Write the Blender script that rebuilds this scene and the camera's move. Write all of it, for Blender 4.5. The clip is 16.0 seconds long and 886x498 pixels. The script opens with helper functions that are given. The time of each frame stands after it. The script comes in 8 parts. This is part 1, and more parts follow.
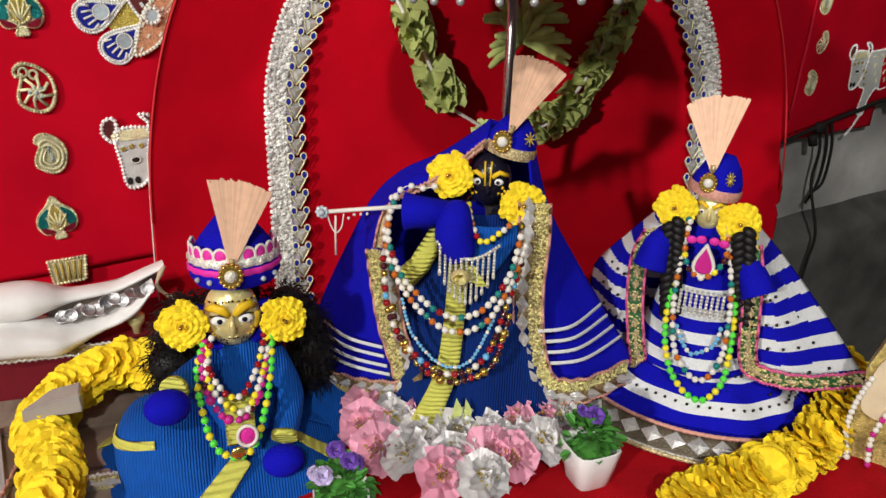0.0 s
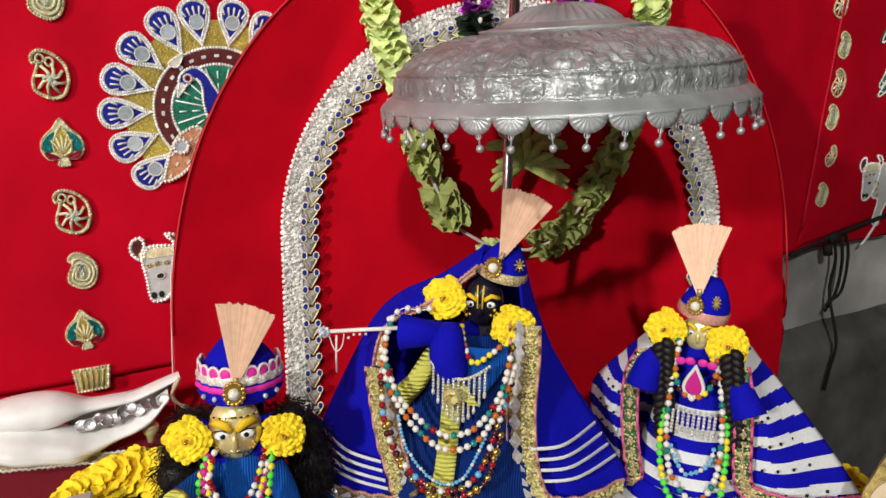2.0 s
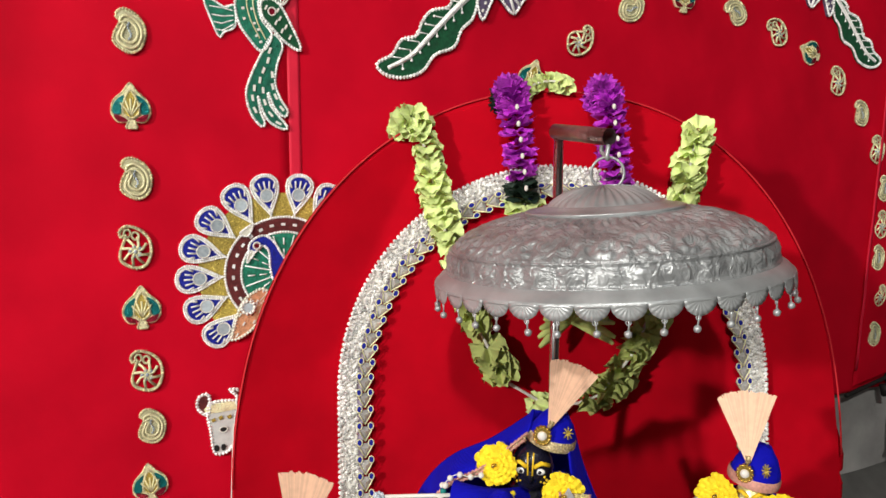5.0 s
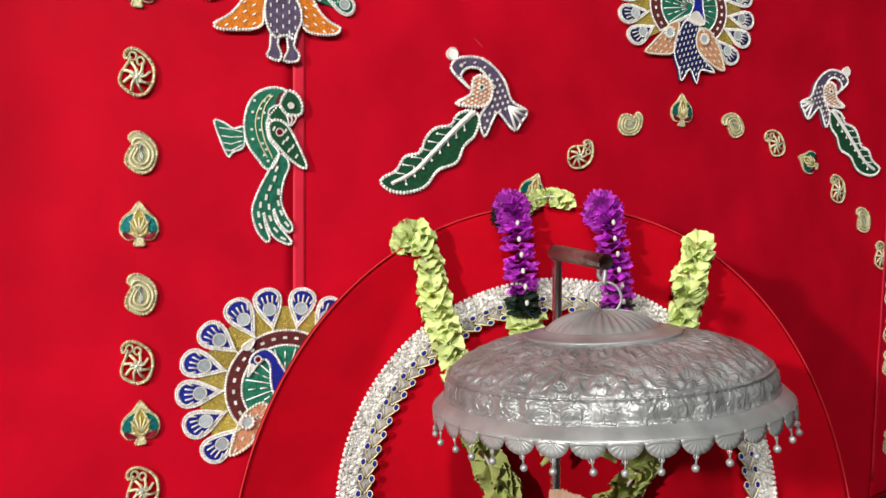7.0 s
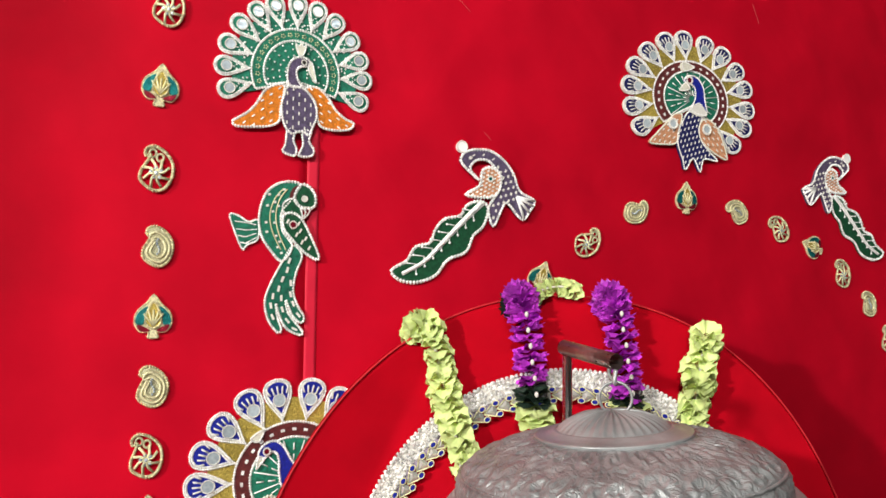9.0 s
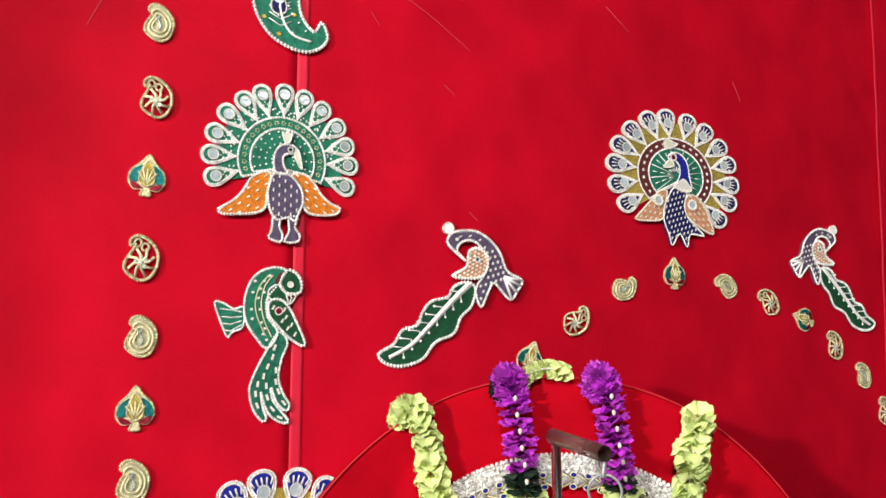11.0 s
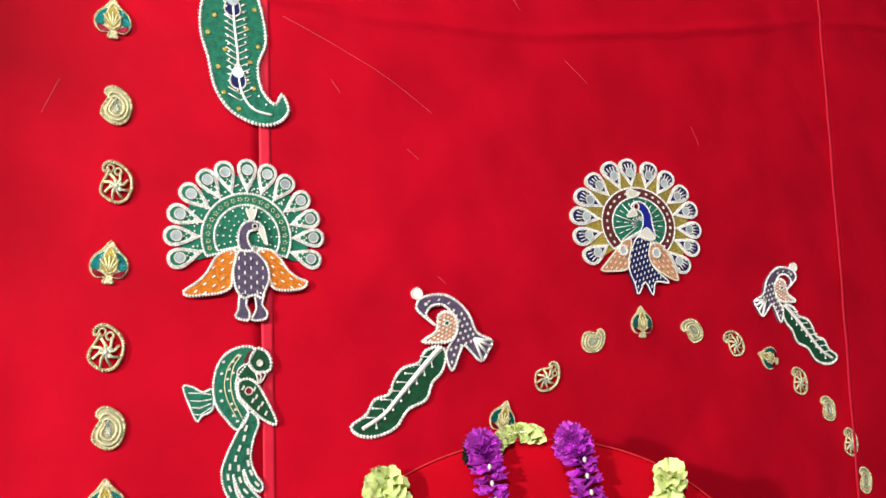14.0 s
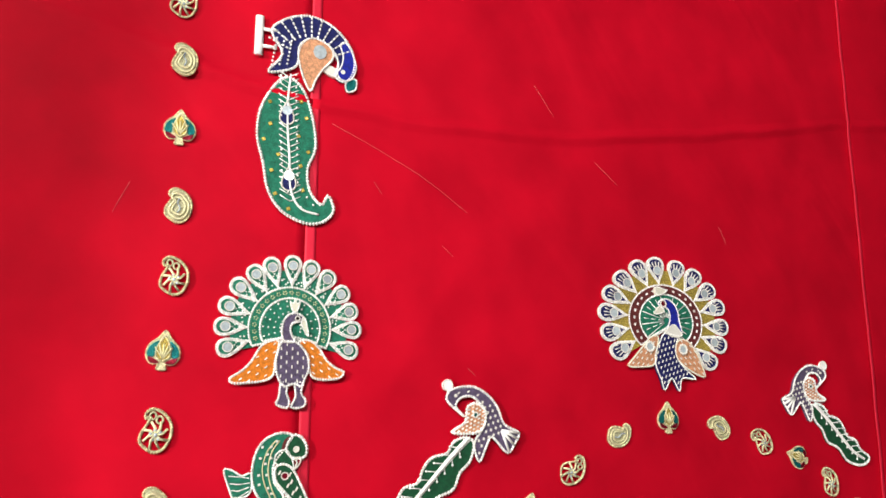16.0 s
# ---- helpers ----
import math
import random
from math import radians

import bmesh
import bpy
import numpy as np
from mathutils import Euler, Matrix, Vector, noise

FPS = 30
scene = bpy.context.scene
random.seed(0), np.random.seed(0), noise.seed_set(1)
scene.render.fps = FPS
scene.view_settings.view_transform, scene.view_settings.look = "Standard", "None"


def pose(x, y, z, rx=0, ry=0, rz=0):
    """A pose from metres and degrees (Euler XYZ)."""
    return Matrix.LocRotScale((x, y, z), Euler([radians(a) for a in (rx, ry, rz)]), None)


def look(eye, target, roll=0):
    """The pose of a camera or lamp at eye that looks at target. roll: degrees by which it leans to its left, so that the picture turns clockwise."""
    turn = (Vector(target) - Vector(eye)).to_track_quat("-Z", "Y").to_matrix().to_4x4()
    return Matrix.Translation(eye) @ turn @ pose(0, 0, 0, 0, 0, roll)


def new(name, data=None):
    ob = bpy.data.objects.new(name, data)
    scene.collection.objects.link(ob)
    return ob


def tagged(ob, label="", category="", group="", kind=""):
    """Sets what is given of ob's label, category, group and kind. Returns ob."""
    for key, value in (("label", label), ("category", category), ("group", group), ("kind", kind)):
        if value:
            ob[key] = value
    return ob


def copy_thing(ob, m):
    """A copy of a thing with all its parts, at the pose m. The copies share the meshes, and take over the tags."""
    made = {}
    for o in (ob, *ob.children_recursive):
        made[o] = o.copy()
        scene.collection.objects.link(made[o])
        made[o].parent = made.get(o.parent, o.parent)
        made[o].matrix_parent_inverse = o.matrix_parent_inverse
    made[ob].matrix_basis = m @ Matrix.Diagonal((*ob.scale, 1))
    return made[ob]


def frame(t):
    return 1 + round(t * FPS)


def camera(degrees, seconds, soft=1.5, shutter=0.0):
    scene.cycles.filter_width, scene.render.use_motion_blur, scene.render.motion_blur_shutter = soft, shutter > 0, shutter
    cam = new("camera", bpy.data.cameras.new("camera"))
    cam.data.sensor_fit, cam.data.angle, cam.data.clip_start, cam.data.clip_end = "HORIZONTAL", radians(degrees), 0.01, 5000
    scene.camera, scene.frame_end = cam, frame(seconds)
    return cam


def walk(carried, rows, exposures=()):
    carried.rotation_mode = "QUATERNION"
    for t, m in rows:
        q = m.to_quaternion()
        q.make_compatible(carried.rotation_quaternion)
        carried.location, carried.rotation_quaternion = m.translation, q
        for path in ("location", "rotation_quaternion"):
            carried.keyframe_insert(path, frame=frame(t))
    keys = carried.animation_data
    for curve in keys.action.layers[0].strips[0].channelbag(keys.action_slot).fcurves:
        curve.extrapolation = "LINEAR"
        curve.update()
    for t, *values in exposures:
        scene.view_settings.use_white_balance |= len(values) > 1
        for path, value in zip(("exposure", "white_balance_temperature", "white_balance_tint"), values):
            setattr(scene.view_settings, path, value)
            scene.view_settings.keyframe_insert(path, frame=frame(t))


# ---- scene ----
cam = camera(61.3, 16.0)
METRES, EYE, TILT, LEAN, TURN = 0.62, 0.64, -23.25, -1.5, -31.19
ROWS = [
    (0.0, 0.0, 0.0, 0.0, 0.0, 0.0, -0.0),
    (0.5, 0.0077, -0.0315, 0.0094, 0.5, 2.43, -0.24),
    (1.0, 0.0523, -0.0478, 0.0287, 1.56, 4.98, -0.74),
    (1.5, 0.086, -0.0739, 0.0421, 2.39, 6.35, -0.77),
    (2.0, 0.0897, -0.0882, 0.055, 2.87, 7.06, -0.64),
    (2.5, 0.0883, -0.1025, 0.0713, 3.53, 7.92, -0.57),
    (3.0, 0.0861, -0.1211, 0.0929, 4.45, 9.32, -0.56),
    (3.5, 0.0825, -0.1454, 0.1106, 4.93, 10.8, -0.68),
    (4.0, 0.0849, -0.1698, 0.1265, 5.5, 12.57, -0.73),
    (4.5, 0.0819, -0.1931, 0.1416, 6.09, 14.03, -0.9),
    (7.0, 0.1208, -0.2482, 0.2477, 7.18, 21.58, -1.77),
    (7.5, 0.1108, -0.2642, 0.2686, 7.29, 23.01, -1.77),
    (8.0, 0.1052, -0.2819, 0.289, 7.48, 24.31, -2.01),
    (8.5, 0.1051, -0.2916, 0.3018, 7.42, 25.28, -2.08),
    (9.0, 0.1075, -0.3074, 0.313, 7.32, 26.3, -2.09),
    (11.5, 0.1477, -0.348, 0.394, 7.58, 31.86, -1.15),
    (12.0, 0.1466, -0.3701, 0.4039, 8.33, 32.7, -1.21),
    (12.5, 0.1392, -0.3813, 0.4172, 8.49, 32.9, -1.19),
    (13.0, 0.1415, -0.3946, 0.4408, 8.48, 33.29, -1.12),
    (13.5, 0.1528, -0.4253, 0.4888, 7.19, 32.29, 0.52),
    (14.0, 0.1588, -0.4329, 0.5374, 6.59, 31.16, 1.67),
    (14.5, 0.1846, -0.4494, 0.5778, 8.13, 31.09, 0.92),
    (15.0, 0.2046, -0.4767, 0.5827, 8.87, 32.92, -0.48),
    (15.5, 0.2227, -0.5313, 0.556, 8.36, 34.73, -1.17),
    (16.0, 0.2039, -0.592, 0.5441, 8.26, 36.21, -1.36),
]
BULB_SIDE, BULB_FRONT, FILL_POWER = 840.0, 470.0, 4.5
walk(cam, [(t, pose(0, 0, EYE, TILT, LEAN, TURN) @ pose(METRES * x, METRES * y, METRES * z, 90 + pitch, roll, yaw)) for t, x, y, z, yaw, pitch, roll in ROWS],
     exposures=((0.0, -0.18), (3.0, -0.02), (6.0, 0.08), (12.0, 0.29), (16.0, 0.35)))

# ---- world, lamps ----
world = bpy.data.worlds.new("room_world")
scene.world = world
world.use_nodes = True
world.node_tree.nodes["Background"].inputs[0].default_value = (0.9, 0.95, 1.0, 1)
world.node_tree.nodes["Background"].inputs[1].default_value = 0.0


def lamp(name, kind, m, power, colour, size, size_y=None):
    d = bpy.data.lights.new(name, kind)
    d.energy, d.color = power, colour
    if kind == "AREA":
        d.shape, d.size, d.size_y = "RECTANGLE", size, size_y or size
    else:
        d.shadow_soft_size = size
    ob = new(name, d)
    ob.matrix_world = m
    return ob


lamp("bulb", "POINT", pose(-4.2, -1.5, 2.10), BULB_SIDE, (1.0, 0.96, 0.90), 0.12)
lamp("bulb", "POINT", pose(-1.6, -2.8, 3.4), BULB_FRONT, (1.0, 0.96, 0.90), 0.10)
# added fill, no real fixture: lifts the shadows a little
lamp("fill_panel", "AREA", look((0.5, -1.1, 2.4), (0.8, 1.0, 0.6)), FILL_POWER, (0.93, 0.97, 1.0), 1.2, 0.25)


# ---- materials ----
def material(name, colour, rough=0.7, metal=0.0, vary=0.15, scale=40.0, bump=0.2, fine=300.0, sheen=0.0, alt=None, blotch=3.0, island=0.0, coat=0.0, trans=0.0, spec=0.3, single=0.0):
    """Base colour with two scales of variation, relief from fine noise."""
    m = bpy.data.materials.new(name)
    m.use_nodes = True
    nt = m.node_tree
    nd, ln = nt.nodes, nt.links
    b = nd["Principled BSDF"]
    b.inputs["Metallic"].default_value = metal
    b.inputs["Coat Weight"].default_value = coat
    b.inputs["Specular IOR Level"].default_value = spec
    b.inputs["Transmission Weight"].default_value = trans
    if sheen:
        b.inputs["Sheen Weight"].default_value = sheen
        b.inputs["Sheen Roughness"].default_value = 0.35
        b.inputs["Sheen Tint"].default_value = (min(1, colour[0] * 1.6), colour[1] * 1.6, colour[2] * 1.6, 1)
    co = nd.new("ShaderNodeTexCoord")
    n1 = nd.new("ShaderNodeTexNoise")
    n1.inputs["Scale"].default_value, n1.inputs["Detail"].default_value = scale, 6
    n2 = nd.new("ShaderNodeTexNoise")
    n2.inputs["Scale"].default_value, n2.inputs["Detail"].default_value = blotch, 4
    ln.new(co.outputs["Object"], n1.inputs["Vector"])
    ln.new(co.outputs["Object"], n2.inputs["Vector"])
    add = nd.new("ShaderNodeMath")
    add.operation = "ADD"
    ln.new(n1.outputs["Fac"], add.inputs[0])
    ln.new(n2.outputs["Fac"], add.inputs[1])
    ramp = nd.new("ShaderNodeMapRange")
    ramp.inputs["From Min"].default_value, ramp.inputs["From Max"].default_value = 0.65, 1.35
    ln.new(add.outputs[0], ramp.inputs["Value"])
    mix = nd.new("ShaderNodeMix")
    mix.data_type = "RGBA"
    lo = alt or tuple(c * (1 - vary) for c in colour)
    hi = tuple(min(1, c * (1 + vary)) for c in colour)
    mix.inputs[6].default_value, mix.inputs[7].default_value = (*lo, 1), (*hi, 1)
    ln.new(ramp.outputs[0], mix.inputs[0])
    last = mix.outputs[2]
    if island:
        info = nd.new("ShaderNodeNewGeometry")
        hsv = nd.new("ShaderNodeHueSaturation")
        mr = nd.new("ShaderNodeMapRange")
        mr.inputs["To Min"].default_value, mr.inputs["To Max"].default_value = 1 - island, 1 + island
        ln.new(info.outputs["Random Per Island"], mr.inputs["Value"])
        ln.new(mr.outputs[0], hsv.inputs["Value"])
        ln.new(last, hsv.inputs["Color"])
        last = hsv.outputs["Color"]
    if single:
        oi = nd.new("ShaderNodeObjectInfo")
        hs2 = nd.new("ShaderNodeHueSaturation")
        m2 = nd.new("ShaderNodeMapRange")
        m2.inputs["To Min"].default_value, m2.inputs["To Max"].default_value = 1 - single, 1 + single
        ln.new(oi.outputs["Random"], m2.inputs["Value"])
        ln.new(m2.outputs[0], hs2.inputs["Value"])
        ln.new(last, hs2.inputs["Color"])
        last = hs2.outputs["Color"]
    ln.new(last, b.inputs["Base Color"])
    rr = nd.new("ShaderNodeMapRange")
    rr.inputs["To Min"].default_value, rr.inputs["To Max"].default_value = max(0.02, rough - 0.1), min(1, rough + 0.1)
    ln.new(n1.outputs["Fac"], rr.inputs["Value"])
    ln.new(rr.outputs[0], b.inputs["Roughness"])
    if bump:
        n3 = nd.new("ShaderNodeTexNoise")
        n3.inputs["Scale"].default_value, n3.inputs["Detail"].default_value = fine, 3
        ln.new(co.outputs["Object"], n3.inputs["Vector"])
        bp = nd.new("ShaderNodeBump")
        bp.inputs["Strength"].default_value, bp.inputs["Distance"].default_value = bump, 0.002
        ln.new(n3.outputs["Fac"], bp.inputs["Height"])
        ln.new(bp.outputs[0], b.inputs["Normal"])
    return m


def wave_bump(m, scale, strength, direction="X", distort=0.0, dist=0.002):
    """Adds ribs (knit, twisted cord) to a material's relief."""
    nt = m.node_tree
    nd, ln = nt.nodes, nt.links
    co = nd.new("ShaderNodeTexCoord")
    w = nd.new("ShaderNodeTexWave")
    w.bands_direction = direction
    w.inputs["Scale"].default_value, w.inputs["Distortion"].default_value = scale, distort
    ln.new(co.outputs["Object"], w.inputs["Vector"])
    bp = nd.new("ShaderNodeBump")
    bp.inputs["Strength"].default_value, bp.inputs["Distance"].default_value = strength, dist
    ln.new(w.outputs["Fac"], bp.inputs["Height"])
    old = [l for l in ln if l.to_node == nd["Principled BSDF"] and l.to_socket.name == "Normal"]
    if old:
        ln.new(old[0].from_socket, bp.inputs["Normal"])
    ln.new(bp.outputs[0], nd["Principled BSDF"].inputs["Normal"])
    return m


def crumple(m, strength):
    """Adds long soft wrinkles and a finer crumple to a cloth's relief."""
    nt = m.node_tree
    nd, ln = nt.nodes, nt.links
    co = nd.new("ShaderNodeTexCoord")
    last = [l for l in ln if l.to_node == nd["Principled BSDF"] and l.to_socket.name == "Normal"][0].from_socket
    for turn, sx, sz, scale, dist, k in ((-0.6, 2.4, 0.8, 1.5, 0.024, 0.6), (0.45, 1.8, 0.9, 3.6, 0.008, 0.4), (1.2, 1.0, 1.6, 20.0, 0.0012, 0.4)):
        mp = nd.new("ShaderNodeMapping")
        mp.vector_type = "TEXTURE"
        mp.inputs["Rotation"].default_value = (0, turn, 0)
        mp.inputs["Scale"].default_value = (1 / sx, 1, 1 / sz)
        tx = nd.new("ShaderNodeTexNoise")
        tx.inputs["Scale"].default_value, tx.inputs["Detail"].default_value, tx.inputs["Distortion"].default_value = scale, 3, 0.6
        bp = nd.new("ShaderNodeBump")
        bp.inputs["Strength"].default_value, bp.inputs["Distance"].default_value = strength * k, dist
        ln.new(co.outputs["Object"], mp.inputs["Vector"])
        ln.new(mp.outputs[0], tx.inputs["Vector"])
        ln.new(tx.outputs["Fac"], bp.inputs["Height"])
        ln.new(last, bp.inputs["Normal"])
        last = bp.outputs[0]
    ln.new(last, nd["Principled BSDF"].inputs["Normal"])
    return m


M_cloth = crumple(material("red_satin_cloth", (0.53, 0.0025, 0.017), 0.62, vary=0.20, scale=7, blotch=1.3, bump=0.15, fine=500, spec=0.05), 0.7)
M_cloth_pale = material("pale_red_fold", (0.72, 0.012, 0.045), 0.6, vary=0.08, bump=0.15, fine=500)
M_velvet = crumple(material("red_velvet", (0.47, 0.0018, 0.011), 0.85, vary=0.16, scale=14, blotch=2.5, bump=0.2, fine=700, sheen=0.12, spec=0.04), 0.35)
M_maroon = material("maroon_cloth", (0.16, 0.004, 0.012), 0.8, vary=0.2)
M_edge = material("red_cord", (0.62, 0.02, 0.03), 0.6)
M_plaster = material("grey_stained_plaster", (0.42, 0.42, 0.41), 0.85, vary=0.5, scale=5, blotch=1.6, bump=0.8, fine=45, alt=(0.17, 0.17, 0.165))
M_stone = material("dark_rough_stone", (0.11, 0.11, 0.105), 0.8, vary=0.5, scale=9, blotch=2.5, bump=0.8, fine=40, alt=(0.03, 0.03, 0.028))
M_room = material("dull_washed_wall", (0.075, 0.07, 0.066), 0.9, vary=0.1)
M_silver = material("tarnished_silver", (0.38, 0.40, 0.405), 0.36, 0.4, vary=0.3, scale=25, blotch=7, bump=0.3, fine=120)
M_thread = material("silver_thread", (1.0, 0.99, 0.94), 0.3, 0.0, vary=0.08, scale=400, blotch=60, bump=0.2, fine=900, island=0.26, single=0.04, spec=0.7)
M_goldthread = material("gold_thread", (0.90, 0.78, 0.46), 0.3, 0.2, vary=0.35, scale=350, blotch=60, bump=0.7, fine=800, island=0.4, spec=0.6)
M_white = material("white_thread", (0.80, 0.78, 0.72), 0.6, 0.0, vary=0.12, scale=300, bump=0.5, fine=800)
M_mirror = material("mirror_glass", (0.62, 0.72, 0.80), 0.10, 0.45, vary=0.3, scale=160, bump=0.3, fine=120, island=0.3, single=0.2)
M_facet = material("silver_foil_facet", (0.86, 0.86, 0.83), 0.16, 0.45, vary=0.3, scale=200, bump=0.5, fine=300, island=0.5, single=0.25)
M_green = material("green_felt", (0.012, 0.165, 0.10), 0.7, vary=0.5, scale=300, blotch=90, bump=0.7, fine=450, single=0.15)
M_dgreen = material("dark_green_felt", (0.006, 0.075, 0.03), 0.75, vary=0.5, scale=420, blotch=130, bump=0.7, fine=450)
M_navy = material("navy_felt", (0.008, 0.011, 0.10), 0.7, vary=0.5, scale=420, blotch=130, bump=0.7, fine=450)
M_blueapp = material("bright_blue_felt", (0.008, 0.016, 0.30), 0.65, vary=0.5, scale=420, blotch=130, bump=0.7, fine=450)
M_plum = material("plum_felt", (0.10, 0.075, 0.14), 0.75, vary=0.5, scale=420, blotch=130, bump=0.7, fine=450)
M_orange = material("orange_felt", (0.70, 0.20, 0.015), 0.75, vary=0.5, scale=420, blotch=130, bump=0.7, fine=450)
M_brown = material("maroon_felt", (0.12, 0.02, 0.02), 0.75, vary=0.5, scale=420, blotch=130, bump=0.7, fine=450)
M_peach = material("peach_felt", (0.62, 0.30, 0.16), 0.75, vary=0.5, scale=420, blotch=130, bump=0.7, fine=450)
M_sequin = material("gold_sequin", (0.66, 0.52, 0.11), 0.25, 0.4, alt=(0.20, 0.14, 0.03), vary=0.5, scale=500, bump=0.9, fine=500)
M_teal = material("teal_sequin", (0.01, 0.22, 0.22), 0.22, 0.6, vary=0.5, scale=500, bump=0.9, fine=500)
M_garnet = material("garnet_sequin", (0.30, 0.01, 0.03), 0.22, 0.6, vary=0.5, scale=500, bump=0.9, fine=500)
M_creamfelt = material("grey_white_felt", (0.62, 0.64, 0.62), 0.7, vary=0.15, scale=120, bump=0.4)
M_leafy = material("pale_green_dry_petals", (0.74, 0.92, 0.36), 0.7, vary=0.2, scale=60, bump=0.3, island=0.10, single=0.16)
M_leafdark = material("olive_dry_petals", (0.58, 0.66, 0.22), 0.75, vary=0.25, scale=60, bump=0.3, island=0.25, single=0.2)
M_purple = material("purple_foil_petals", (0.50, 0.05, 0.56), 0.35, 0.0, vary=0.5, scale=60, bump=0.3, island=0.35, single=0.25)
M_blackgreen = material("black_green_petals", (0.015, 0.03, 0.02), 0.5, vary=0.4, scale=60, island=0.3)
M_steel = material("worn_steel_pipe", (0.30, 0.24, 0.23), 0.3, 0.8, vary=0.4, scale=60)
M_chrome = material("bright_steel", (0.55, 0.55, 0.56), 0.16, 1.0, vary=0.2, scale=40, bump=0.1)
M_lint = material("pale_lint", (0.75, 0.14, 0.15), 0.6)
M_dark = material("black_cord", (0.015, 0.014, 0.013), 0.7, vary=0.3)


# ---- mesh helpers ----
def part(name, bm, mat, parent=None, label="", smooth=False, kind=""):
    """Links a bmesh as one mesh object, under a thing or a part."""
    me = bpy.data.meshes.new(name)
    bmesh.ops.recalc_face_normals(bm, faces=bm.faces)
    bm.to_mesh(me)
    bm.free()
    for mt in mat if isinstance(mat, (list, tuple)) else (mat,):
        me.materials.append(mt)
    if smooth:
        for p in me.polygons:
            p.use_smooth = True
    ob = new(name, me)
    if parent:
        ob.parent = parent
    return tagged(ob, label, kind=kind)


def empty(name, m, label, category, group="", kind=""):
    e = new(name)
    e.matrix_world = m
    return tagged(e, label, category, group, kind)


def spline(ctrl, n=6, closed=True):
    """Catmull-Rom through the control points (tuples of any length)."""
    c = [np.array(p, float) for p in ctrl]
    k, out = len(c), []
    for i in range(k if closed else k - 1):
        p = [c[(i + j) % k] if closed else c[min(max(i + j, 0), k - 1)] for j in (-1, 0, 1, 2)]
        for s in range(n):
            t = s / n
            out.append(0.5 * (2 * p[1] + (p[2] - p[0]) * t + (2 * p[0] - 5 * p[1] + 4 * p[2] - p[3]) * t * t + (3 * p[1] - p[0] - 3 * p[2] + p[3]) * t ** 3))
    if not closed:
        out.append(c[-1])
    return out


def tube(bm, pts, r, closed=False, sides=6, mat=0, squash=1.0):
    """A cord along points in space."""
    pts = [Vector(p) for p in pts]
    n = len(pts)
    rings = []
    for i, p in enumerate(pts):
        a = pts[(i - 1) % n] if closed or i else p
        b = pts[(i + 1) % n] if closed or i < n - 1 else p
        d = (b - a).normalized() if (b - a).length > 1e-9 else Vector((0, 0, 1))
        u = d.cross(Vector((0, 1, 0)))
        u = u.normalized() if u.length > 0.1 else d.cross(Vector((1, 0, 0))).normalized()
        v = d.cross(u)
        rr = r(i / max(1, n - 1)) if callable(r) else r
        rings.append([bm.verts.new(p + u * rr * math.cos(2 * math.pi * k / sides) + v * rr * squash * math.sin(2 * math.pi * k / sides)) for k in range(sides)])
    for i in range(n if closed else n - 1):
        A, B = rings[i], rings[(i + 1) % n]
        for k in range(sides):
            f = bm.faces.new((A[k], A[(k + 1) % sides], B[(k + 1) % sides], B[k]))
            f.material_index, f.smooth = mat, True
    if not closed:
        for ring in (rings[0], rings[-1]):
            bm.faces.new(ring).material_index = mat
    return bm


def flat(bm, pts, front, back, mat=0):
    """A flat piece in the x-z plane with thickness, its face towards -y."""
    f = [bm.verts.new((p[0], front, p[1])) for p in pts]
    b = [bm.verts.new((p[0], back, p[1])) for p in pts]
    n = len(pts)
    bm.faces.new(f).material_index = mat
    for i in range(n):
        bm.faces.new((f[i], f[(i + 1) % n], b[(i + 1) % n], b[i])).material_index = mat
    return bm


def box(bm, m, sx, sy, sz, mat=0):
    r = bmesh.ops.create_cube(bm, size=1, matrix=m @ Matrix.Diagonal((sx, sy, sz, 1)))
    for f in {f for v in r["verts"] for f in v.link_faces}:
        f.material_index = mat
    return bm


def ball(bm, p, r, seg=10, mat=0, scale=(1, 1, 1)):
    q = bmesh.ops.create_uvsphere(bm, u_segments=seg, v_segments=max(5, seg * 2 // 3), radius=r, matrix=Matrix.Translation(p) @ Matrix.Diagonal((*scale, 1)))
    for f in {f for v in q["verts"] for f in v.link_faces}:
        f.material_index, f.smooth = mat, True
    return bm


def lathe(bm, profile, seg=48, mat=0, wobble=None):
    """Turns (radius, height) pairs about z."""
    rings = []
    for j, (r, z) in enumerate(profile):
        ring = []
        for k in range(seg):
            a = 2 * math.pi * k / seg
            rr = r + (wobble(a, j, r) if wobble else 0)
            ring.append(bm.verts.new((rr * math.cos(a), rr * math.sin(a), z)))
        rings.append(ring)
    for A, B in zip(rings, rings[1:]):
        for k in range(seg):
            f = bm.faces.new((A[k], A[(k + 1) % seg], B[(k + 1) % seg], B[k]))
            f.material_index, f.smooth = mat, True
    return rings


def sheet(bm, fn, nu, nv, thick=0.0, mat=0, matfn=None):
    """A surface fn(u, v) -> point, u and v from 0 to 1."""
    g = [[bm.verts.new(fn(i / nu, j / nv)) for j in range(nv + 1)] for i in range(nu + 1)]
    for i in range(nu):
        for j in range(nv):
            f = bm.faces.new((g[i][j], g[i + 1][j], g[i + 1][j + 1], g[i][j + 1]))
            f.material_index, f.smooth = matfn((i + 0.5) / nu, (j + 0.5) / nv) if matfn else mat, True
    if thick:
        bmesh.ops.recalc_face_normals(bm, faces=bm.faces)
        bmesh.ops.solidify(bm, geom=bm.faces[:], thickness=thick)
    return bm


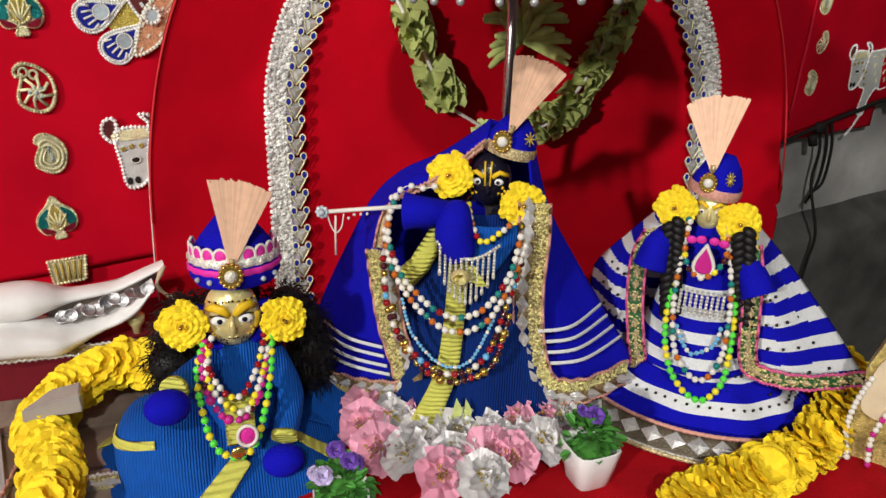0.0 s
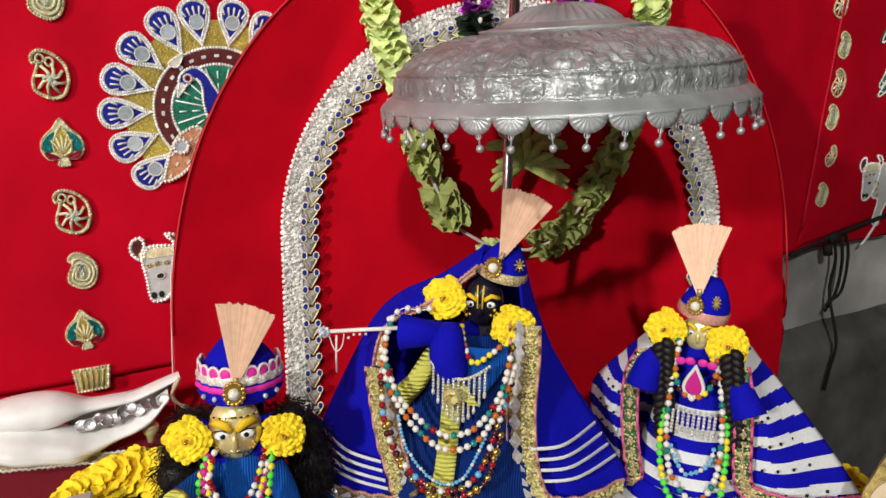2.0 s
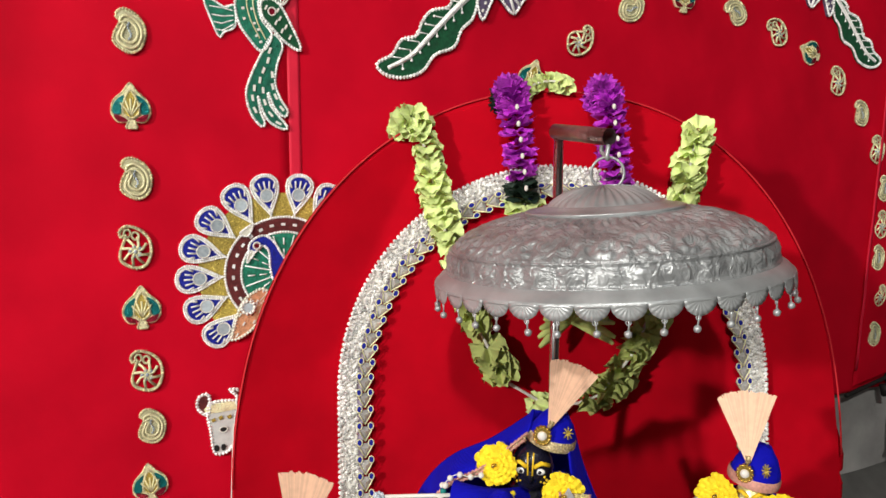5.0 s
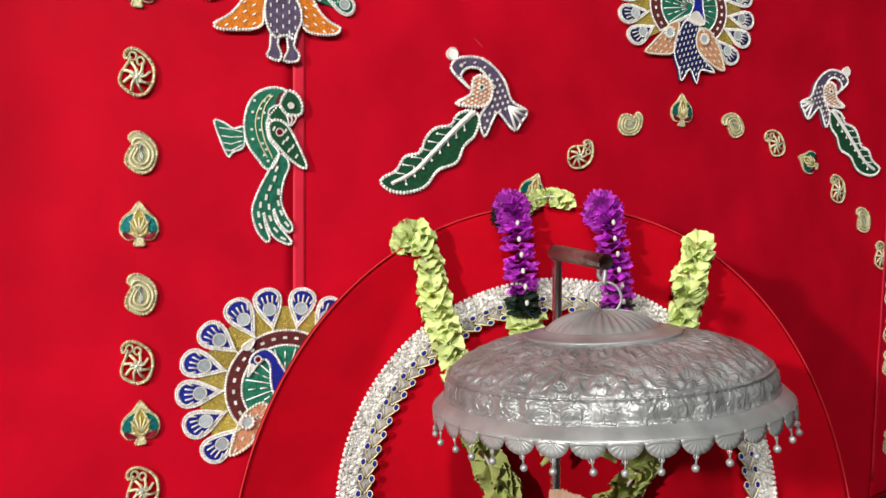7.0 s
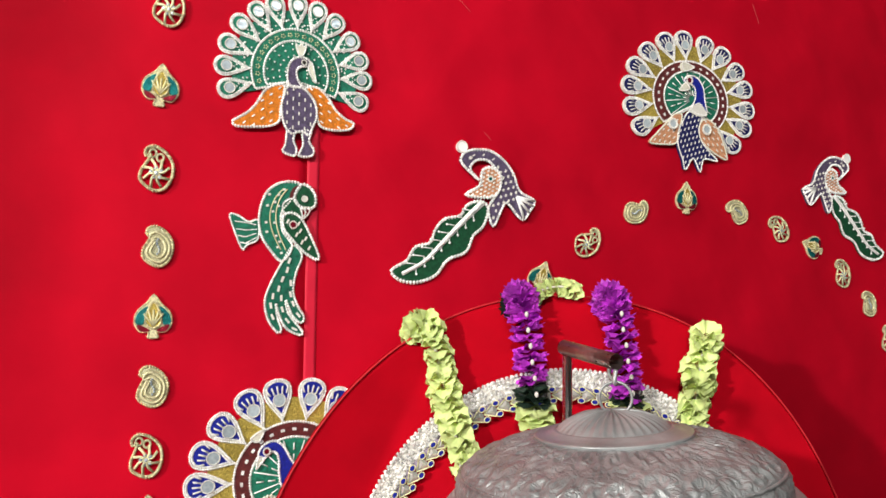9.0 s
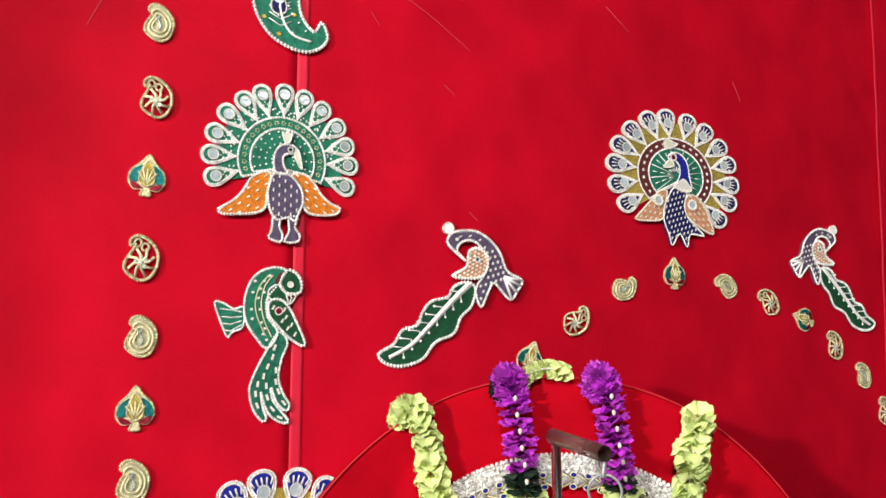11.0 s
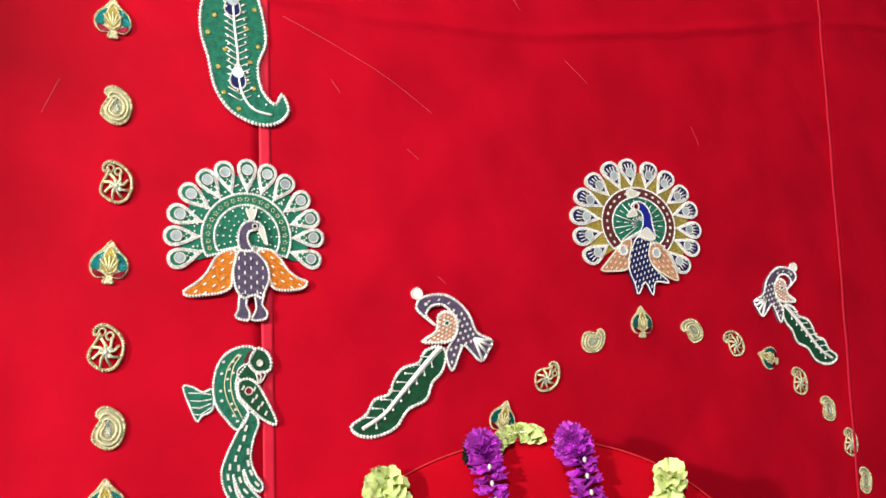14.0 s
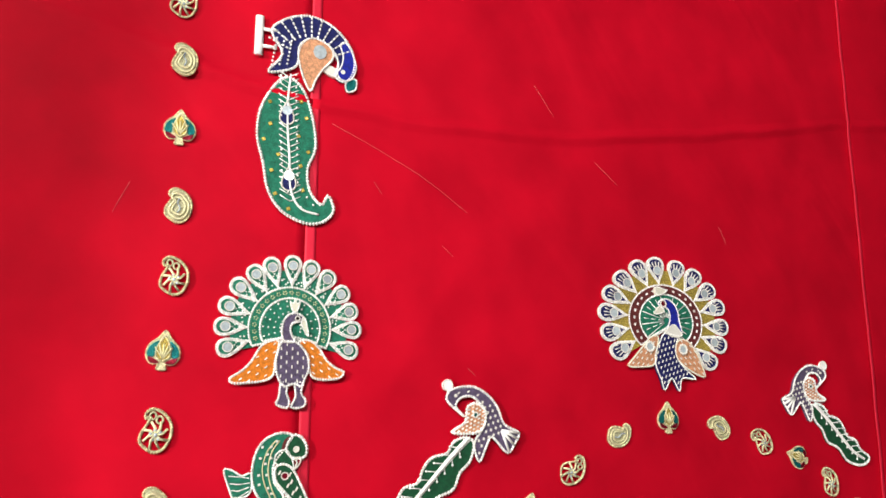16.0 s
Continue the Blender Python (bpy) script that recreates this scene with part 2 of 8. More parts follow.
def wob(x, z, f=1.0, s=0.0):
    return noise.noise(Vector((x * f + s, z * f, s * 1.7)))


def speck(bm, p, r):
    """A faceted bead."""
    x, y, z = p
    v = [bm.verts.new(q) for q in ((x + r, y, z), (x, y, z + r), (x - r, y, z), (x, y, z - r), (x, y - r, z))]
    for k in range(4):
        bm.faces.new((v[k], v[(k + 1) % 4], v[4]))


def beaded(bm, pts, r, closed=True, y=0.0):
    """A cord of tiny faceted beads along x-z points."""
    n = len(pts)
    carry = 0.0
    for i in range(n if closed else n - 1):
        a, b = Vector(pts[i]), Vector(pts[(i + 1) % n])
        L = (b - a).length
        while carry < L:
            p = a.lerp(b, carry / L)
            speck(bm, (p.x, y, p.y), r * 1.22)
            carry += r * 1.9
        carry -= L
    return bm


# ---- the setting ----
WY = 1.19


def wall_block(name, lo, hi, mat, label, category="wall"):
    bm = bmesh.new()
    c = [(a + b) / 2 for a, b in zip(lo, hi)]
    box(bm, Matrix.Translation(c), *[b - a for a, b in zip(lo, hi)])
    return tagged(part(name, bm, mat), label, category, kind="structure")


wall_block("wall_north", (-8.0, 1.215, -0.9), (4.2, 1.4, 4.8), M_plaster, "grey stained plaster wall behind the red cloth")
wall_block("wall_south", (-8.0, -3.4, -0.9), (4.2, -3.2, 4.8), M_room, "plain dull washed wall")
wall_block("wall_west", (-8.2, -3.2, -0.9), (-8.0, 1.215, 4.8), M_room, "plain dull washed wall")
wall_block("wall_east", (4.2, -3.2, -0.9), (4.4, 1.215, 4.8), M_room, "plain dull washed wall")
wall_block("floor", (-8.2, -3.4, -1.0), (4.4, 1.4, -0.9), M_stone, "dark stone floor of the shrine room", "floor")
wall_block("ceiling", (-8.2, -3.4, 4.8), (4.4, 1.4, 4.95), M_room, "plain pale ceiling", "ceiling")

# stone footing that stands proud of the plaster, with a worn sloping top
bm = bmesh.new()


def footing(u, v):
    x = 1.2 + 3.0 * u
    prof = [(1.214, -0.10), (1.15, -0.145), (1.14, -0.16), (1.13, -0.9)]
    k = v * 3
    i = min(2, int(k))
    a, b = prof[i], prof[i + 1]
    y, z = a[0] + (b[0] - a[0]) * (k - i), a[1] + (b[1] - a[1]) * (k - i)
    return (x, y + 0.008 * wob(x, z, 6), z + 0.012 * wob(x, 3, 4) * (1 - v))


sheet(bm, footing, 90, 24)
tagged(part("wall_footing", bm, M_stone), "dark rough stone footing with a worn ledge", "footing", kind="structure")


CREASE = [(-0.6, 1.90), (-0.05, 1.83), (0.10, 1.775), (0.31, 1.74), (0.48, 1.73), (0.69, 1.735), (0.93, 1.75), (1.4, 1.83), (1.86, 1.93), (3.6, 2.1)]


def cloth_y(x, z):
    """Soft pulls and creases of the hanging cloth, with one sharp sag line across it."""
    soft = 0.0055 * wob(x * 1.1 + 0.55 * z, z * 0.3 - 0.2 * x, 2.4, 3) + 0.0026 * wob(x * 2 + z, z - x, 6, 9) + 0.0007 * wob(x * 0.7 - z, z * 0.6 + x, 17, 4)
    for (xa, za), (xb, zb) in zip(CREASE, CREASE[1:]):
        if xa <= x < xb:
            zc = za + (zb - za) * (x - xa) / (xb - xa) + 0.008 * wob(x, 0, 8)
            d = (z - zc) / 0.011
            soft -= 0.014 * (0.55 + 0.45 * wob(x, 1, 3)) * math.exp(-d * d) * (1 if x > 0.02 else 0.5)
    return soft


def curtain(name, x0, x1, zlo, zhi, y, mat, label, nu=80, nv=300, slant=0.0, hem=None):
    bm = bmesh.new()

    def fn(u, v):
        lo = hem(x0 + (x1 - x0) * u) if hem else zlo
        z = lo + (zhi - lo) * v
        x = x0 + (x1 - x0) * u + slant * (z - 1.0)
        return (x, y + cloth_y(x, z), z)

    sheet(bm, fn, nu, nv, 0.0015)
    return tagged(part(name, bm, mat), label, "curtain", kind="structure")


curtain("curtain", -1.6, 0.31, 0.14, 2.75, WY, M_cloth, "red satin backdrop cloth with stitched patches")
curtain("curtain", 0.311, 2.2, 0.14, 2.75, WY, M_cloth, "red satin backdrop cloth with stitched patches", nu=110, slant=0.0)
curtain("curtain", 1.835, 3.6, 0.14, 2.75, WY - 0.004, M_cloth, "red satin backdrop cloth with a raised hem", slant=0.055, hem=lambda x: 0.14 + 0.09 * max(0, min(1, (x - 1.75) / 0.6)))
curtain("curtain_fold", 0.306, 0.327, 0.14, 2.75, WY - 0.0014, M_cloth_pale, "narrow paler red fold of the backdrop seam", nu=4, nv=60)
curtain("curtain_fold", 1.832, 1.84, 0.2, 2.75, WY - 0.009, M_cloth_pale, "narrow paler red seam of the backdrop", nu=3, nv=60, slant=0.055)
# unseen drape, added in the side bulb's way to shade the backdrop's left
bm = bmesh.new()


def drape(u, v):
    edge = 1.52 + 0.52 * v + 0.03 * wob(0, v * 40, 1.0) + 0.03 * wob(3, v * 9, 1.0)
    return (-3.0 + edge * u, 0.30 + 0.02 * math.sin(20 * u), 1.10 + 0.03 * wob(u * 30, 0, 1) + 3.3 * v)


sheet(bm, drape, 40, 120, 0.002)
tagged(part("shade_drape", bm, M_maroon), "unseen dark red drape with a frayed edge, added to shade the backdrop", "curtain", kind="structure")
curtain("curtain_skirt", -1.6, 0.6, -0.3, 0.16, WY + 0.012, M_cloth, "red cloth below the backdrop's hem", nu=50, nv=12)

# pale threads caught on the cloth
for pts in (((0.353, 1.70), (0.46, 1.655), (0.57, 1.60), (0.66, 1.54)), ((0.445, 1.585), (0.463, 1.56)), ((-0.045, 1.47), (-0.02, 1.53)), ((-0.26, 1.11), (-0.215, 1.165)),
            ((0.84, 1.87), (0.89, 1.80)), ((1.00, 1.70), (1.06, 1.65)), ((1.365, 1.575), (1.385, 1.53)), ((0.60, 1.46), (0.625, 1.44)), ((0.655, 1.205), (0.672, 1.19))):
    bm = bmesh.new()
    line = spline([(x, 0, z) for x, z in pts], 8, False)
    tube(bm, [(x, WY - 0.0026 + cloth_y(x, z), z) for x, _, z in line], 0.00045, sides=4)
    tagged(part("loose_thread", bm, M_lint), "fine pale thread caught on the red cloth", "thread", "loose threads")

# altar
bm = bmesh.new()
ALTAR = [(-0.75, 0.86), (0.86, 0.28), (1.16, 0.62), (1.02, 0.97), (0.35, 1.17), (-0.75, 1.17)]
top = [bm.verts.new((x, y, -0.004)) for x, y in ALTAR]
bot = [bm.verts.new((x, y, -0.9)) for x, y in ALTAR]
bm.faces.new(top)
for i in range(6):
    bm.faces.new((top[i], top[(i + 1) % 6], bot[(i + 1) % 6], bot[i]))
tagged(part("altar", bm, M_stone), "low stone altar that carries the dressed figures", "altar", kind="structure")

BA = Matrix.Translation((0.76, 1.035, 0.4)) @ Matrix.Rotation(radians(-19.5), 4, "Z") @ Matrix.Rotation(radians(-8), 4, "X") @ Matrix.Translation((0, 0, -0.4))  # frame of the arched board


# ---- arched velvet board ----
board = empty("arched_board", BA, "tall arched board covered in red velvet with silver lace", "backboard")
bm = bmesh.new()


BX, BL, BR = -0.017, 0.561, 0.557  # middle and half widths of the board


def board_top(x):
    k, p = (min(1, (BX - x) / BL), 2.05) if x < BX else (min(1, (x - BX) / BR), 2.25)
    return 0.20 + 0.686 * max(0.0, 1 - k ** p) ** (1 / p)


def across(u):
    c = math.cos(math.pi * (1 - u))
    return BX + c * (BL if c < 0 else BR)


def bend(x):
    """The board is bowed forward where it leans on the wall."""
    return -0.65 * max(0.0, -0.28 - x) ** 2


def clear(x, y, z):
    """Presses the board off the wall where its side leans on it."""
    over = (BA @ Vector((x, y, z))).y - 1.158
    return y - max(0.0, over) / 0.93


def board_fn(u, v):
    x = across(u)
    z = v * board_top(x)
    f = 0.006 * math.sin(14 * x + 3 * z + 2 * wob(x, z, 2)) * (1 - 0.5 * v) + 0.003 * wob(x * 2.0, z * 0.6, 5, 4) + 0.010 * wob(x + z, x - z * 0.4, 2.5, 8) + 0.004 * wob(x * 3 - z * 2.2, z * 0.5 + x * 0.4, 4, 21)
    return (x, clear(x, -0.012 + f + bend(x), z), z)


sheet(bm, board_fn, 120, 70, 0.016)
part("velvet_panel", bm, M_velvet, board, smooth=True)
bm = bmesh.new()
edge = [across(i / 90) for i in range(91)]
tube(bm, [(x, clear(x, -0.012 + bend(x), board_top(x)) - 0.003, board_top(x) + 0.001) for x in edge], 0.0018)
tube(bm, [(-0.579, -0.066, 0.02), (-0.579, -0.066, 0.1), (-0.578, -0.066, 0.2)], 0.0018)
part("edge_cord", bm, M_edge, board, "bright red edge cord")
bm = bmesh.new()
tube(bm, spline([(-0.576, -0.070, 0.31), (-0.580, -0.072, 0.2), (-0.582, -0.072, 0.1), (-0.577, -0.072, 0.02)], 8, False), 0.001)
part("string", bm, M_white, board, "white string along the lower edge")


# silver lace arch on the board
def arch_point(s, off=0.0):
    """s from 0 to 1 along the arch, off inward; returns x, z and the inward normal."""
    cx, rx, rz, zs = -0.007, 0.393, 0.40, 0.348
    L1, L2 = zs, math.pi * 0.5 * (rx + rz)
    d = s * (2 * L1 + L2)
    if d < L1:
        return (cx - rx + off + 0.0 * d, d, (1, 0))
    if d > L1 + L2:
        return (cx + rx - off, zs - (d - L1 - L2), (-1, 0))
    a = math.pi * (1 - (d - L1) / L2)
    n = Vector((-math.cos(a) / rx, -math.sin(a) / rz)).normalized()
    return (cx + rx * math.cos(a) + n.x * off, zs + rz * math.sin(a) + n.y * off, (n.x, n.y))


M_lace = material("silver_braid", (0.97, 0.97, 0.89), 0.28, 0.1, vary=0.2, scale=300, bump=0.5, fine=700, island=0.42, spec=0.6)
lace = empty("lace_arch", BA, "silver beaded lace arch with blue-tipped mirror triangles on red velvet", "trim")
bm = bmesh.new()
N = 330
rnd = random.Random(12)
for row in range(7):
    for i in range(N):
        if rnd.random() < 0.12:
            continue
        x, z, n = arch_point((i + 0.5 * (row % 2) + rnd.uniform(-0.4, 0.4)) / N, 0.001 + row * 0.0047 + rnd.uniform(-0.0014, 0.0014))
        speck(bm, (x, -0.0255 + bend(x) - rnd.uniform(0, 0.004), z), rnd.uniform(0.0022, 0.0046))
part("lace_band", bm, M_lace, lace, "knobbly silver thread band", kind="stuff")
bm = bmesh.new()
sheet(bm, lambda u, v: (arch_point(u, 0.03 * v)[0], -0.0235 + bend(arch_point(u, 0.015)[0]), arch_point(u, 0.03 * v)[1]), 200, 2)
part("backing_tape", bm, M_white, lace, "white woven backing tape")
bm = bmesh.new()
for i in range(0, 210):
    x, z, n = arch_point(i / 210, -0.001)
    ball(bm, (x, -0.027 + bend(x), z), 0.0034, 6, scale=(1.1, 0.7, 1.1))
part("bead_edge", bm, M_lace, lace, kind="stuff")
bm = bmesh.new()
sheet(bm, lambda u, v: (arch_point(u, 0.03 + 0.010 * v)[0], -0.0225 + bend(arch_point(u, 0.03)[0]), arch_point(u, 0.03 + 0.010 * v)[1]), 200, 1)
part("ribbon", bm, material("lilac_ribbon", (0.42, 0.36, 0.46), 0.5, vary=0.1), lace, "thin lilac ribbon")
tri_me, drop_me = None, None
TRI = 66
for i in range(TRI):
    s = (i + 0.5) / TRI
    x, z, n = arch_point(s, 0.044)
    x2, z2, n2 = arch_point(s + 0.002, 0.044)
    d = Vector((x2 - x, z2 - z)).normalized()
    ang = math.atan2(d.y, d.x)
    if s > 0.5:
        ang += math.pi
    m = Matrix.Translation((x, -0.027 + bend(x), z)) @ Matrix.Rotation(-(ang - math.pi / 2), 4, "Y")
    if tri_me is None:
        bm = bmesh.new()
        a, b, c, o = [bm.verts.new(p) for p in ((-0.015, 0, 0.010), (0.015, 0, 0.010), (0, 0, -0.016), (0, -0.008, 0.002))]
        for f in ((a, b, o), (b, c, o), (c, a, o)):
            bm.faces.new(f)
        t = part("mirror_triangle", bm, M_facet, lace)
        tri_me = t.data
        bm = bmesh.new()
        for sx in (-1, 1):
            flat(bm, [(sx * (0.010 + 0.0035 * math.sin(q)), 0.012 + 0.005 * math.cos(q)) for q in np.linspace(0, 2 * math.pi, 9)[:-1]], -0.007, 0.0)
        dr = part("blue_drop", bm, M_blueapp, t, "bright blue drops")
        drop_me = dr.data
        bm = bmesh.new()
        for sx in (-1, 1):
            tube(bm, [(sx * 0.0145, -0.003, 0.012), (sx * 0.009, -0.005, 0.0), (0, -0.004, -0.015)], 0.0013, sides=4)
            tube(bm, [(sx * (0.010 + 0.0048 * math.sin(q)), -0.006, 0.012 + 0.0063 * math.cos(q)) for q in np.linspace(0, 2 * math.pi, 9)[:-1]], 0.0011, True, sides=4)
        gl = part("gold_wire", bm, M_goldthread, t)
        wire_me = gl.data
    else:
        t = new("mirror_triangle", tri_me)
        t.parent = lace
        for nm, me in (("blue_drop", drop_me), ("gold_wire", wire_me)):
            o = new(nm, me)
            o.parent = t
    t.matrix_local = m


# ---- stitched patches on the backdrop ----
def on_wall(u, v, turn=0.0, proud=0.0045):
    return Matrix.Translation((u, WY - proud + cloth_y(u, v), v)) @ Matrix.Rotation(radians(turn), 4, "Y")


def piece(name, pts, mat, parent, front=-0.003, back=0.004, piping=None, r=0.0016, label="", y=None):
    """A felt piece with corded edge."""
    bm = bmesh.new()
    flat(bm, pts, front, back)
    ob = part(name, bm, mat, parent, label)
    if piping:
        bm = bmesh.new()
        beaded(bm, [(p[0], p[1]) for p in pts], r * 1.05, True, front)
        part("piping", bm, piping, ob, kind="stuff")
    return ob


def stitches(name, rows, parent, mat, size=(0.004, 0.0012), front=-0.0036):
    """Short thread dashes: rows of x, z, angle."""
    bm = bmesh.new()
    for x, z, a in rows:
        box(bm, Matrix.Translation((x, front, z)) @ Matrix.Rotation(-a, 4, "Y"), size[0] * 1.15, 0.0018, size[1] * 1.35)
    return part(name, bm, mat, parent, kind="stuff")


def ellipse(cx, cz, rx, rz, n=20, a0=0.0, a1=2 * math.pi):
    full = abs(a1 - a0) > 6.28
    return [(cx + rx * math.cos(a0 + (a1 - a0) * i / (n if full else n - 1)), cz + rz * math.sin(a0 + (a1 - a0) * i / (n if full else n - 1))) for i in range(n)]


def teardrop(cx, cz, ang, length, width, n=24):
    """A drop whose tip points back along ang."""
    out = []
    for i in range(n):
        t = 2 * math.pi * i / n
        r = math.sin(t / 2) ** 1.6
        a, b = length * (0.5 - (1 + math.cos(t)) / 2), width * 0.5 * math.sin(t) * r * 1.15
        out.append((cx + a * math.cos(ang) - b * math.sin(ang), cz + a * math.sin(ang) + b * math.cos(ang)))
    return out


def inside(x, z, poly):
    hit = False
    for (xa, za), (xb, zb) in zip(poly, poly[1:] + poly[:1]):
        if (za > z) != (zb > z) and x < (xb - xa) * (z - za) / (zb - za) + xa:
            hit = not hit
    return hit


def dashed(poly, step, lean, inset=0.0025):
    """Rows of thread dashes that fill a felt piece, leaning by an angle."""
    xs, zs = [p[0] for p in poly], [p[1] for p in poly]
    cx, cz, reach = sum(xs) / len(xs), sum(zs) / len(zs), max(max(xs) - min(xs), max(zs) - min(zs))
    c, d, k, out = math.cos(lean), math.sin(lean), int(reach / step) + 2, []
    poly = [tuple(p) for p in poly]
    for i in range(-k, k):
        for j in range(-k, k):
            a, b = (i + 0.5 * (j % 2)) * step * 1.3, j * step * 0.8
            x, z = cx + a * c - b * d, cz + a * d + b * c
            if all(inside(x + p * inset, z + q * inset, poly) for p, q in ((1, 0), (-1, 0), (0, 1), (0, -1))):
                out.append((x, z, lean))
    return out


def dotted(name, places, parent, mat, r, front):
    """Loose beads sewn on: x, z pairs."""
    bm = bmesh.new()
    for x, z in places:
        speck(bm, (x, front, z), r)
    return part(name, bm, mat, parent, kind="stuff")


def peacock(name, label, u, v, sx, sz, n, a0, a1, felt, ring, inner, fingers, bird, cx, cz, kx, kz, scale=1.0):
    """Round fan of drop-shaped feathers behind a plain bird shape. sx, sz: half width and half height of the fan;
    bird: its felt pieces in drawing units about cx, cz."""
    pk = empty(name, on_wall(u, v), label, "patch")
    S = lambda pts: [(x * sx, z * sz) for x, z in pts]
    B = lambda pts, k=4: [tuple(p) for p in spline([((x - cx) / kx * sx, (cz - z) / kz * sz) for x, z in pts], k)]
    rnd = random.Random(n)
    piece("backing", S(ellipse(0, 0, 0.80, 0.80, 40, a0 - 0.1, a1 + 0.1) + [(0, -0.15)]), M_sequin if fingers else M_green, pk, -0.001, 0.005)
    wide = 0.40 * (a1 - a0) / (n - 1) * 2.35
    for i in range(n):
        a = a0 + (a1 - a0) * (i + rnd.uniform(-0.06, 0.06)) / (n - 1)
        L, c = 0.42 * rnd.uniform(0.96, 1.04), (0.79 * math.cos(a), 0.79 * math.sin(a))
        out, mid = teardrop(*c, a, L, wide), (0.805 * math.cos(a), 0.805 * math.sin(a))
        d = piece("feather", S(out), M_creamthread, pk, -0.003, 0.003)
        piece("feather_eye", S(teardrop(*mid, a, L * 0.78, wide * 0.74)), felt, d, -0.0042, 0.0)
        bm = bmesh.new()
        beaded(bm, S(out), 0.0021, True, -0.0032)
        beaded(bm, S(teardrop(*mid, a, L * 0.84, wide * 0.82)), 0.0019, True, -0.0042)
        part("piping", bm, M_thread, d, kind="stuff")
        rm = 0.86 if not fingers else 0.79
        mr = (0.064 if not fingers else 0.062) * (sx + sz) / 2
        mx, mz = rm * math.cos(a) * sx, rm * math.sin(a) * sz
        piece("mirror", ellipse(mx, mz, mr, mr, 12), M_mirror, d, -0.0066, 0.0, M_white, 0.0013)
        if fingers:
            bm = bmesh.new()
            for k in (-2, -1, 0, 1, 2):
                p0 = Vector((0.85 * math.cos(a + 0.045 * k), 0.85 * math.sin(a + 0.045 * k)))
                p1 = Vector(((0.93 - 0.006 * k * k) * math.cos(a + 0.058 * k), (0.93 - 0.006 * k * k) * math.sin(a + 0.058 * k)))
                tube(bm, [(p0.x * sx, -0.0052, p0.y * sz), (p1.x * sx, -0.0052, p1.y * sz)], 0.0014 * scale, sides=5)
            part("white_stitching", bm, M_white, d)
        else:
            dotted("bead_drops", [(q * math.cos(a + e) * sx, q * math.sin(a + e) * sz) for q, e in ((0.74, 0.035), (0.74, -0.035), (0.68, 0.0), (0.77, 0.0))], d, M_thread, 0.002, -0.0044)
    r0, r1 = 0.56, 0.41
    rb = piece("ring_band", S(ellipse(0, 0, r0, r0, 36, a0 - 0.15, a1 + 0.15) + [(0, -0.12)]), ring, pk, -0.004, 0.002, M_thread, 0.0024)
    fc = piece("fan_core", S(ellipse(0, 0, r1, r1, 36, a0 - 0.15, a1 + 0.15) + [(0, -0.1)]), inner, pk, -0.0055, 0.002, M_thread, 0.0024)
    rows = []
    for i in range(21):
        a = a0 + (a1 - a0) * i / 20
        rows.append((0.485 * math.cos(a) * sx, 0.485 * math.sin(a) * sz, a + math.pi / 2))
    if fingers:
        stitches("stitching", rows, rb, M_thread, (0.0050 * scale, 0.0028 * scale), -0.0048)
        bm = bmesh.new()
        for i in range(19):
            a = a0 - 0.1 + (a1 - a0 + 0.2) * i / 18
            for q in range(3 if i % 2 else 1):
                f0, f1 = (0.06 + 0.11 * q, 0.13 + 0.11 * q) if i % 2 else (0.05, 0.385)
                tube(bm, [(f * math.cos(a) * sx, -0.0062, f * math.sin(a) * sz) for f in (f0, f1)], 0.0011 * scale, sides=4)
        part("ray_stitching", bm, M_thread, fc, kind="stuff")
    else:
        dotted("flower_beads", [(x + 0.0032 * math.cos(k * 1.257), z + 0.0032 * math.sin(k * 1.257)) for x, z, _ in rows for k in range(5)], rb, M_goldthread, 0.0017, -0.005)
        dotted("bead_rows", [(q * math.cos(a0 + (a1 - a0) * k / 11) * sx, q * math.sin(a0 + (a1 - a0) * k / 11) * sz) for q in (0.14, 0.22, 0.30, 0.37) for k in range(12)], fc, M_thread, 0.0022, -0.0066)
    places = ((rnd.uniform(0.60, 0.74), rnd.uniform(a0, a1)) for k in range(70))
    dotted("sequin_specks", [(q * math.cos(a) * sx, q * math.sin(a) * sz) for q, a in places], pk, M_sequin if fingers else M_thread, 0.0022, -0.0022)
    for k, (nm, mt, pipe, r, dash, lean, pts) in enumerate(bird):
        poly = B(pts)
        front = -0.0070 - 0.0009 * k
        o = piece(nm, poly, mt, pk, front, 0.0, pipe, r * scale)
        if dash:
            stitches("stitching", dashed(poly, dash * scale, lean), o, M_white if mt != M_orange else M_thread, (0.0052 * scale, 0.0016 * scale), front - 0.0008)
    return pk


def bead_ring(pk, x, z, r, mat, front=-0.0125):
    piece("eye_bead", ellipse(x, z, r, r, 12), mat, pk, front, 0.0, M_white, r * 0.28)


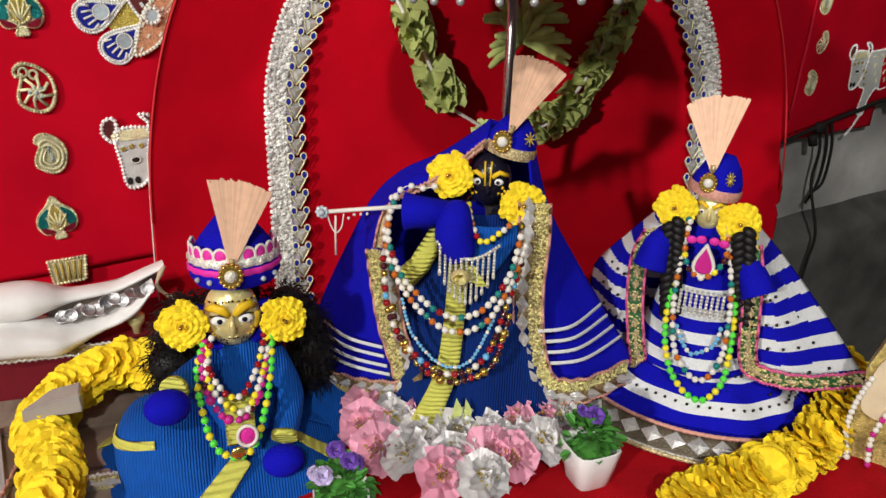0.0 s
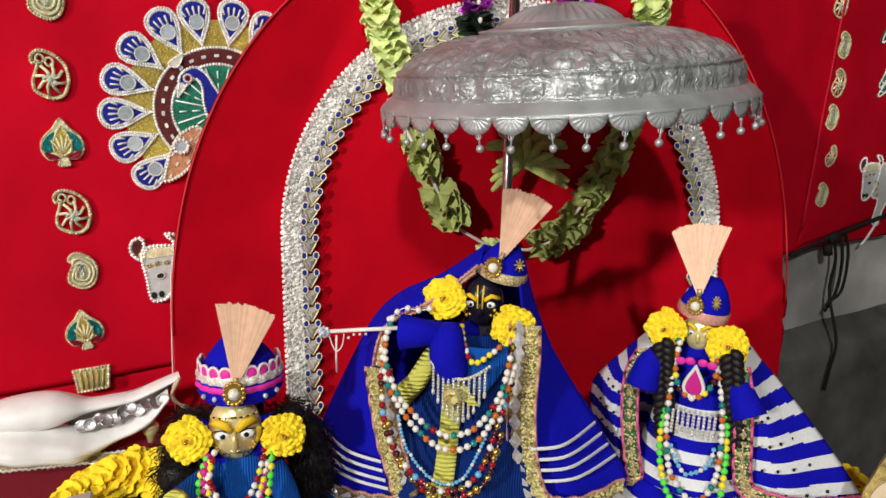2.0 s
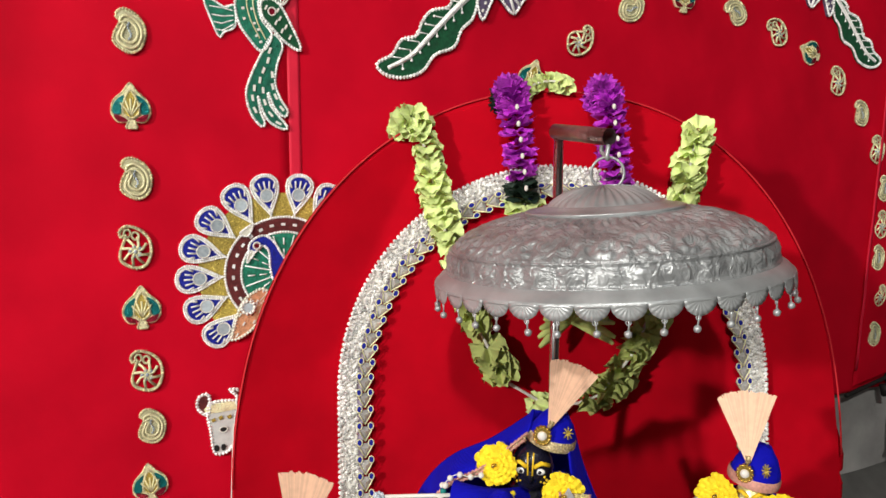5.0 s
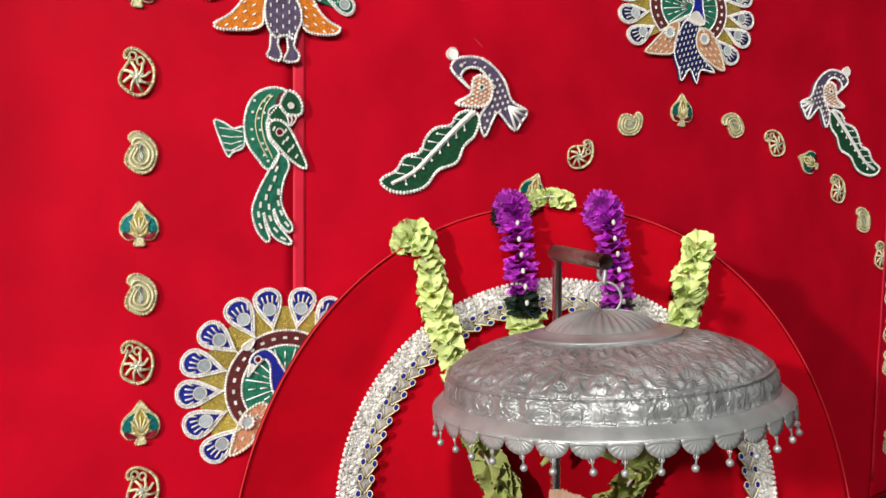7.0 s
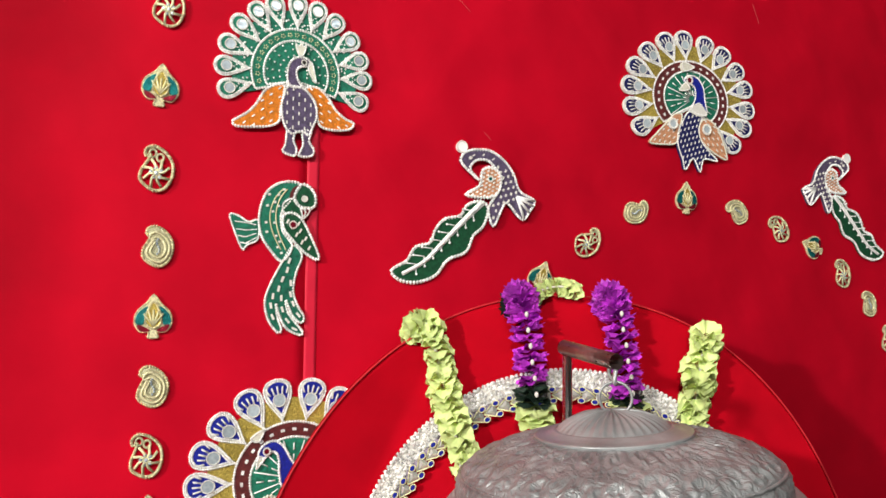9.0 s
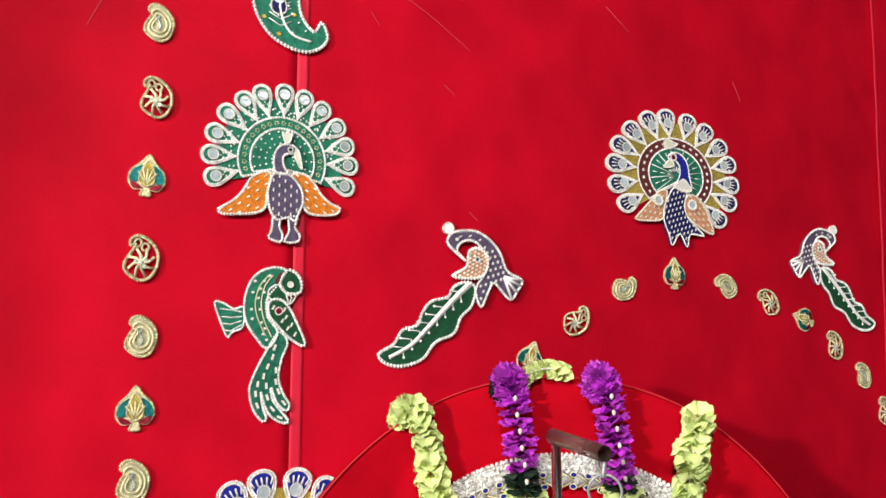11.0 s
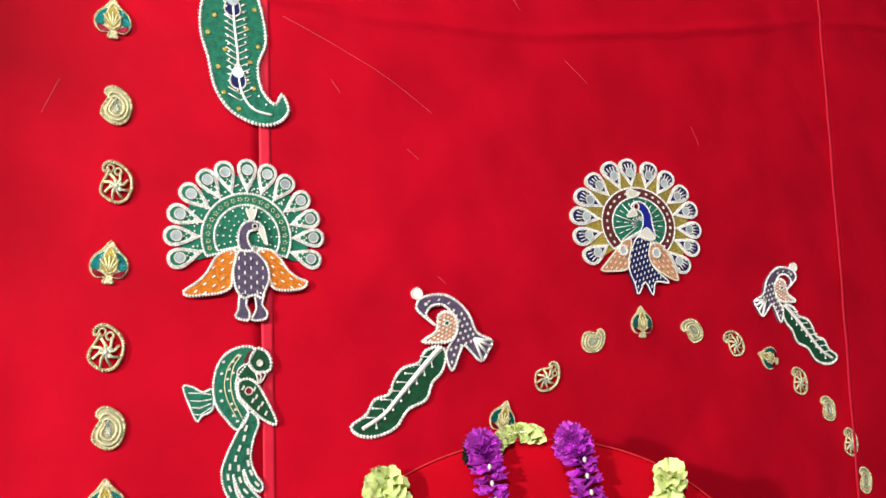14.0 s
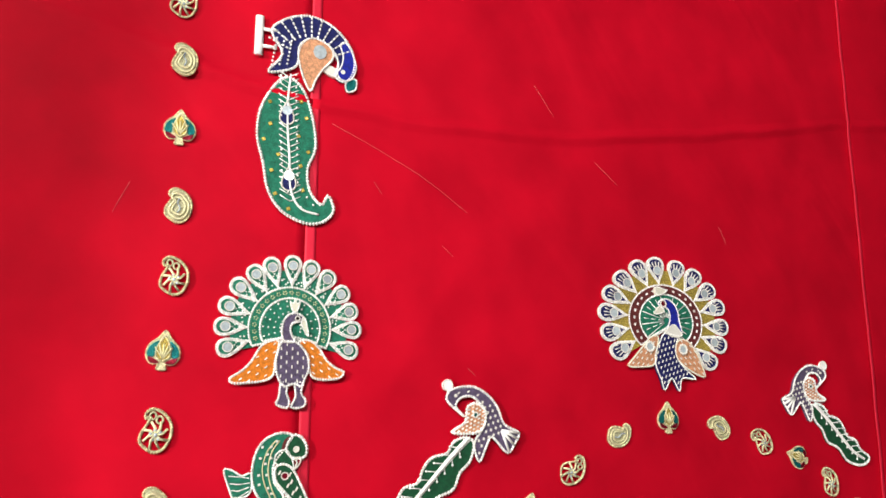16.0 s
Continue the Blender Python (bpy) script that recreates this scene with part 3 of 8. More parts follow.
M_creamthread = material("cream_thread", (0.84, 0.81, 0.66), 0.45, 0.05, vary=0.3, scale=380, bump=0.6, fine=700)
GREEN_BIRD = [
    ("wing", M_orange, M_thread, 0.0026, 0.015, 0.7, [(378, 500), (330, 500), (285, 530), (245, 600), (200, 650), (140, 692), (160, 715), (240, 710), (310, 700), (355, 670), (362, 600)]),
    ("wing", M_orange, M_thread, 0.0026, 0.015, -0.6, [(480, 500), (540, 490), (590, 530), (630, 590), (680, 630), (725, 650), (700, 682), (620, 692), (560, 680), (540, 640), (525, 560)]),
    ("leg", M_plum, M_thread, 0.0024, 0, 0, [(395, 712), (430, 712), (424, 760), (440, 800), (430, 835), (375, 818), (388, 780)]),
    ("leg", M_plum, M_thread, 0.0024, 0, 0, [(468, 712), (508, 712), (500, 760), (525, 800), (510, 832), (452, 832), (472, 780)]),
    ("body", M_plum, M_thread, 0.0026, 0.013, 1.57, [(395, 500), (460, 500), (500, 530), (530, 580), (535, 640), (515, 690), (500, 730), (470, 715), (440, 720), (415, 730), (385, 700), (368, 650), (365, 590), (378, 535)]),
    ("neck", M_plum, M_thread, 0.0024, 0, 0, [(402, 498), (388, 450), (396, 395), (418, 362), (452, 350), (490, 360), (502, 385), (470, 394), (440, 405), (432, 435), (442, 470), (458, 498)]),
    ("beak", M_creamthread, M_thread, 0.0014, 0, 0, [(495, 370), (512, 388), (528, 468), (505, 440), (488, 402)]),
    ("crest", M_creamthread, M_thread, 0.0014, 0, 0, [(442, 340), (425, 290), (440, 300), (452, 280), (462, 300), (478, 288), (462, 340)]),
]
BLUE_BIRD = [
    ("wing", M_peach, M_creamthread, 0.0020, 0.012, 0.8, [(340, 490), (300, 495), (255, 550), (215, 600), (180, 650), (240, 655), (310, 640), (328, 560)]),
    ("body", M_navy, M_thread, 0.0020, 0.0105, 1.2, [(375, 470), (430, 480), (440, 500), (425, 560), (440, 620), (480, 670), (520, 715), (450, 712), (430, 780), (395, 712), (355, 775), (340, 720), (318, 650), (320, 580), (345, 520)]),
    ("wing", M_peach, M_creamthread, 0.0020, 0.012, -0.8, [(430, 530), (460, 500), (500, 515), (535, 570), (560, 640), (572, 700), (530, 690), (470, 650), (430, 600)]),
    ("neck", M_blueapp, M_thread, 0.0020, 0, 0, [(350, 312), (365, 285), (400, 280), (430, 300), (450, 345), (455, 400), (465, 470), (430, 480), (385, 460), (405, 400), (405, 350), (390, 328)]),
    ("collar", M_white, M_white, 0.0012, 0, 0, [(385, 450), (425, 420), (462, 468), (455, 484), (420, 488), (384, 472)]),
    ("beak", M_creamthread, M_thread, 0.0012, 0, 0, [(352, 322), (328, 366), (376, 352)]),
    ("crest", M_creamthread, M_thread, 0.0012, 0, 0, [(340, 215), (395, 235), (345, 262)]),
]
HALF_BIRD = [
    ("wing", M_peach, M_creamthread, 0.0024, 0.014, 1.0, [(520, 625), (430, 660), (380, 720), (350, 800), (330, 885), (430, 850), (520, 760), (560, 680)]),
    ("body", M_navy, M_thread, 0.0022, 0.0105, 1.2, [(560, 640), (640, 560), (720, 620), (740, 760), (690, 900), (610, 880), (560, 760)]),
    ("neck", M_blueapp, M_thread, 0.0020, 0, 0, [(442, 420), (450, 380), (490, 350), (540, 343), (590, 375), (625, 430), (680, 520), (660, 600), (590, 590), (565, 520), (560, 430), (530, 396), (500, 410), (470, 432)]),
    ("beak", M_creamthread, M_thread, 0.0014, 0, 0, [(445, 418), (428, 482), (455, 455), (475, 432)]),
    ("crest", M_creamthread, M_thread, 0.0014, 0, 0, [(395, 322), (470, 280), (440, 340)]),
]
green = peacock("peacock_patch", "green fan-shaped patch with round mirrors and orange wing shapes", 0.282, 1.272, 0.139, 0.142, 13, -0.30, math.pi + 0.30, M_green, M_green, M_green, False, GREEN_BIRD, 435, 430, 383, 392)
bead_ring(green, (466 - 435) / 383 * 0.139, (430 - 378) / 392 * 0.142, 0.0045, M_dark, -0.0145)
blue_fan = peacock("peacock_patch", "blue fan-shaped patch with mirrors and maroon ring", 1.172, 1.325, 0.190, 0.154, 14, -0.74, math.pi + 0.60, M_navy, M_brown, M_green, True, BLUE_BIRD, 394, 400, 344, 360, 1.1)
for x, z, r, mt in ((372, 307, 0.008, M_garnet), (460, 556, 0.011, M_mirror), (287, 546, 0.011, M_mirror)):
    bead_ring(blue_fan, (x - 394) / 344 * 0.190, (400 - z) / 360 * 0.154, r, mt)
half_fan = peacock("peacock_patch", "blue fan-shaped patch half hidden by the velvet board", 0.290, 0.568, 0.178, 0.172, 14, -0.76, math.pi + 0.74, M_blueapp, M_brown, M_green, True, HALF_BIRD, 650, 545, 620, 530, 1.2)
for x, z, r, mt in ((487, 392, 0.006, M_garnet), (425, 716, 0.011, M_mirror)):
    bead_ring(half_fan, (x - 650) / 620 * 0.178, (545 - z) / 530 * 0.172, r, mt)


def bird_leaf(name, label, u, v, kx, kz, turn=0.0):
    """A perched bird shape with a long lobed leaf as its tail."""
    o = empty(name, on_wall(u, v, turn), label, "patch")
    q = lambda pts: spline([((x - 430) * kx, (430 - z) * kz) for x, z in pts], 4)
    leaf = piece("leaf_tail", q([(490, 470), (430, 490), (400, 540), (330, 560), (290, 610), (268, 668), (205, 690), (170, 750), (108, 792), (135, 832), (205, 845), (290, 815), (345, 742), (425, 705), (458, 630), (505, 580), (525, 500)]), M_dgreen, o, -0.003, 0.005, M_thread, 0.0034)
    bm = bmesh.new()
    mid = [((x - 430) * kx, -0.0042, (430 - z) * kz) for x, z in ((500, 475), (440, 535), (380, 600), (310, 680), (240, 755), (150, 808))]
    tube(bm, spline(mid, 4, False), lambda t: 0.0062 - 0.0025 * t, sides=8, squash=0.35)
    beaded(bm, [(p[0], p[2]) for p in spline(mid, 4, False)], 0.0022, False, -0.0066)
    for i in range(1, 9):
        t = i / 9
        c = Vector((490 - 320 * t, 0, 480 + 320 * t))
        for s in (-1, 1):
            e = c + (Vector((-44, 0, -4)) if s < 0 else Vector((4, 0, 44)))
            tube(bm, [((c.x - 430) * kx, -0.004, (430 - c.z) * kz), ((e.x - 430) * kx, -0.004, (430 - e.z) * kz)], 0.0013, sides=4)
            ball(bm, ((e.x - 430) * kx, -0.0045, (430 - e.z) * kz), 0.0026, 6)
    part("leaf_vein", bm, M_thread, leaf, "silver thread midrib")
    bd = piece("body", q([(398, 290), (425, 245), (520, 232), (590, 268), (640, 330), (672, 412), (742, 452), (722, 500), (682, 545), (612, 470), (585, 505), (548, 582), (525, 500), (570, 420), (572, 350), (530, 285), (470, 282), (440, 325), (480, 372), (430, 330)]), M_plum, o, -0.005, 0.004, M_thread, 0.003)
    hull = q([(560, 300), (640, 330), (672, 412), (700, 460), (650, 480), (612, 470), (585, 505), (548, 575), (530, 500), (575, 420), (578, 350)])
    stitches("stitching", dashed(hull, 0.0115, 1.2), bd, M_white, (0.0048, 0.0030), -0.0058)
    stitches("stitching", [((x - 430) * kx, (430 - z) * kz, 0.6) for x, z in ((455, 262), (500, 256), (545, 272))], bd, M_white, (0.005, 0.002), -0.0058)
    wg = q([(498, 325), (545, 312), (582, 355), (565, 430), (515, 452), (420, 445), (478, 405), (488, 370)])
    wing = piece("wing", wg, M_peach, o, -0.0065, 0.0, M_thread, 0.0034)
    stitches("stitching", dashed(wg, 0.008, 0.5), wing, M_thread, (0.004, 0.0022), -0.0074)
    for ex, ez in ((745, 455), (735, 480), (715, 510), (690, 540)):
        bm = bmesh.new()
        tube(bm, [((655 - 430) * kx, -0.0062, (430 - 440) * kz), ((ex - 430) * kx, -0.0055, (430 - ez) * kz)], 0.0032, sides=5)
        part("toe", bm, M_thread, o)
    piece("crest", ellipse((405 - 430) * kx, (430 - 226) * kz, 0.011, 0.011, 12), M_thread, o, -0.004, 0.004, M_white, 0.0018)
    piece("eye_bead", ellipse((530 - 430) * kx, (430 - 365) * kz, 0.0055, 0.0055, 10), M_teal, o, -0.0085, 0.0, M_white, 0.002)
    piece("eye_bead", ellipse((440 - 430) * kx, (430 - 275) * kz, 0.0035, 0.0035, 10), M_white, o, -0.0075, 0.0)
    return o


bird_leaf("bird_patch", "plum and green bird-shaped patch with a long leaf tail", 0.618, 1.083, 0.000475, 0.000425, 0)
bird_leaf("bird_patch", "plum and green bird-shaped patch with a long leaf tail", 1.656, 1.149, -0.00045, 0.00040, 2)


def parrot(u, v, k, kz, label):
    o = empty("parrot_patch", on_wall(u, v), label, "patch")
    q = lambda pts: spline([((x - 300) * k, (450 - z) * kz) for x, z in pts], 4)
    tail = piece("tail", q([(400, 420), (455, 470), (425, 560), (410, 660), (435, 740), (472, 800), (455, 832), (405, 790), (372, 710), (385, 780), (465, 880), (440, 895), (375, 860), (340, 800), (318, 730), (330, 810), (350, 865), (330, 882), (280, 820), (258, 720), (285, 630), (330, 540)]), M_green, o, -0.003, 0.005, M_thread, 0.0024)
    stitches("stitching", [((x - 300) * k, (450 - z) * kz, a) for x, z, a in ((385, 500, 1.2), (375, 550, 1.3), (350, 600, 1.2), (330, 650, 1.4), (300, 690, 1.5), (290, 740, 1.7), (300, 800, 2), (345, 700, 1.6), (352, 760, 1.9), (380, 820, 2.3), (420, 865, 2.7), (395, 620, 1.6), (395, 680, 1.8), (410, 730, 2.0), (440, 790, 2.3))], tail, M_white, (0.009, 0.003), -0.0042)
    for zz in (300, 340, 375, 410):
        bm = bmesh.new()
        beaded(bm, [((x - 300) * k, (450 - z) * kz) for x, z in ((95 + (zz - 300) * 0.25, zz), (150, zz + 5), (208, 0.6 * zz + 135))], 0.0013, False, -0.0032)
        part("thread_line", bm, M_thread, o)
    foot = piece("foot", q([(215, 290), (215, 390), (160, 420), (135, 445), (100, 370), (66, 268), (110, 270), (165, 300)]), M_green, o, -0.0025, 0.005, M_thread, 0.002)
    bd = piece("body", q([(370, 75), (290, 105), (240, 170), (218, 270), (232, 370), (285, 450), (345, 505), (400, 420), (345, 340), (340, 240), (400, 160), (440, 90)]), M_green, o, -0.004, 0.004, M_thread, 0.0026)
    bm = bmesh.new()
    for off in (30, 62):
        pts = [((x - 300 + off * a) * k, -0.0048, (450 - z - off * 0.1) * kz) for x, z, a in ((330, 110, 0.6), (275, 170, 0.8), (245, 260, 1), (262, 350, 1), (310, 440, 0.9))]
        tube(bm, spline(pts, 5, False), 0.0013, sides=4)
    part("thread_line", bm, M_goldthread, bd)
    stitches("stitching", [((x - 300) * k, (450 - z) * kz, 0.3) for x, z in ((270, 150), (260, 210), (300, 190), (290, 240), (255, 300), (300, 300), (260, 350), (310, 370), (330, 400), (320, 430), (340, 460), (320, 150), (350, 120), (320, 210))], bd, M_white, (0.004, 0.003), -0.0052)
    piece("cheek", q([(350, 190), (410, 165), (450, 250), (430, 275), (350, 240)]), M_dgreen, o, -0.005, 0.003, M_thread, 0.0018)
    piece("head", q([(440, 90), (490, 100), (522, 150), (515, 205), (450, 215), (405, 165)]), M_dgreen, o, -0.006, 0.003, M_thread, 0.003)
    piece("beak", q([(450, 215), (492, 212), (480, 250), (455, 272), (468, 235)]), M_garnet, o, -0.0065, 0.002, M_white, 0.0018)
    piece("collar", q([(378, 158), (400, 105), (440, 92), (410, 115), (395, 160)]), M_brown, o, -0.0065, 0.002)
    piece("wing", q([(348, 260), (400, 245), (450, 280), (500, 370), (545, 470), (530, 492), (460, 450), (390, 380), (350, 330)]), M_dgreen, o, -0.0072, 0.002, M_thread, 0.0026)
    for x, z, r, mt in ((460, 165, 0.005, M_white), (400, 308, 0.0065, M_garnet)):
        piece("eye_bead", ellipse((x - 300) * k, (450 - z) * kz, r, r, 10), mt, o, -0.0085, 0.0, M_white, 0.0014)
    stitches("stitching", [((x - 300) * k, (450 - z) * kz, 1.1) for x, z in ((440, 340), (470, 380), (490, 430), (450, 400), (420, 360), (370, 290), (430, 300))], o, M_white, (0.007, 0.0024), -0.008)
    return o


parrot(0.249, 0.958, 0.000320, 0.000325, "green felt parrot-shaped patch edged with silver cord")
parrot(2.085, 0.700, -0.000345, 0.000345, "green felt parrot-shaped patch edged with silver cord")


def feather_bird():
    o = empty("feather_bird_patch", on_wall(0.281, 1.704), "navy bird-shaped patch with a long green feather tail", "patch")
    kx, kz = 0.00060, 0.000625
    q = lambda pts: spline([((x - 600) * kx, (430 - z) * kz) for x, z in pts], 4)
    t = piece("feather_tail", q([(560, 300), (615, 335), (650, 425), (665, 530), (640, 605), (650, 680), (690, 722), (712, 688), (732, 735), (700, 775), (640, 787), (560, 755), (512, 690), (492, 600), (470, 520), (475, 430), (510, 350)]), M_green, o, -0.003, 0.005, M_thread, 0.0034)
    bm = bmesh.new()
    tube(bm, spline([((x - 600) * kx, -0.0042, (430 - z) * kz) for x, z in ((572, 290), (565, 380), (568, 480), (578, 580), (585, 680), (620, 740), (680, 755))], 5, False), 0.0026, sides=5)
    for i in range(22):
        z = 300 + i * 20
        x = 568 + (z - 400) * 0.05
        for s in (-1, 1):
            tube(bm, [((x - 600) * kx, -0.004, (430 - z) * kz), ((x + s * 34 - 600) * kx, -0.004, (430 - z + 18) * kz)], 0.0012, sides=4)
    for i in range(40):
        z = 300 + i * 11.5
        x = 568 + (z - 400) * 0.05 + (max(0, z - 680) * 0.9 if z > 680 else 0)
        ball(bm, ((x + (-1) ** i * 26 - 600) * kx, -0.0045, (430 - z + 12) * kz), 0.0024, 5)
    part("feather_quill", bm, M_thread, t, "silver thread quill")
    for z, x in ((425, 563), (645, 578)):
        e = piece("feather_eye", teardrop((x - 600) * kx, (430 - z) * kz, -math.pi / 2, 0.052, 0.036), M_navy, t, -0.0055, 0.0, M_white, 0.002)
        piece("mirror", ellipse((x - 600) * kx, (430 - z) * kz + 0.004, 0.010, 0.010, 14), M_mirror, e, -0.008, 0.0)
    stitches("stitching", [((x - 600) * kx, (430 - z) * kz, 0.5) for x, z in ((505, 395), (610, 380), (630, 435), (490, 525), (605, 500), (640, 550), (540, 570), (520, 625), (615, 600), (535, 700), (580, 745), (625, 680), (510, 470))], t, M_sequin, (0.006, 0.005), -0.004)
    b = piece("body", q([(500, 145), (560, 88), (640, 68), (720, 95), (780, 160), (792, 230), (765, 283), (728, 272), (735, 215), (700, 165), (640, 148), (600, 190), (585, 262), (495, 292), (540, 222)]), M_navy, o, -0.005, 0.004, M_thread, 0.003)
    bm = bmesh.new()
    for r in (92, 108, 124, 140, 156):
        for i in range(11):
            a = 0.42 + i * 0.235
            c, d = math.cos(a), math.sin(a)
            p = [((640 + rr * c - 600) * kx, -0.0062, (430 - (232 - rr * d)) * kz) for rr in (r - 5, r + 5)]
            tube(bm, p, 0.0021, sides=5)
    for i in range(8):
        for k in range(3):
            ball(bm, ((505 + 26 * k + 2 * i - 600) * kx, -0.006, (430 - (268 - 14 * i - 6 * k)) * kz), 0.0026, 5)
    part("tooth_stitching", bm, M_thread, b, kind="stuff")
    piece("head", q([(742, 155), (760, 142), (786, 180), (800, 230), (780, 275), (748, 280), (732, 258), (746, 232), (752, 195)]), M_blueapp, o, -0.0062, 0.001, M_thread, 0.0022)
    piece("wing", q([(595, 190), (640, 148), (700, 165), (716, 205), (680, 255), (655, 300), (638, 338), (605, 270)]), M_peach, o, -0.0065, 0.001, M_thread, 0.0026)
    piece("mirror", ellipse((668 - 600) * kx, (430 - 195) * kz, 0.014, 0.016, 12), M_mirror, o, -0.0085, 0.0)
    bm = bmesh.new()
    for dz in (145, 205):
        tube(bm, [((520 - 600) * kx, -0.003, (430 - dz) * kz), ((475 - 600) * kx, -0.003, (430 - dz) * kz)], 0.004)
    tube(bm, [((460 - 600) * kx, -0.003, (430 - z) * kz) for z in (100, 135, 170, 205, 240)], 0.009, squash=0.4)
    part("foot", bm, M_thread, o)
    piece("beak", q([(735, 250), (730, 275), (690, 262), (680, 240), (712, 235)]), M_white, o, -0.004, 0.002)
    piece("crest", q([(765, 285), (800, 268), (800, 305), (770, 318)]), M_teal, o, -0.004, 0.004, M_thread, 0.0022)
    piece("eye_bead", ellipse((752 - 600) * kx, (430 - 252) * kz, 0.005, 0.005, 10), M_white, o, -0.0075, 0.0)


feather_bird()


def cow_patch(u, v, k, kz, whole, label):
    o = empty("cow_patch", on_wall(u, v), label, "patch")
    q = lambda pts, n=4: spline([((x - 390) * k, (470 - z) * kz) for x, z in pts], n)
    piece("body", q([(430, 420), (520, 400), (640, 395), (760, 420), (780, 560), (760, 700), (720, 700), (700, 590), (600, 600), (560, 590), (520, 650), (505, 720), (455, 700), (470, 590), (420, 560)] if whole else [(430, 420), (520, 400), (560, 450), (560, 560), (500, 600), (460, 620), (420, 560)]), M_creamfelt, o, -0.0025, 0.005, M_thread, 0.0026)
    hd = piece("head", q([(330, 402), (432, 402), (446, 450), (430, 520), (405, 560), (380, 577), (345, 570), (335, 500)]), M_creamfelt, o, -0.004, 0.004, M_thread, 0.003)
    for pts in ([(335, 405), (330, 365), (300, 370), (292, 405), (315, 432), (330, 430)], [(425, 405), (430, 385), (405, 358), (440, 365), (455, 400), (440, 425)]):
        piece("horn", q(pts), M_brown, o, -0.0045, 0.004, M_thread, 0.003)
    piece("brow_band", q([(325, 405), (435, 400), (440, 425), (330, 430)], 3), M_goldthread, o, -0.0055, 0.0)
    piece("eye_bead", ellipse((378 - 390) * k, (470 - 492) * kz, 14 * abs(k), 10 * kz, 12), M_dark, hd, -0.006, 0.0, M_white, 0.0012)
    for x in (352, 376):
        piece("nostril", ellipse((x - 390) * k, (470 - 555) * kz, 9 * abs(k), 11 * kz, 10), M_dark, hd, -0.006, 0.0)
    stitches("stitching", [((x - 390) * k, (470 - z) * kz, 0.4) for x, z in ((345, 455), (370, 450), (400, 450), (425, 490), (440, 530), (450, 560), (445, 500))], o, M_sequin, (0.006, 0.004), -0.0058)
    if whole:
        bm = bmesh.new()
        tube(bm, spline([((x - 390) * k, -0.004, (470 - z) * kz) for x, z in ((505, 690), (470, 740), (430, 790), (400, 815))], 4, False), 0.0035)
        part("cord_end", bm, M_thread, o)
        stitches("stitching", [((500 + 16 * i - 390) * k, (470 - 430 - 40 * (i % 4)) * kz, i * 0.7) for i in range(16)], o, M_goldthread, (0.012, 0.004), -0.004)


cow_patch(0.183, 0.314, 0.00048, 0.00051, False, "white felt cow-head patch with dark horns behind the board")
cow_patch(2.062, 0.320, 0.00062, 0.00056, True, "white felt cow-shaped patch with gold stitching")


# small gold motifs
def paisley_outline(k=1.0, n=4):
    return spline([(x * k, z * k) for x, z in ((0.0, -0.037), (0.018, -0.030), (0.027, -0.008), (0.024, 0.014), (0.010, 0.030), (-0.008, 0.037), (-0.020, 0.030), (-0.020, 0.019), (-0.012, 0.022), (-0.016, 0.010), (-0.024, -0.008), (-0.022, -0.024))], n)


def paisley():
    o = empty("paisley_patch", on_wall(0, 0), "gold thread paisley motif stitched on red cloth", "patch", "small gold motifs")
    piece("backing", paisley_outline(), M_goldthread, o, -0.002, 0.006, M_goldthread, 0.0026)
    for k in (0.74, 0.5):
        bm = bmesh.new()
        tube(bm, [(x * k + 0.001, -0.0032, z * k - 0.002) for x, z in paisley_outline()], 0.0026, True, 5)
        part("cord", bm, M_goldthread, o)
    bm = bmesh.new()
    for i in range(7):
        ball(bm, (0.001 + 0.003 * math.sin(i), -0.004, -0.014 + 0.0045 * i), 0.0024, 6)
    part("bead_line", bm, M_mirror, o)
    return o


def openwork():
    o = empty("openwork_patch", on_wall(0, 0), "openwork gold paisley motif with clear stones", "patch", "small gold motifs")
    bm = bmesh.new()
    tube(bm, [(x * 1.02, -0.001, z * 1.04) for x, z in paisley_outline()], 0.0026, True, 6)
    beaded(bm, [(x * 1.06, z * 1.08) for x, z in paisley_outline()], 0.0026, True, -0.003)
    part("rim", bm, M_goldthread, o)
    bm = bmesh.new()
    for i in range(8):
        a = i * math.pi / 4 + 0.2
        tube(bm, [(0.001, -0.003, -0.008), (0.001 + 0.012 * math.cos(a), -0.004, -0.008 + 0.013 * math.sin(a)), (0.001 + 0.023 * math.cos(a + 0.3), -0.002, -0.008 + 0.027 * math.sin(a + 0.3))], 0.0027, sides=5)
    for c in ((-0.009, 0.026), (0.004, 0.02)):
        tube(bm, [(x, -0.002, z) for x, z in ellipse(*c, 0.006, 0.007, 10)], 0.0024, True, 5)
    part("filigree", bm, M_goldthread, o, kind="stuff")
    bm = bmesh.new()
    for i in range(5):
        a = i * 1.256 + 0.5
        ball(bm, (0.001 + 0.009 * math.cos(a), -0.004, -0.008 + 0.009 * math.sin(a)), 0.0042, 6, scale=(1, 0.5, 1))
    ball(bm, (0.001, -0.005, -0.008), 0.004, 6, scale=(1, 0.6, 1))
    part("stone_rosette", bm, M_mirror, o)
    return o


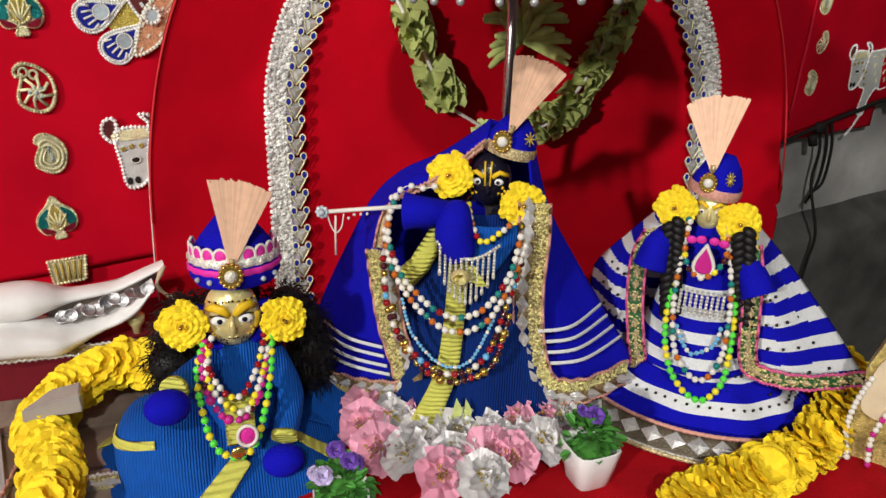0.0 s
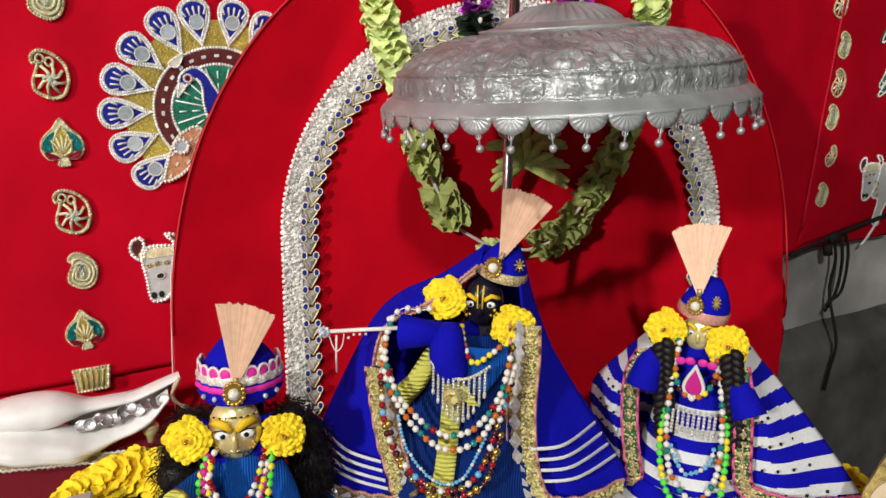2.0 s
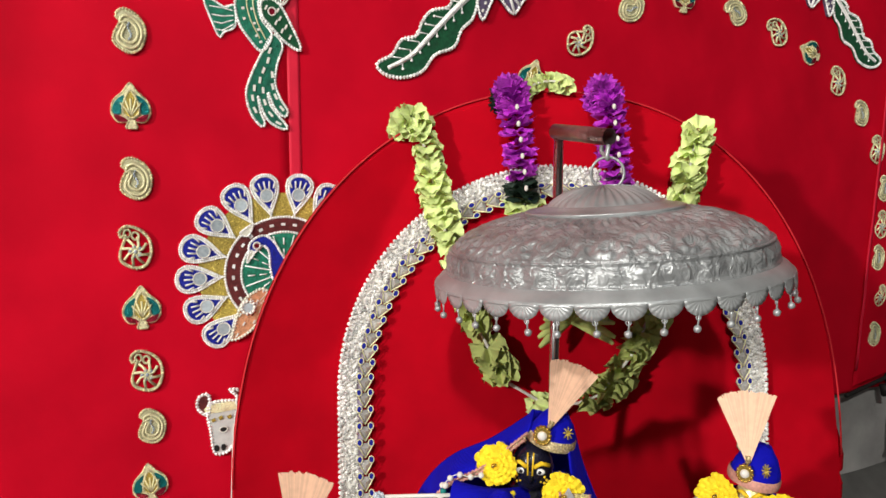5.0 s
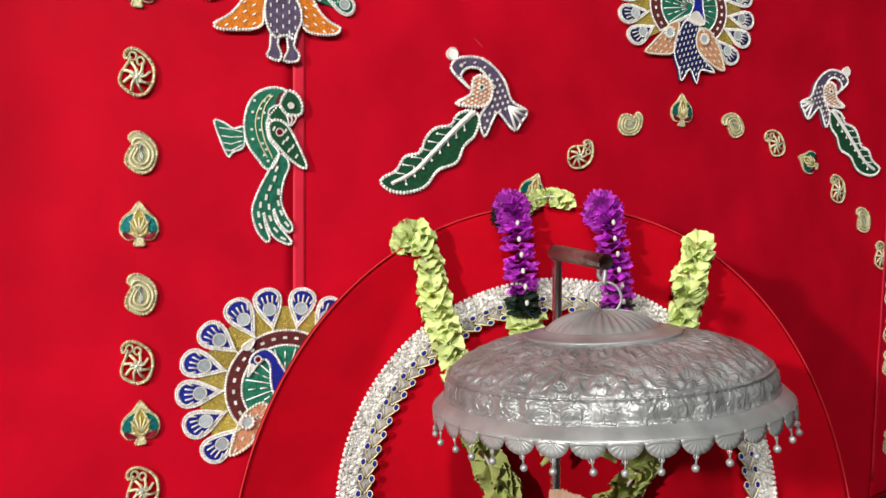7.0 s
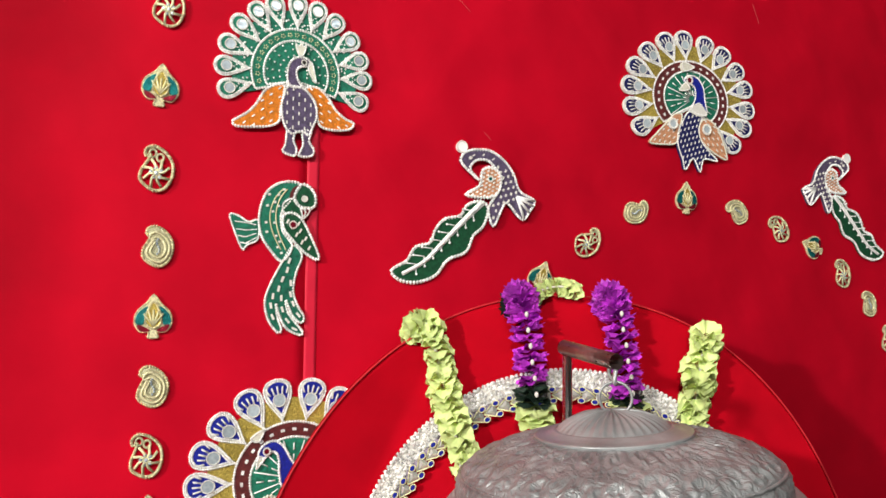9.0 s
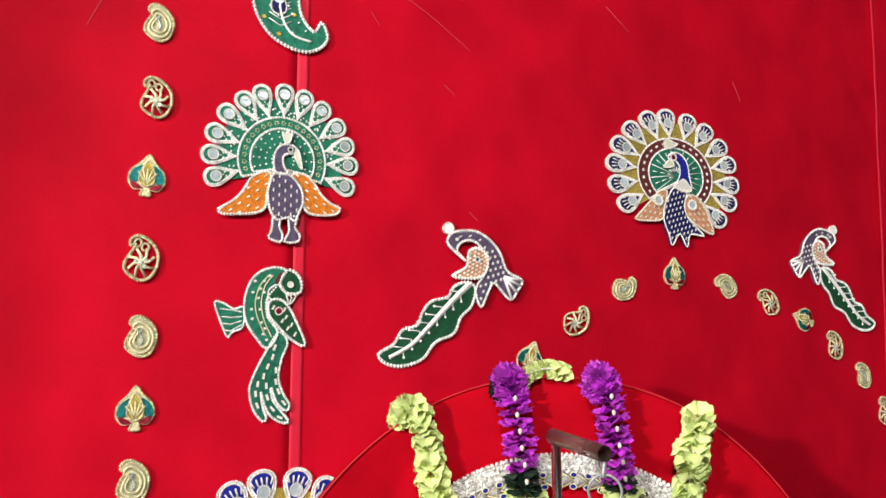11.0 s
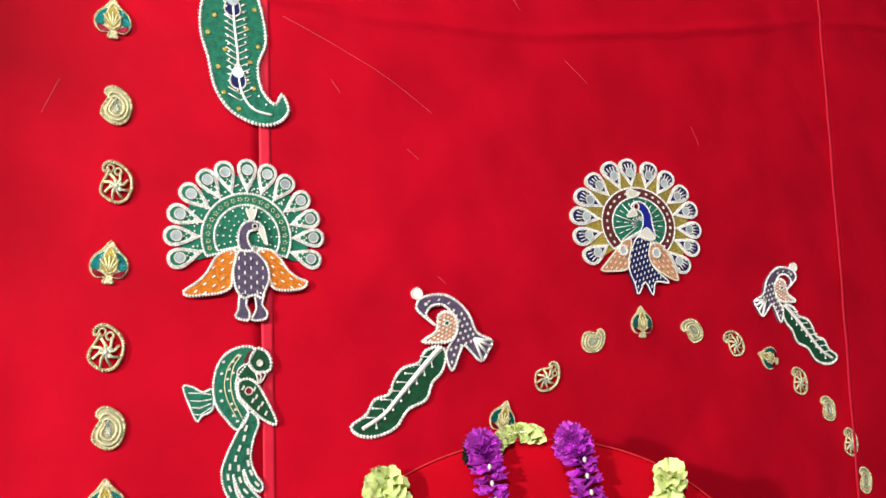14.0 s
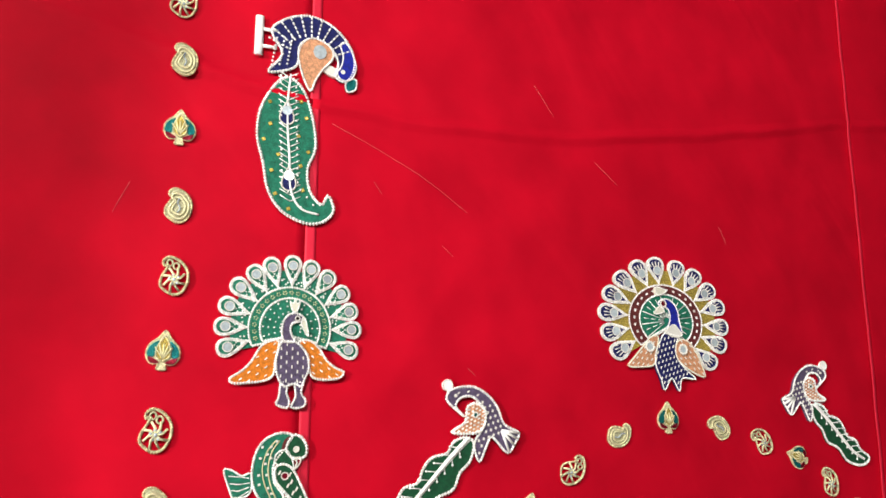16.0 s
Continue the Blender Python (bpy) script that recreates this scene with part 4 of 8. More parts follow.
def leaf_motif():
    o = empty("leaf_patch", on_wall(0, 0), "gold leaf motif with teal and garnet sequins", "patch", "small gold motifs")
    sp = lambda pts, n=4: spline(pts, n)
    piece("backing", sp([(0, 0.041), (0.012, 0.026), (0.028, 0.010), (0.032, -0.010), (0.022, -0.026), (0.006, -0.026), (0.009, -0.037), (-0.009, -0.037), (-0.006, -0.026), (-0.022, -0.026), (-0.032, -0.010), (-0.028, 0.010), (-0.012, 0.026)]), M_goldthread, o, -0.002, 0.006, M_goldthread, 0.002)
    for s in (-1, 1):
        piece("teal_patch", sp([(0.010 * s, 0.020), (0.026 * s, 0.008), (0.030 * s, -0.010), (0.018 * s, -0.013), (0.014 * s, 0.0)]), M_teal, o, -0.0045, 0.0)
        piece("garnet_patch", sp([(0.028 * s, -0.013), (0.022 * s, -0.025), (0.006 * s, -0.025), (0.014 * s, -0.018)]), M_garnet, o, -0.0045, 0.0)
    piece("gold_heart", sp([(0, 0.028), (0.013, 0.004), (0.012, -0.012), (0, -0.02), (-0.012, -0.012), (-0.013, 0.004)]), M_sequin, o, -0.0055, 0.0, M_goldthread, 0.0022)
    bm = bmesh.new()
    for a in (-0.7, -0.35, 0, 0.35, 0.7):
        tube(bm, [(0, -0.006, -0.016), (0.026 * math.sin(a), -0.0065, -0.016 + 0.03 * math.cos(a))], 0.0018, sides=4)
    part("rib_fan", bm, M_goldthread, o)
    return o


KINDS = {"P": paisley(), "R": openwork(), "L": leaf_motif()}
MOTIFS = [  # kind, along the wall, height, turn, size
    ("R", 0.048, 1.912, 0, 1.0), ("P", 0.058, 1.786, 0, 1.0), ("L", 0.059, 1.646, 0, 1.0), ("P", 0.066, 1.493, 4, 1.0), ("R", 0.067, 1.360, 0, 1.0),
    ("L", 0.059, 1.224, 4, 1.0), ("R", 0.056, 1.087, 6, 1.05), ("P", 0.061, 0.960, 4, 1.0), ("L", 0.058, 0.845, 0, 1.0), ("P", 0.059, 0.734, 0, 1.0),
    ("R", 0.052, 0.625, -4, 1.0), ("L", 0.058, 0.525, 0, 1.0), ("R", 0.059, 0.421, -6, 1.0), ("P", 0.063, 0.326, 0, 0.9), ("L", 0.056, 0.227, -4, 0.95),
    ("R", 0.898, 0.994, 60, 1.0), ("P", 1.023, 1.065, 75, 1.0), ("L", 1.159, 1.101, 0, 1.0), ("P", 1.306, 1.079, -50, 1.0), ("R", 1.435, 1.045, -40, 1.0),
    ("L", 1.547, 1.005, -70, 0.95), ("R", 1.648, 0.943, -10, 1.0), ("P", 1.745, 0.868, -15, 1.0), ("R", 1.813, 0.778, 0, 1.0), ("P", 1.853, 0.678, 0, 1.0),
    ("R", 1.855, 0.584, 10, 1.0), ("P", 1.853, 0.497, 0, 1.0), ("R", 1.872, 0.394, 30, 0.8), ("P", 1.860, 0.291, 0, 1.0), ("L", 0.784, 0.917, 20, 1.0),
]
used = set()
for k, u, v, turn, size in MOTIFS:
    m = on_wall(u, v, turn) @ Matrix.Scale(size * 0.88, 4)
    if k in used:
        c = copy_thing(KINDS[k], on_wall(u, v, turn))
        c.scale = (size * 0.88,) * 3
    else:
        KINDS[k].matrix_world = m
        used.add(k)
tile = empty("tile_patch", on_wall(0.059, 0.143), "small square gold thread motif at the hem", "patch", "small gold motifs")
piece("backing", [(-0.026, 0.018), (0.026, 0.018), (0.022, -0.02), (-0.022, -0.02)], M_goldthread, tile, -0.002, 0.006, M_goldthread, 0.0026)
bm = bmesh.new()
for i in range(5):
    tube(bm, [((i - 2) * 0.009, -0.003, 0.014), ((i - 2) * 0.007, -0.004, -0.016)], 0.002, sides=4)
part("rib_row", bm, M_sequin, tile)


# ---- silver umbrella on its bracket ----
UM = Matrix.Translation((0.636, 0.737, 0.620)) @ Matrix.Rotation(radians(-36), 4, "Z") @ Matrix.Rotation(radians(-4.0), 4, "Y")
um = empty("ceremonial_umbrella", UM @ Matrix.Scale(0.968, 4), "embossed tarnished silver umbrella canopy with bells hanging from a bracket", "umbrella")
M_emboss = material("embossed_silver", (0.32, 0.335, 0.34), 0.34, 0.4, vary=0.35, scale=30, blotch=8, bump=0.25, fine=200)
nt = M_emboss.node_tree
co, w, n, bp = (nt.nodes.new(x) for x in ("ShaderNodeTexCoord", "ShaderNodeTexVoronoi", "ShaderNodeTexNoise", "ShaderNodeBump"))
w.feature = "SMOOTH_F1"
w.inputs["Scale"].default_value, w.inputs["Randomness"].default_value = 80, 0.8
n.inputs["Scale"].default_value, n.inputs["Detail"].default_value, n.inputs["Distortion"].default_value = 48, 2, 2.5
ad = nt.nodes.new("ShaderNodeMath")
ad.operation = "MULTIPLY_ADD"
ad.inputs[1].default_value = 2.2
for a in (w, n):
    nt.links.new(co.outputs["Object"], a.inputs["Vector"])
nt.links.new(n.outputs["Fac"], ad.inputs[0])
nt.links.new(w.outputs["Distance"], ad.inputs[2])
nt.links.new(ad.outputs[0], bp.inputs["Height"])
bp.inputs["Strength"].default_value, bp.inputs["Distance"].default_value = 0.8, 0.0022
old = [l for l in nt.links if l.to_socket.name == "Normal" and l.to_node.type == "BSDF_PRINCIPLED"][0]
nt.links.new(old.from_socket, bp.inputs["Normal"])
nt.links.new(bp.outputs[0], nt.nodes["Principled BSDF"].inputs["Normal"])

DOME = spline([(0.110, 0.0815), (0.116, 0.0795), (0.14, 0.0755), (0.165, 0.0695), (0.19, 0.0600), (0.207, 0.0500), (0.2165, 0.0415), (0.2185, 0.0385)], 8, False)


def scroll(a, k, cells, rows):
    """Height of chased scrollwork: a spiral in each cell, every other one turned about."""
    c = a / (2 * math.pi) * cells
    i, r = math.floor(c), math.floor(k * rows)
    p, q = c - i - 0.5, k * rows - r - 0.5
    rho, phi = math.hypot(p, q), math.atan2(q, p)
    turn = 1 if (i + r) % 2 else -1
    leaf = 0.5 * abs(math.sin(3 * phi + 1.3 * i))
    return (math.cos(turn * phi + 15 * rho) * (0.8 - rho) + leaf * min(1, rho * 2)) * min(1, 6 * k, 6 * (1 - k))


bm = bmesh.new()
nd = len(DOME) - 1


def dome_fn(u, v):
    r, z = DOME[round(v * nd)]
    a = 2 * math.pi * u
    h = 0.0030 * scroll(a, min(1, max(0, (v - 0.06) / 0.88)), 26, 2)
    return ((r + 0.35 * h) * math.cos(a), (r + 0.35 * h) * math.sin(a), z + h)


sheet(bm, dome_fn, 600, nd)
part("dome", bm, M_emboss, um, smooth=True)
bm = bmesh.new()
BAND = [(0.2185, 0.0385), (0.2225, 0.0395), (0.2235, 0.0370), (0.2210, 0.0355), (0.2220, 0.0320), (0.2235, 0.0270), (0.2245, 0.0210), (0.2255, 0.0150), (0.2265, 0.0112), (0.2295, 0.0105), (0.2295, 0.0085)]


def band_wave(a, j, r):
    """Upright bell flowers between beaded lines."""
    k = a * 34 / math.pi % 2 - 1
    return (0.0045 * (1 - abs(k)) ** 0.7 * (1.2 if j == 5 else 0.8) - 0.002 * (abs(k) < 0.14)) * (4 <= j <= 7)


lathe(bm, BAND, 476, wobble=band_wave)
part("embossed_band", bm, M_emboss, um, "embossed upright band")
bm = bmesh.new()
lathe(bm, [(0.2295, 0.0085), (0.233, 0.0065), (0.238, 0.003), (0.243, -0.0025), (0.2465, -0.0065), (0.2455, -0.0085), (0.240, -0.0075), (0.222, 0.004), (0.212, 0.028), (0.18, 0.048), (0.1, 0.068), (0.002, 0.07)], 144)
part("rim", bm, M_silver, um, smooth=True)
bm = bmesh.new()
cap = spline([(0.001, 0.1165), (0.012, 0.1162), (0.028, 0.1150), (0.046, 0.1115), (0.062, 0.1050), (0.074, 0.0970), (0.080, 0.0905)], 5, False)


def cap_fn(u, v):
    r, z = cap[round(v * 30)]
    a = 2 * math.pi * u
    return (r * math.cos(a), r * math.sin(a), z - 0.0034 * abs(math.sin(a * 18)) * math.sin(math.pi * min(1, v * 1.02)) ** 0.6)


sheet(bm, cap_fn, 240, 30)
lathe(bm, [(0.080, 0.0915), (0.083, 0.0918), (0.086, 0.0905), (0.090, 0.0885), (0.098, 0.0865), (0.105, 0.0855), (0.109, 0.0855), (0.112, 0.0840), (0.110, 0.0815)], 144, wobble=lambda a, j, r: 0.0006 * math.sin(a * 60) * (j in (3, 4)))
part("fluted_cap", bm, M_silver, um, "fluted crown")
bm = bmesh.new()
sheet(bm, lambda u, v: (0.0205 * v * math.cos(-math.pi * u), -0.0012 + 0.0004 * v * math.cos(18 * math.pi * u), -0.001 + 0.019 * v * math.sin(-math.pi * u)), 54, 3, 0.001)
first = part("scallop", bm, M_silver, um)
bm = bmesh.new()
tube(bm, [(0, 0, -0.018), (0.0005, 0, -0.025), (0, 0, -0.032)], 0.0012, sides=5)
tube(bm, [(0.003 * math.cos(a), 0, -0.022 + 0.003 * math.sin(a)) for a in np.linspace(0, 6.28, 9)[:-1]], 0.0008, True, 4)
ball(bm, (0, 0, -0.035), 0.0046, 10)
bell = part("bell", bm, M_silver, first, "tiny round silver bell")
SC = 38
for i in range(SC):
    a = 2 * math.pi * i / SC
    m = Matrix.Translation((0.2445 * math.cos(a), 0.2445 * math.sin(a), -0.004)) @ Matrix.Rotation(a + math.pi / 2, 4, "Z") @ Matrix.Rotation(radians(random.uniform(-7, 5)), 4, "X")
    if i == 0:
        first.matrix_local = m
    else:
        s = new("scallop", first.data)
        s.parent = um
        s.matrix_local = m
        b = new("bell", bell.data)
        b.parent = s
        b.matrix_local = Matrix.Rotation(random.uniform(-0.15, 0.15), 4, "Y")

br = empty("bracket", pose(0, 0, 0), "bent steel pipe bracket that carries the umbrella", "bracket")
bm = bmesh.new()
C0, C1 = Vector((0.638, 0.864, 0.806)), Vector((0.634, 0.736, 0.797))
tube(bm, [(C0.x, C0.y, -0.0), (C0.x, C0.y, 0.4), (C0.x, C0.y, 0.800)], 0.0075, sides=16)
part("post", bm, M_chrome, br, "bright steel post", smooth=True)
bm = bmesh.new()
ax = (C1 - C0).normalized()
tube(bm, [C0 - ax * 0.01, C0 + (C1 - C0) * 0.5, C1], 0.0115, sides=18)
bm.faces.ensure_lookup_table()
ends = [f for f in bm.faces if len(f.verts) > 4 and (f.calc_center_median() - C1).length < 0.01]
bmesh.ops.inset_individual(bm, faces=ends, thickness=0.002)
ends2 = [f for f in bm.faces if len(f.verts) > 4 and (f.calc_center_median() - C1).length < 0.01]
bmesh.ops.translate(bm, vec=-ax * 0.04, verts=[v for f in ends2 for v in f.verts])
part("arm", bm, M_steel, br, "open-ended pipe arm")
bm = bmesh.new()
R0 = Vector((0.634, 0.738, 0.752))
fx = Vector((math.cos(radians(-36)), math.sin(radians(-36)), 0))
tube(bm, [R0 - Vector((0, 0, 0.004)) + fx * 0.022 * math.cos(a) + Vector((0, 0, 0.022 * math.sin(a))) for a in np.linspace(0, 6.283, 29)[:-1]], 0.0021, True, 6)
part("ring", bm, M_silver, br, "silver hanging ring")
bm = bmesh.new()
tube(bm, spline([C1 + Vector((0.003, 0.02, -0.011)), C1 + Vector((0.003, 0.02, -0.02)), R0 + Vector((0.003, 0.004, 0.016)), R0 + Vector((-0.004, -0.003, 0.018)), R0 + Vector((0, 0, 0.034))], 5, False), 0.0034)
part("hook", bm, M_silver, br)


# ---- garlands on the board ----
def crinkled(bm, c, axis, r, seed, points=11, ruffle=0.006, mat=0, pointed=0.0):
    """One ruffled paper or petal disc threaded on a string."""
    rnd = random.Random(seed)
    q = Vector(axis).to_track_quat("Z", "Y").to_matrix().to_4x4()
    m = Matrix.Translation(c) @ q @ Matrix.Rotation(rnd.uniform(-0.28, 0.28), 4, "X") @ Matrix.Rotation(rnd.uniform(-0.28, 0.28), 4, "Y")
    n = points * 2
    ph = rnd.uniform(0, 6)
    rows = []
    for k, f in ((0, 0.18), (1, 0.55), (1, 0.82), (2, 1.0)):
        row = []
        for i in range(n):
            a = 2 * math.pi * i / n
            rr = r * f * (1 + (0.03 + pointed) * (1 if i % 2 else -1) * (k == 2) + 0.10 * math.sin(3 * a + ph))
            z = ruffle * f * (math.sin(5 * a + ph) + 0.5 * math.sin(9 * a + 2 * ph) + rnd.uniform(-0.12, 0.12)) + 0.25 * r * f * f * (0.5 if seed % 2 else -0.5)
            row.append(bm.verts.new(m @ Vector((rr * math.cos(a), rr * math.sin(a), z))))
        rows.append(row)
    for A, B in zip(rows, rows[1:]):
        for i in range(n):
            f = bm.faces.new((A[i], A[(i + 1) % n], B[(i + 1) % n], B[i]))
            f.material_index = mat
    return bm


def disc_string(parent, name, path, count, r, mats, seed, ruffle=0.006, pointed=0.0, points=16, taper=None, string=True):
    pts = spline(path, 10, False)
    for i in range(count):
        s = (i + 0.5) / count * (len(pts) - 1.001)
        k = int(s)
        c = Vector(pts[k]).lerp(Vector(pts[k + 1]), s - k)
        d = (Vector(pts[k + 1]) - Vector(pts[k])).normalized()
        if not pointed:  # loose discs hang tipped, like shingles
            d += Vector((0, 0.75 if d.z < 0 else -0.75, 0))
        bm = bmesh.new()
        rr = r * (taper(i / count) if taper else 1) * (0.9 + 0.2 * random.Random(seed + i).random())
        crinkled(bm, c, d, rr, seed * 31 + i, points, ruffle, 0, pointed)
        part(name, bm, mats(i / count) if callable(mats) else mats, parent, smooth=pointed == 0)
    if string:
        bm = bmesh.new()
        tube(bm, pts, 0.0022)
        part("string", bm, M_white, parent)


GA = empty("leaf_garland", BA, "pale green dried petal garland hung over the velvet board", "garland", "garlands on the board")
def up(x, y, z):
    """Spreads a point with the lean of the board."""
    return (x + 0.055 * (x + 0.24) * max(0, (z - 0.4) / 0.45), y, z)


for path, count, r, mt, seed, ruf in (
        ([(-0.288, -0.022, 0.812), (-0.276, -0.042, 0.830), (-0.260, -0.046, 0.832), (-0.248, -0.048, 0.80), (-0.240, -0.048, 0.762), (-0.237, -0.047, 0.740)], 18, 0.0255, M_leafy, 3, 0.006),
        ([(-0.236, -0.047, 0.728), (-0.226, -0.047, 0.69), (-0.216, -0.047, 0.652)], 9, 0.030, M_leafy, 4, 0.007),
        ([(-0.209, -0.047, 0.636), (-0.200, -0.047, 0.605)], 5, 0.028, M_leafy, 6, 0.008),
        ([(-0.205, -0.046, 0.583), (-0.192, -0.046, 0.555)], 3, 0.020, M_leafy, 7, 0.009),
        ([(-0.176, -0.045, 0.518), (-0.164, -0.045, 0.490), (-0.156, -0.045, 0.462)], 7, 0.029, M_leafdark, 5, 0.011),
        ([(-0.142, -0.045, 0.430), (-0.128, -0.045, 0.405), (-0.112, -0.045, 0.380)], 8, 0.032, M_leafdark, 9, 0.011),
        ([(0.03, -0.05, 0.328), (0.085, -0.05, 0.352), (0.112, -0.045, 0.385)], 9, 0.030, M_leafdark, 13, 0.010),
        ([(0.122, -0.045, 0.402), (0.150, -0.045, 0.450)], 6, 0.030, M_leafdark, 14, 0.011),
        ([(0.160, -0.045, 0.468), (0.185, -0.045, 0.525), (0.20, -0.045, 0.58)], 9, 0.028, M_leafdark, 15, 0.010),
        ([(-0.06, -0.05, 0.326), (-0.03, -0.05, 0.322)], 3, 0.02, M_leafy, 17, 0.008),
        ([(0.236, -0.03, 0.795), (0.230, -0.046, 0.812), (0.226, -0.05, 0.79), (0.222, -0.046, 0.765)], 9, 0.027, M_leafy, 21, 0.008),
        ([(0.218, -0.046, 0.752), (0.214, -0.045, 0.715)], 7, 0.030, M_leafy, 22, 0.009),
        ([(0.208, -0.045, 0.70), (0.205, -0.045, 0.655)], 7, 0.027, M_leafy, 23, 0.010)):
    disc_string(GA, "petal_disc", [up(*p) for p in path], count, r, mt, seed, ruf, string=False)
for line in ([(-0.288, -0.022, 0.812), (-0.260, -0.046, 0.832), (-0.242, -0.048, 0.765), (-0.216, -0.047, 0.652), (-0.195, -0.045, 0.535), (-0.156, -0.045, 0.462), (-0.108, -0.045, 0.365), (-0.045, -0.05, 0.327), (0.02, -0.05, 0.322), (0.06, -0.05, 0.335), (0.122, -0.045, 0.402), (0.20, -0.045, 0.58)],
             [(0.226, -0.05, 0.80), (0.214, -0.045, 0.715), (0.205, -0.045, 0.655)]):
    bm = bmesh.new()
    tube(bm, [up(*p) for p in line], 0.003)
    part("string", bm, M_white, GA)

tuft = empty("leaf_tuft", BA @ Matrix.Translation((0.010, -0.075, 0.475)), "tuft of pointed olive green leaves behind the figure", "leaves")
for i in range(26):
    rnd = random.Random(i)
    a = math.pi * (i % 13) / 12.0 * 1.25 - 0.39 + rnd.uniform(-0.08, 0.08)
    zlev = 0.03 * (i // 13) + 0.012
    L = rnd.uniform(0.062, 0.08)
    bm = bmesh.new()
    d = Vector((math.cos(a), -0.45, math.sin(a) * 0.75 + 0.0)).normalized()
    if i >= 13:
        d = Vector((math.cos(a) * 1.0, -0.3, 0.25 + 0.3 * abs(math.sin(a)))).normalized()
    tube(bm, [Vector((0, 0.02, zlev - 0.02)) + d * (L * t) + Vector((0, 0, -0.018 * t * t)) for t in (0, 0.25, 0.5, 0.75, 1.0)], lambda t: 0.0024 + 0.0068 * math.sin(math.pi * min(1, t * 0.95)), sides=5, squash=0.5)
    part("leaf", bm, M_leafdark, tuft)

GP = empty("purple_garland", BA, "shiny purple and yellow paper garland over the board's top", "garland", "garlands on the board")
for x, top in ((-0.086, 0.889), (0.086, 0.891)):
    path = [(x - 0.012, -0.01, top - 0.028), (x - 0.006, -0.035, top - 0.006), (x, -0.05, top - 0.035), (x + 0.008, -0.05, top - 0.12), (x + 0.014, -0.048, top - 0.205)]
    disc_string(GP, "foil_disc", path, 40, 0.029, (lambda t: M_blackgreen if t < 0.14 or t > 0.86 else M_purple) if x < 0 else (lambda t: M_blackgreen if t > 0.93 else M_purple), 40 + int(x * 100), 0.005, 0.07, 17, string=False)
    disc_string(GP, "yellow_disc", [(x + 0.015, -0.048, top - 0.208), (x + 0.017, -0.048, top - 0.232)], 5, 0.034, M_leafy, 61 + int(x * 10), 0.004)
    bm = bmesh.new()
    for i in range(6):
        ball(bm, (x - 0.002 + 0.003 * i, -0.086 + 0.004 * (i % 2), top - 0.045 - 0.028 * i), 0.0042, 8, scale=(0.9, 0.9, 1.3))
    part("bead_line", bm, M_white, GP, kind="stuff")
disc_string(GP, "yellow_disc", [(-0.066, -0.03, 0.878), (-0.045, -0.03, 0.896), (-0.01, -0.03, 0.902), (0.018, -0.03, 0.892)], 11, 0.018, M_leafy, 77, 0.004)


# ---- dressed figures ----
M_royal = wave_bump(material("royal_blue_wool", (0.004, 0.004, 0.42), 0.85, vary=0.18, scale=60, bump=0.5, fine=500, sheen=0.2, spec=0.15), 160, 0.25, "Z")
M_knit = wave_bump(material("blue_ribbed_knit", (0.003, 0.085, 0.42), 0.8, vary=0.15, scale=60, bump=0.3, spec=0.2), 95, 0.6, "X", 1.5)
# darker copy of the blue knit: the centre gown's shade put into its colour
M_knit_shaded = wave_bump(material("shaded_blue_ribbed_knit", (0.002, 0.022, 0.16), 0.85, vary=0.15, scale=60, bump=0.3, spec=0.15), 95, 0.6, "X", 1.5)
M_lime = wave_bump(material("yellow_green_knit", (0.62, 0.62, 0.12), 0.8, vary=0.15, scale=80, bump=0.3, spec=0.2), 55, 0.9, "Z", 2.0)
M_wool_w = material("white_wool", (0.74, 0.76, 0.78), 0.85, vary=0.1, scale=200, bump=0.6, fine=500)
M_trimgold = material("gold_lace", (0.80, 0.64, 0.36), 0.26, 0.35, alt=(0.13, 0.085, 0.03), vary=0.3, scale=330, bump=1.0, fine=420)
M_trimbase = material("dark_gold_net", (0.34, 0.25, 0.12), 0.4, 0.3, vary=0.6, scale=300, bump=0.8, fine=400, alt=(0.05, 0.035, 0.02))
M_glit = material("gold_foil_bead", (0.88, 0.70, 0.34), 0.2, 0.4, vary=0.4, scale=300, bump=0.3, fine=400, island=0.5)
M_trimsil = material("silver_lace", (0.84, 0.80, 0.68), 0.28, 0.3, vary=0.35, scale=300, bump=1.0, fine=420)
M_candy = material("pink_white_cord", (0.60, 0.30, 0.24), 0.5, 0.1, vary=0.4, scale=260, bump=0.6)
M_pinktrim = material("pink_lace", (0.75, 0.12, 0.30), 0.5, 0.1, vary=0.4, scale=260, bump=0.6)
M_greenband = material("green_brocade", (0.03, 0.14, 0.05), 0.5, 0.2, vary=0.6, scale=300, bump=0.6)
M_brass = material("polished_brass", (1.0, 0.78, 0.36), 0.24, 0.4, vary=0.3, scale=90, bump=0.3, fine=160)
M_blackmetal = material("black_lacquer", (0.01, 0.009, 0.02), 0.25, 0.0, vary=0.3, coat=0.3)
M_yellowpaint = material("yellow_paint", (0.85, 0.55, 0.02), 0.5, vary=0.15)
M_whitepaint = material("white_enamel", (0.85, 0.85, 0.82), 0.3, vary=0.05)
M_marigold = material("yellow_cloth_petals", (1.0, 0.71, 0.03), 0.7, vary=0.12, scale=90, bump=0.2, island=0.10, spec=0.15)
M_orangec = material("orange_petal_heart", (0.98, 0.64, 0.02), 0.7, vary=0.15)
M_plume = material("peach_nylon_fibre", (0.92, 0.58, 0.40), 0.4, vary=0.12, scale=120, bump=0.1, island=0.09, single=0.08)
M_pearl = material("pearl", (0.78, 0.76, 0.70), 0.2, 0.0, vary=0.06, coat=0.4)
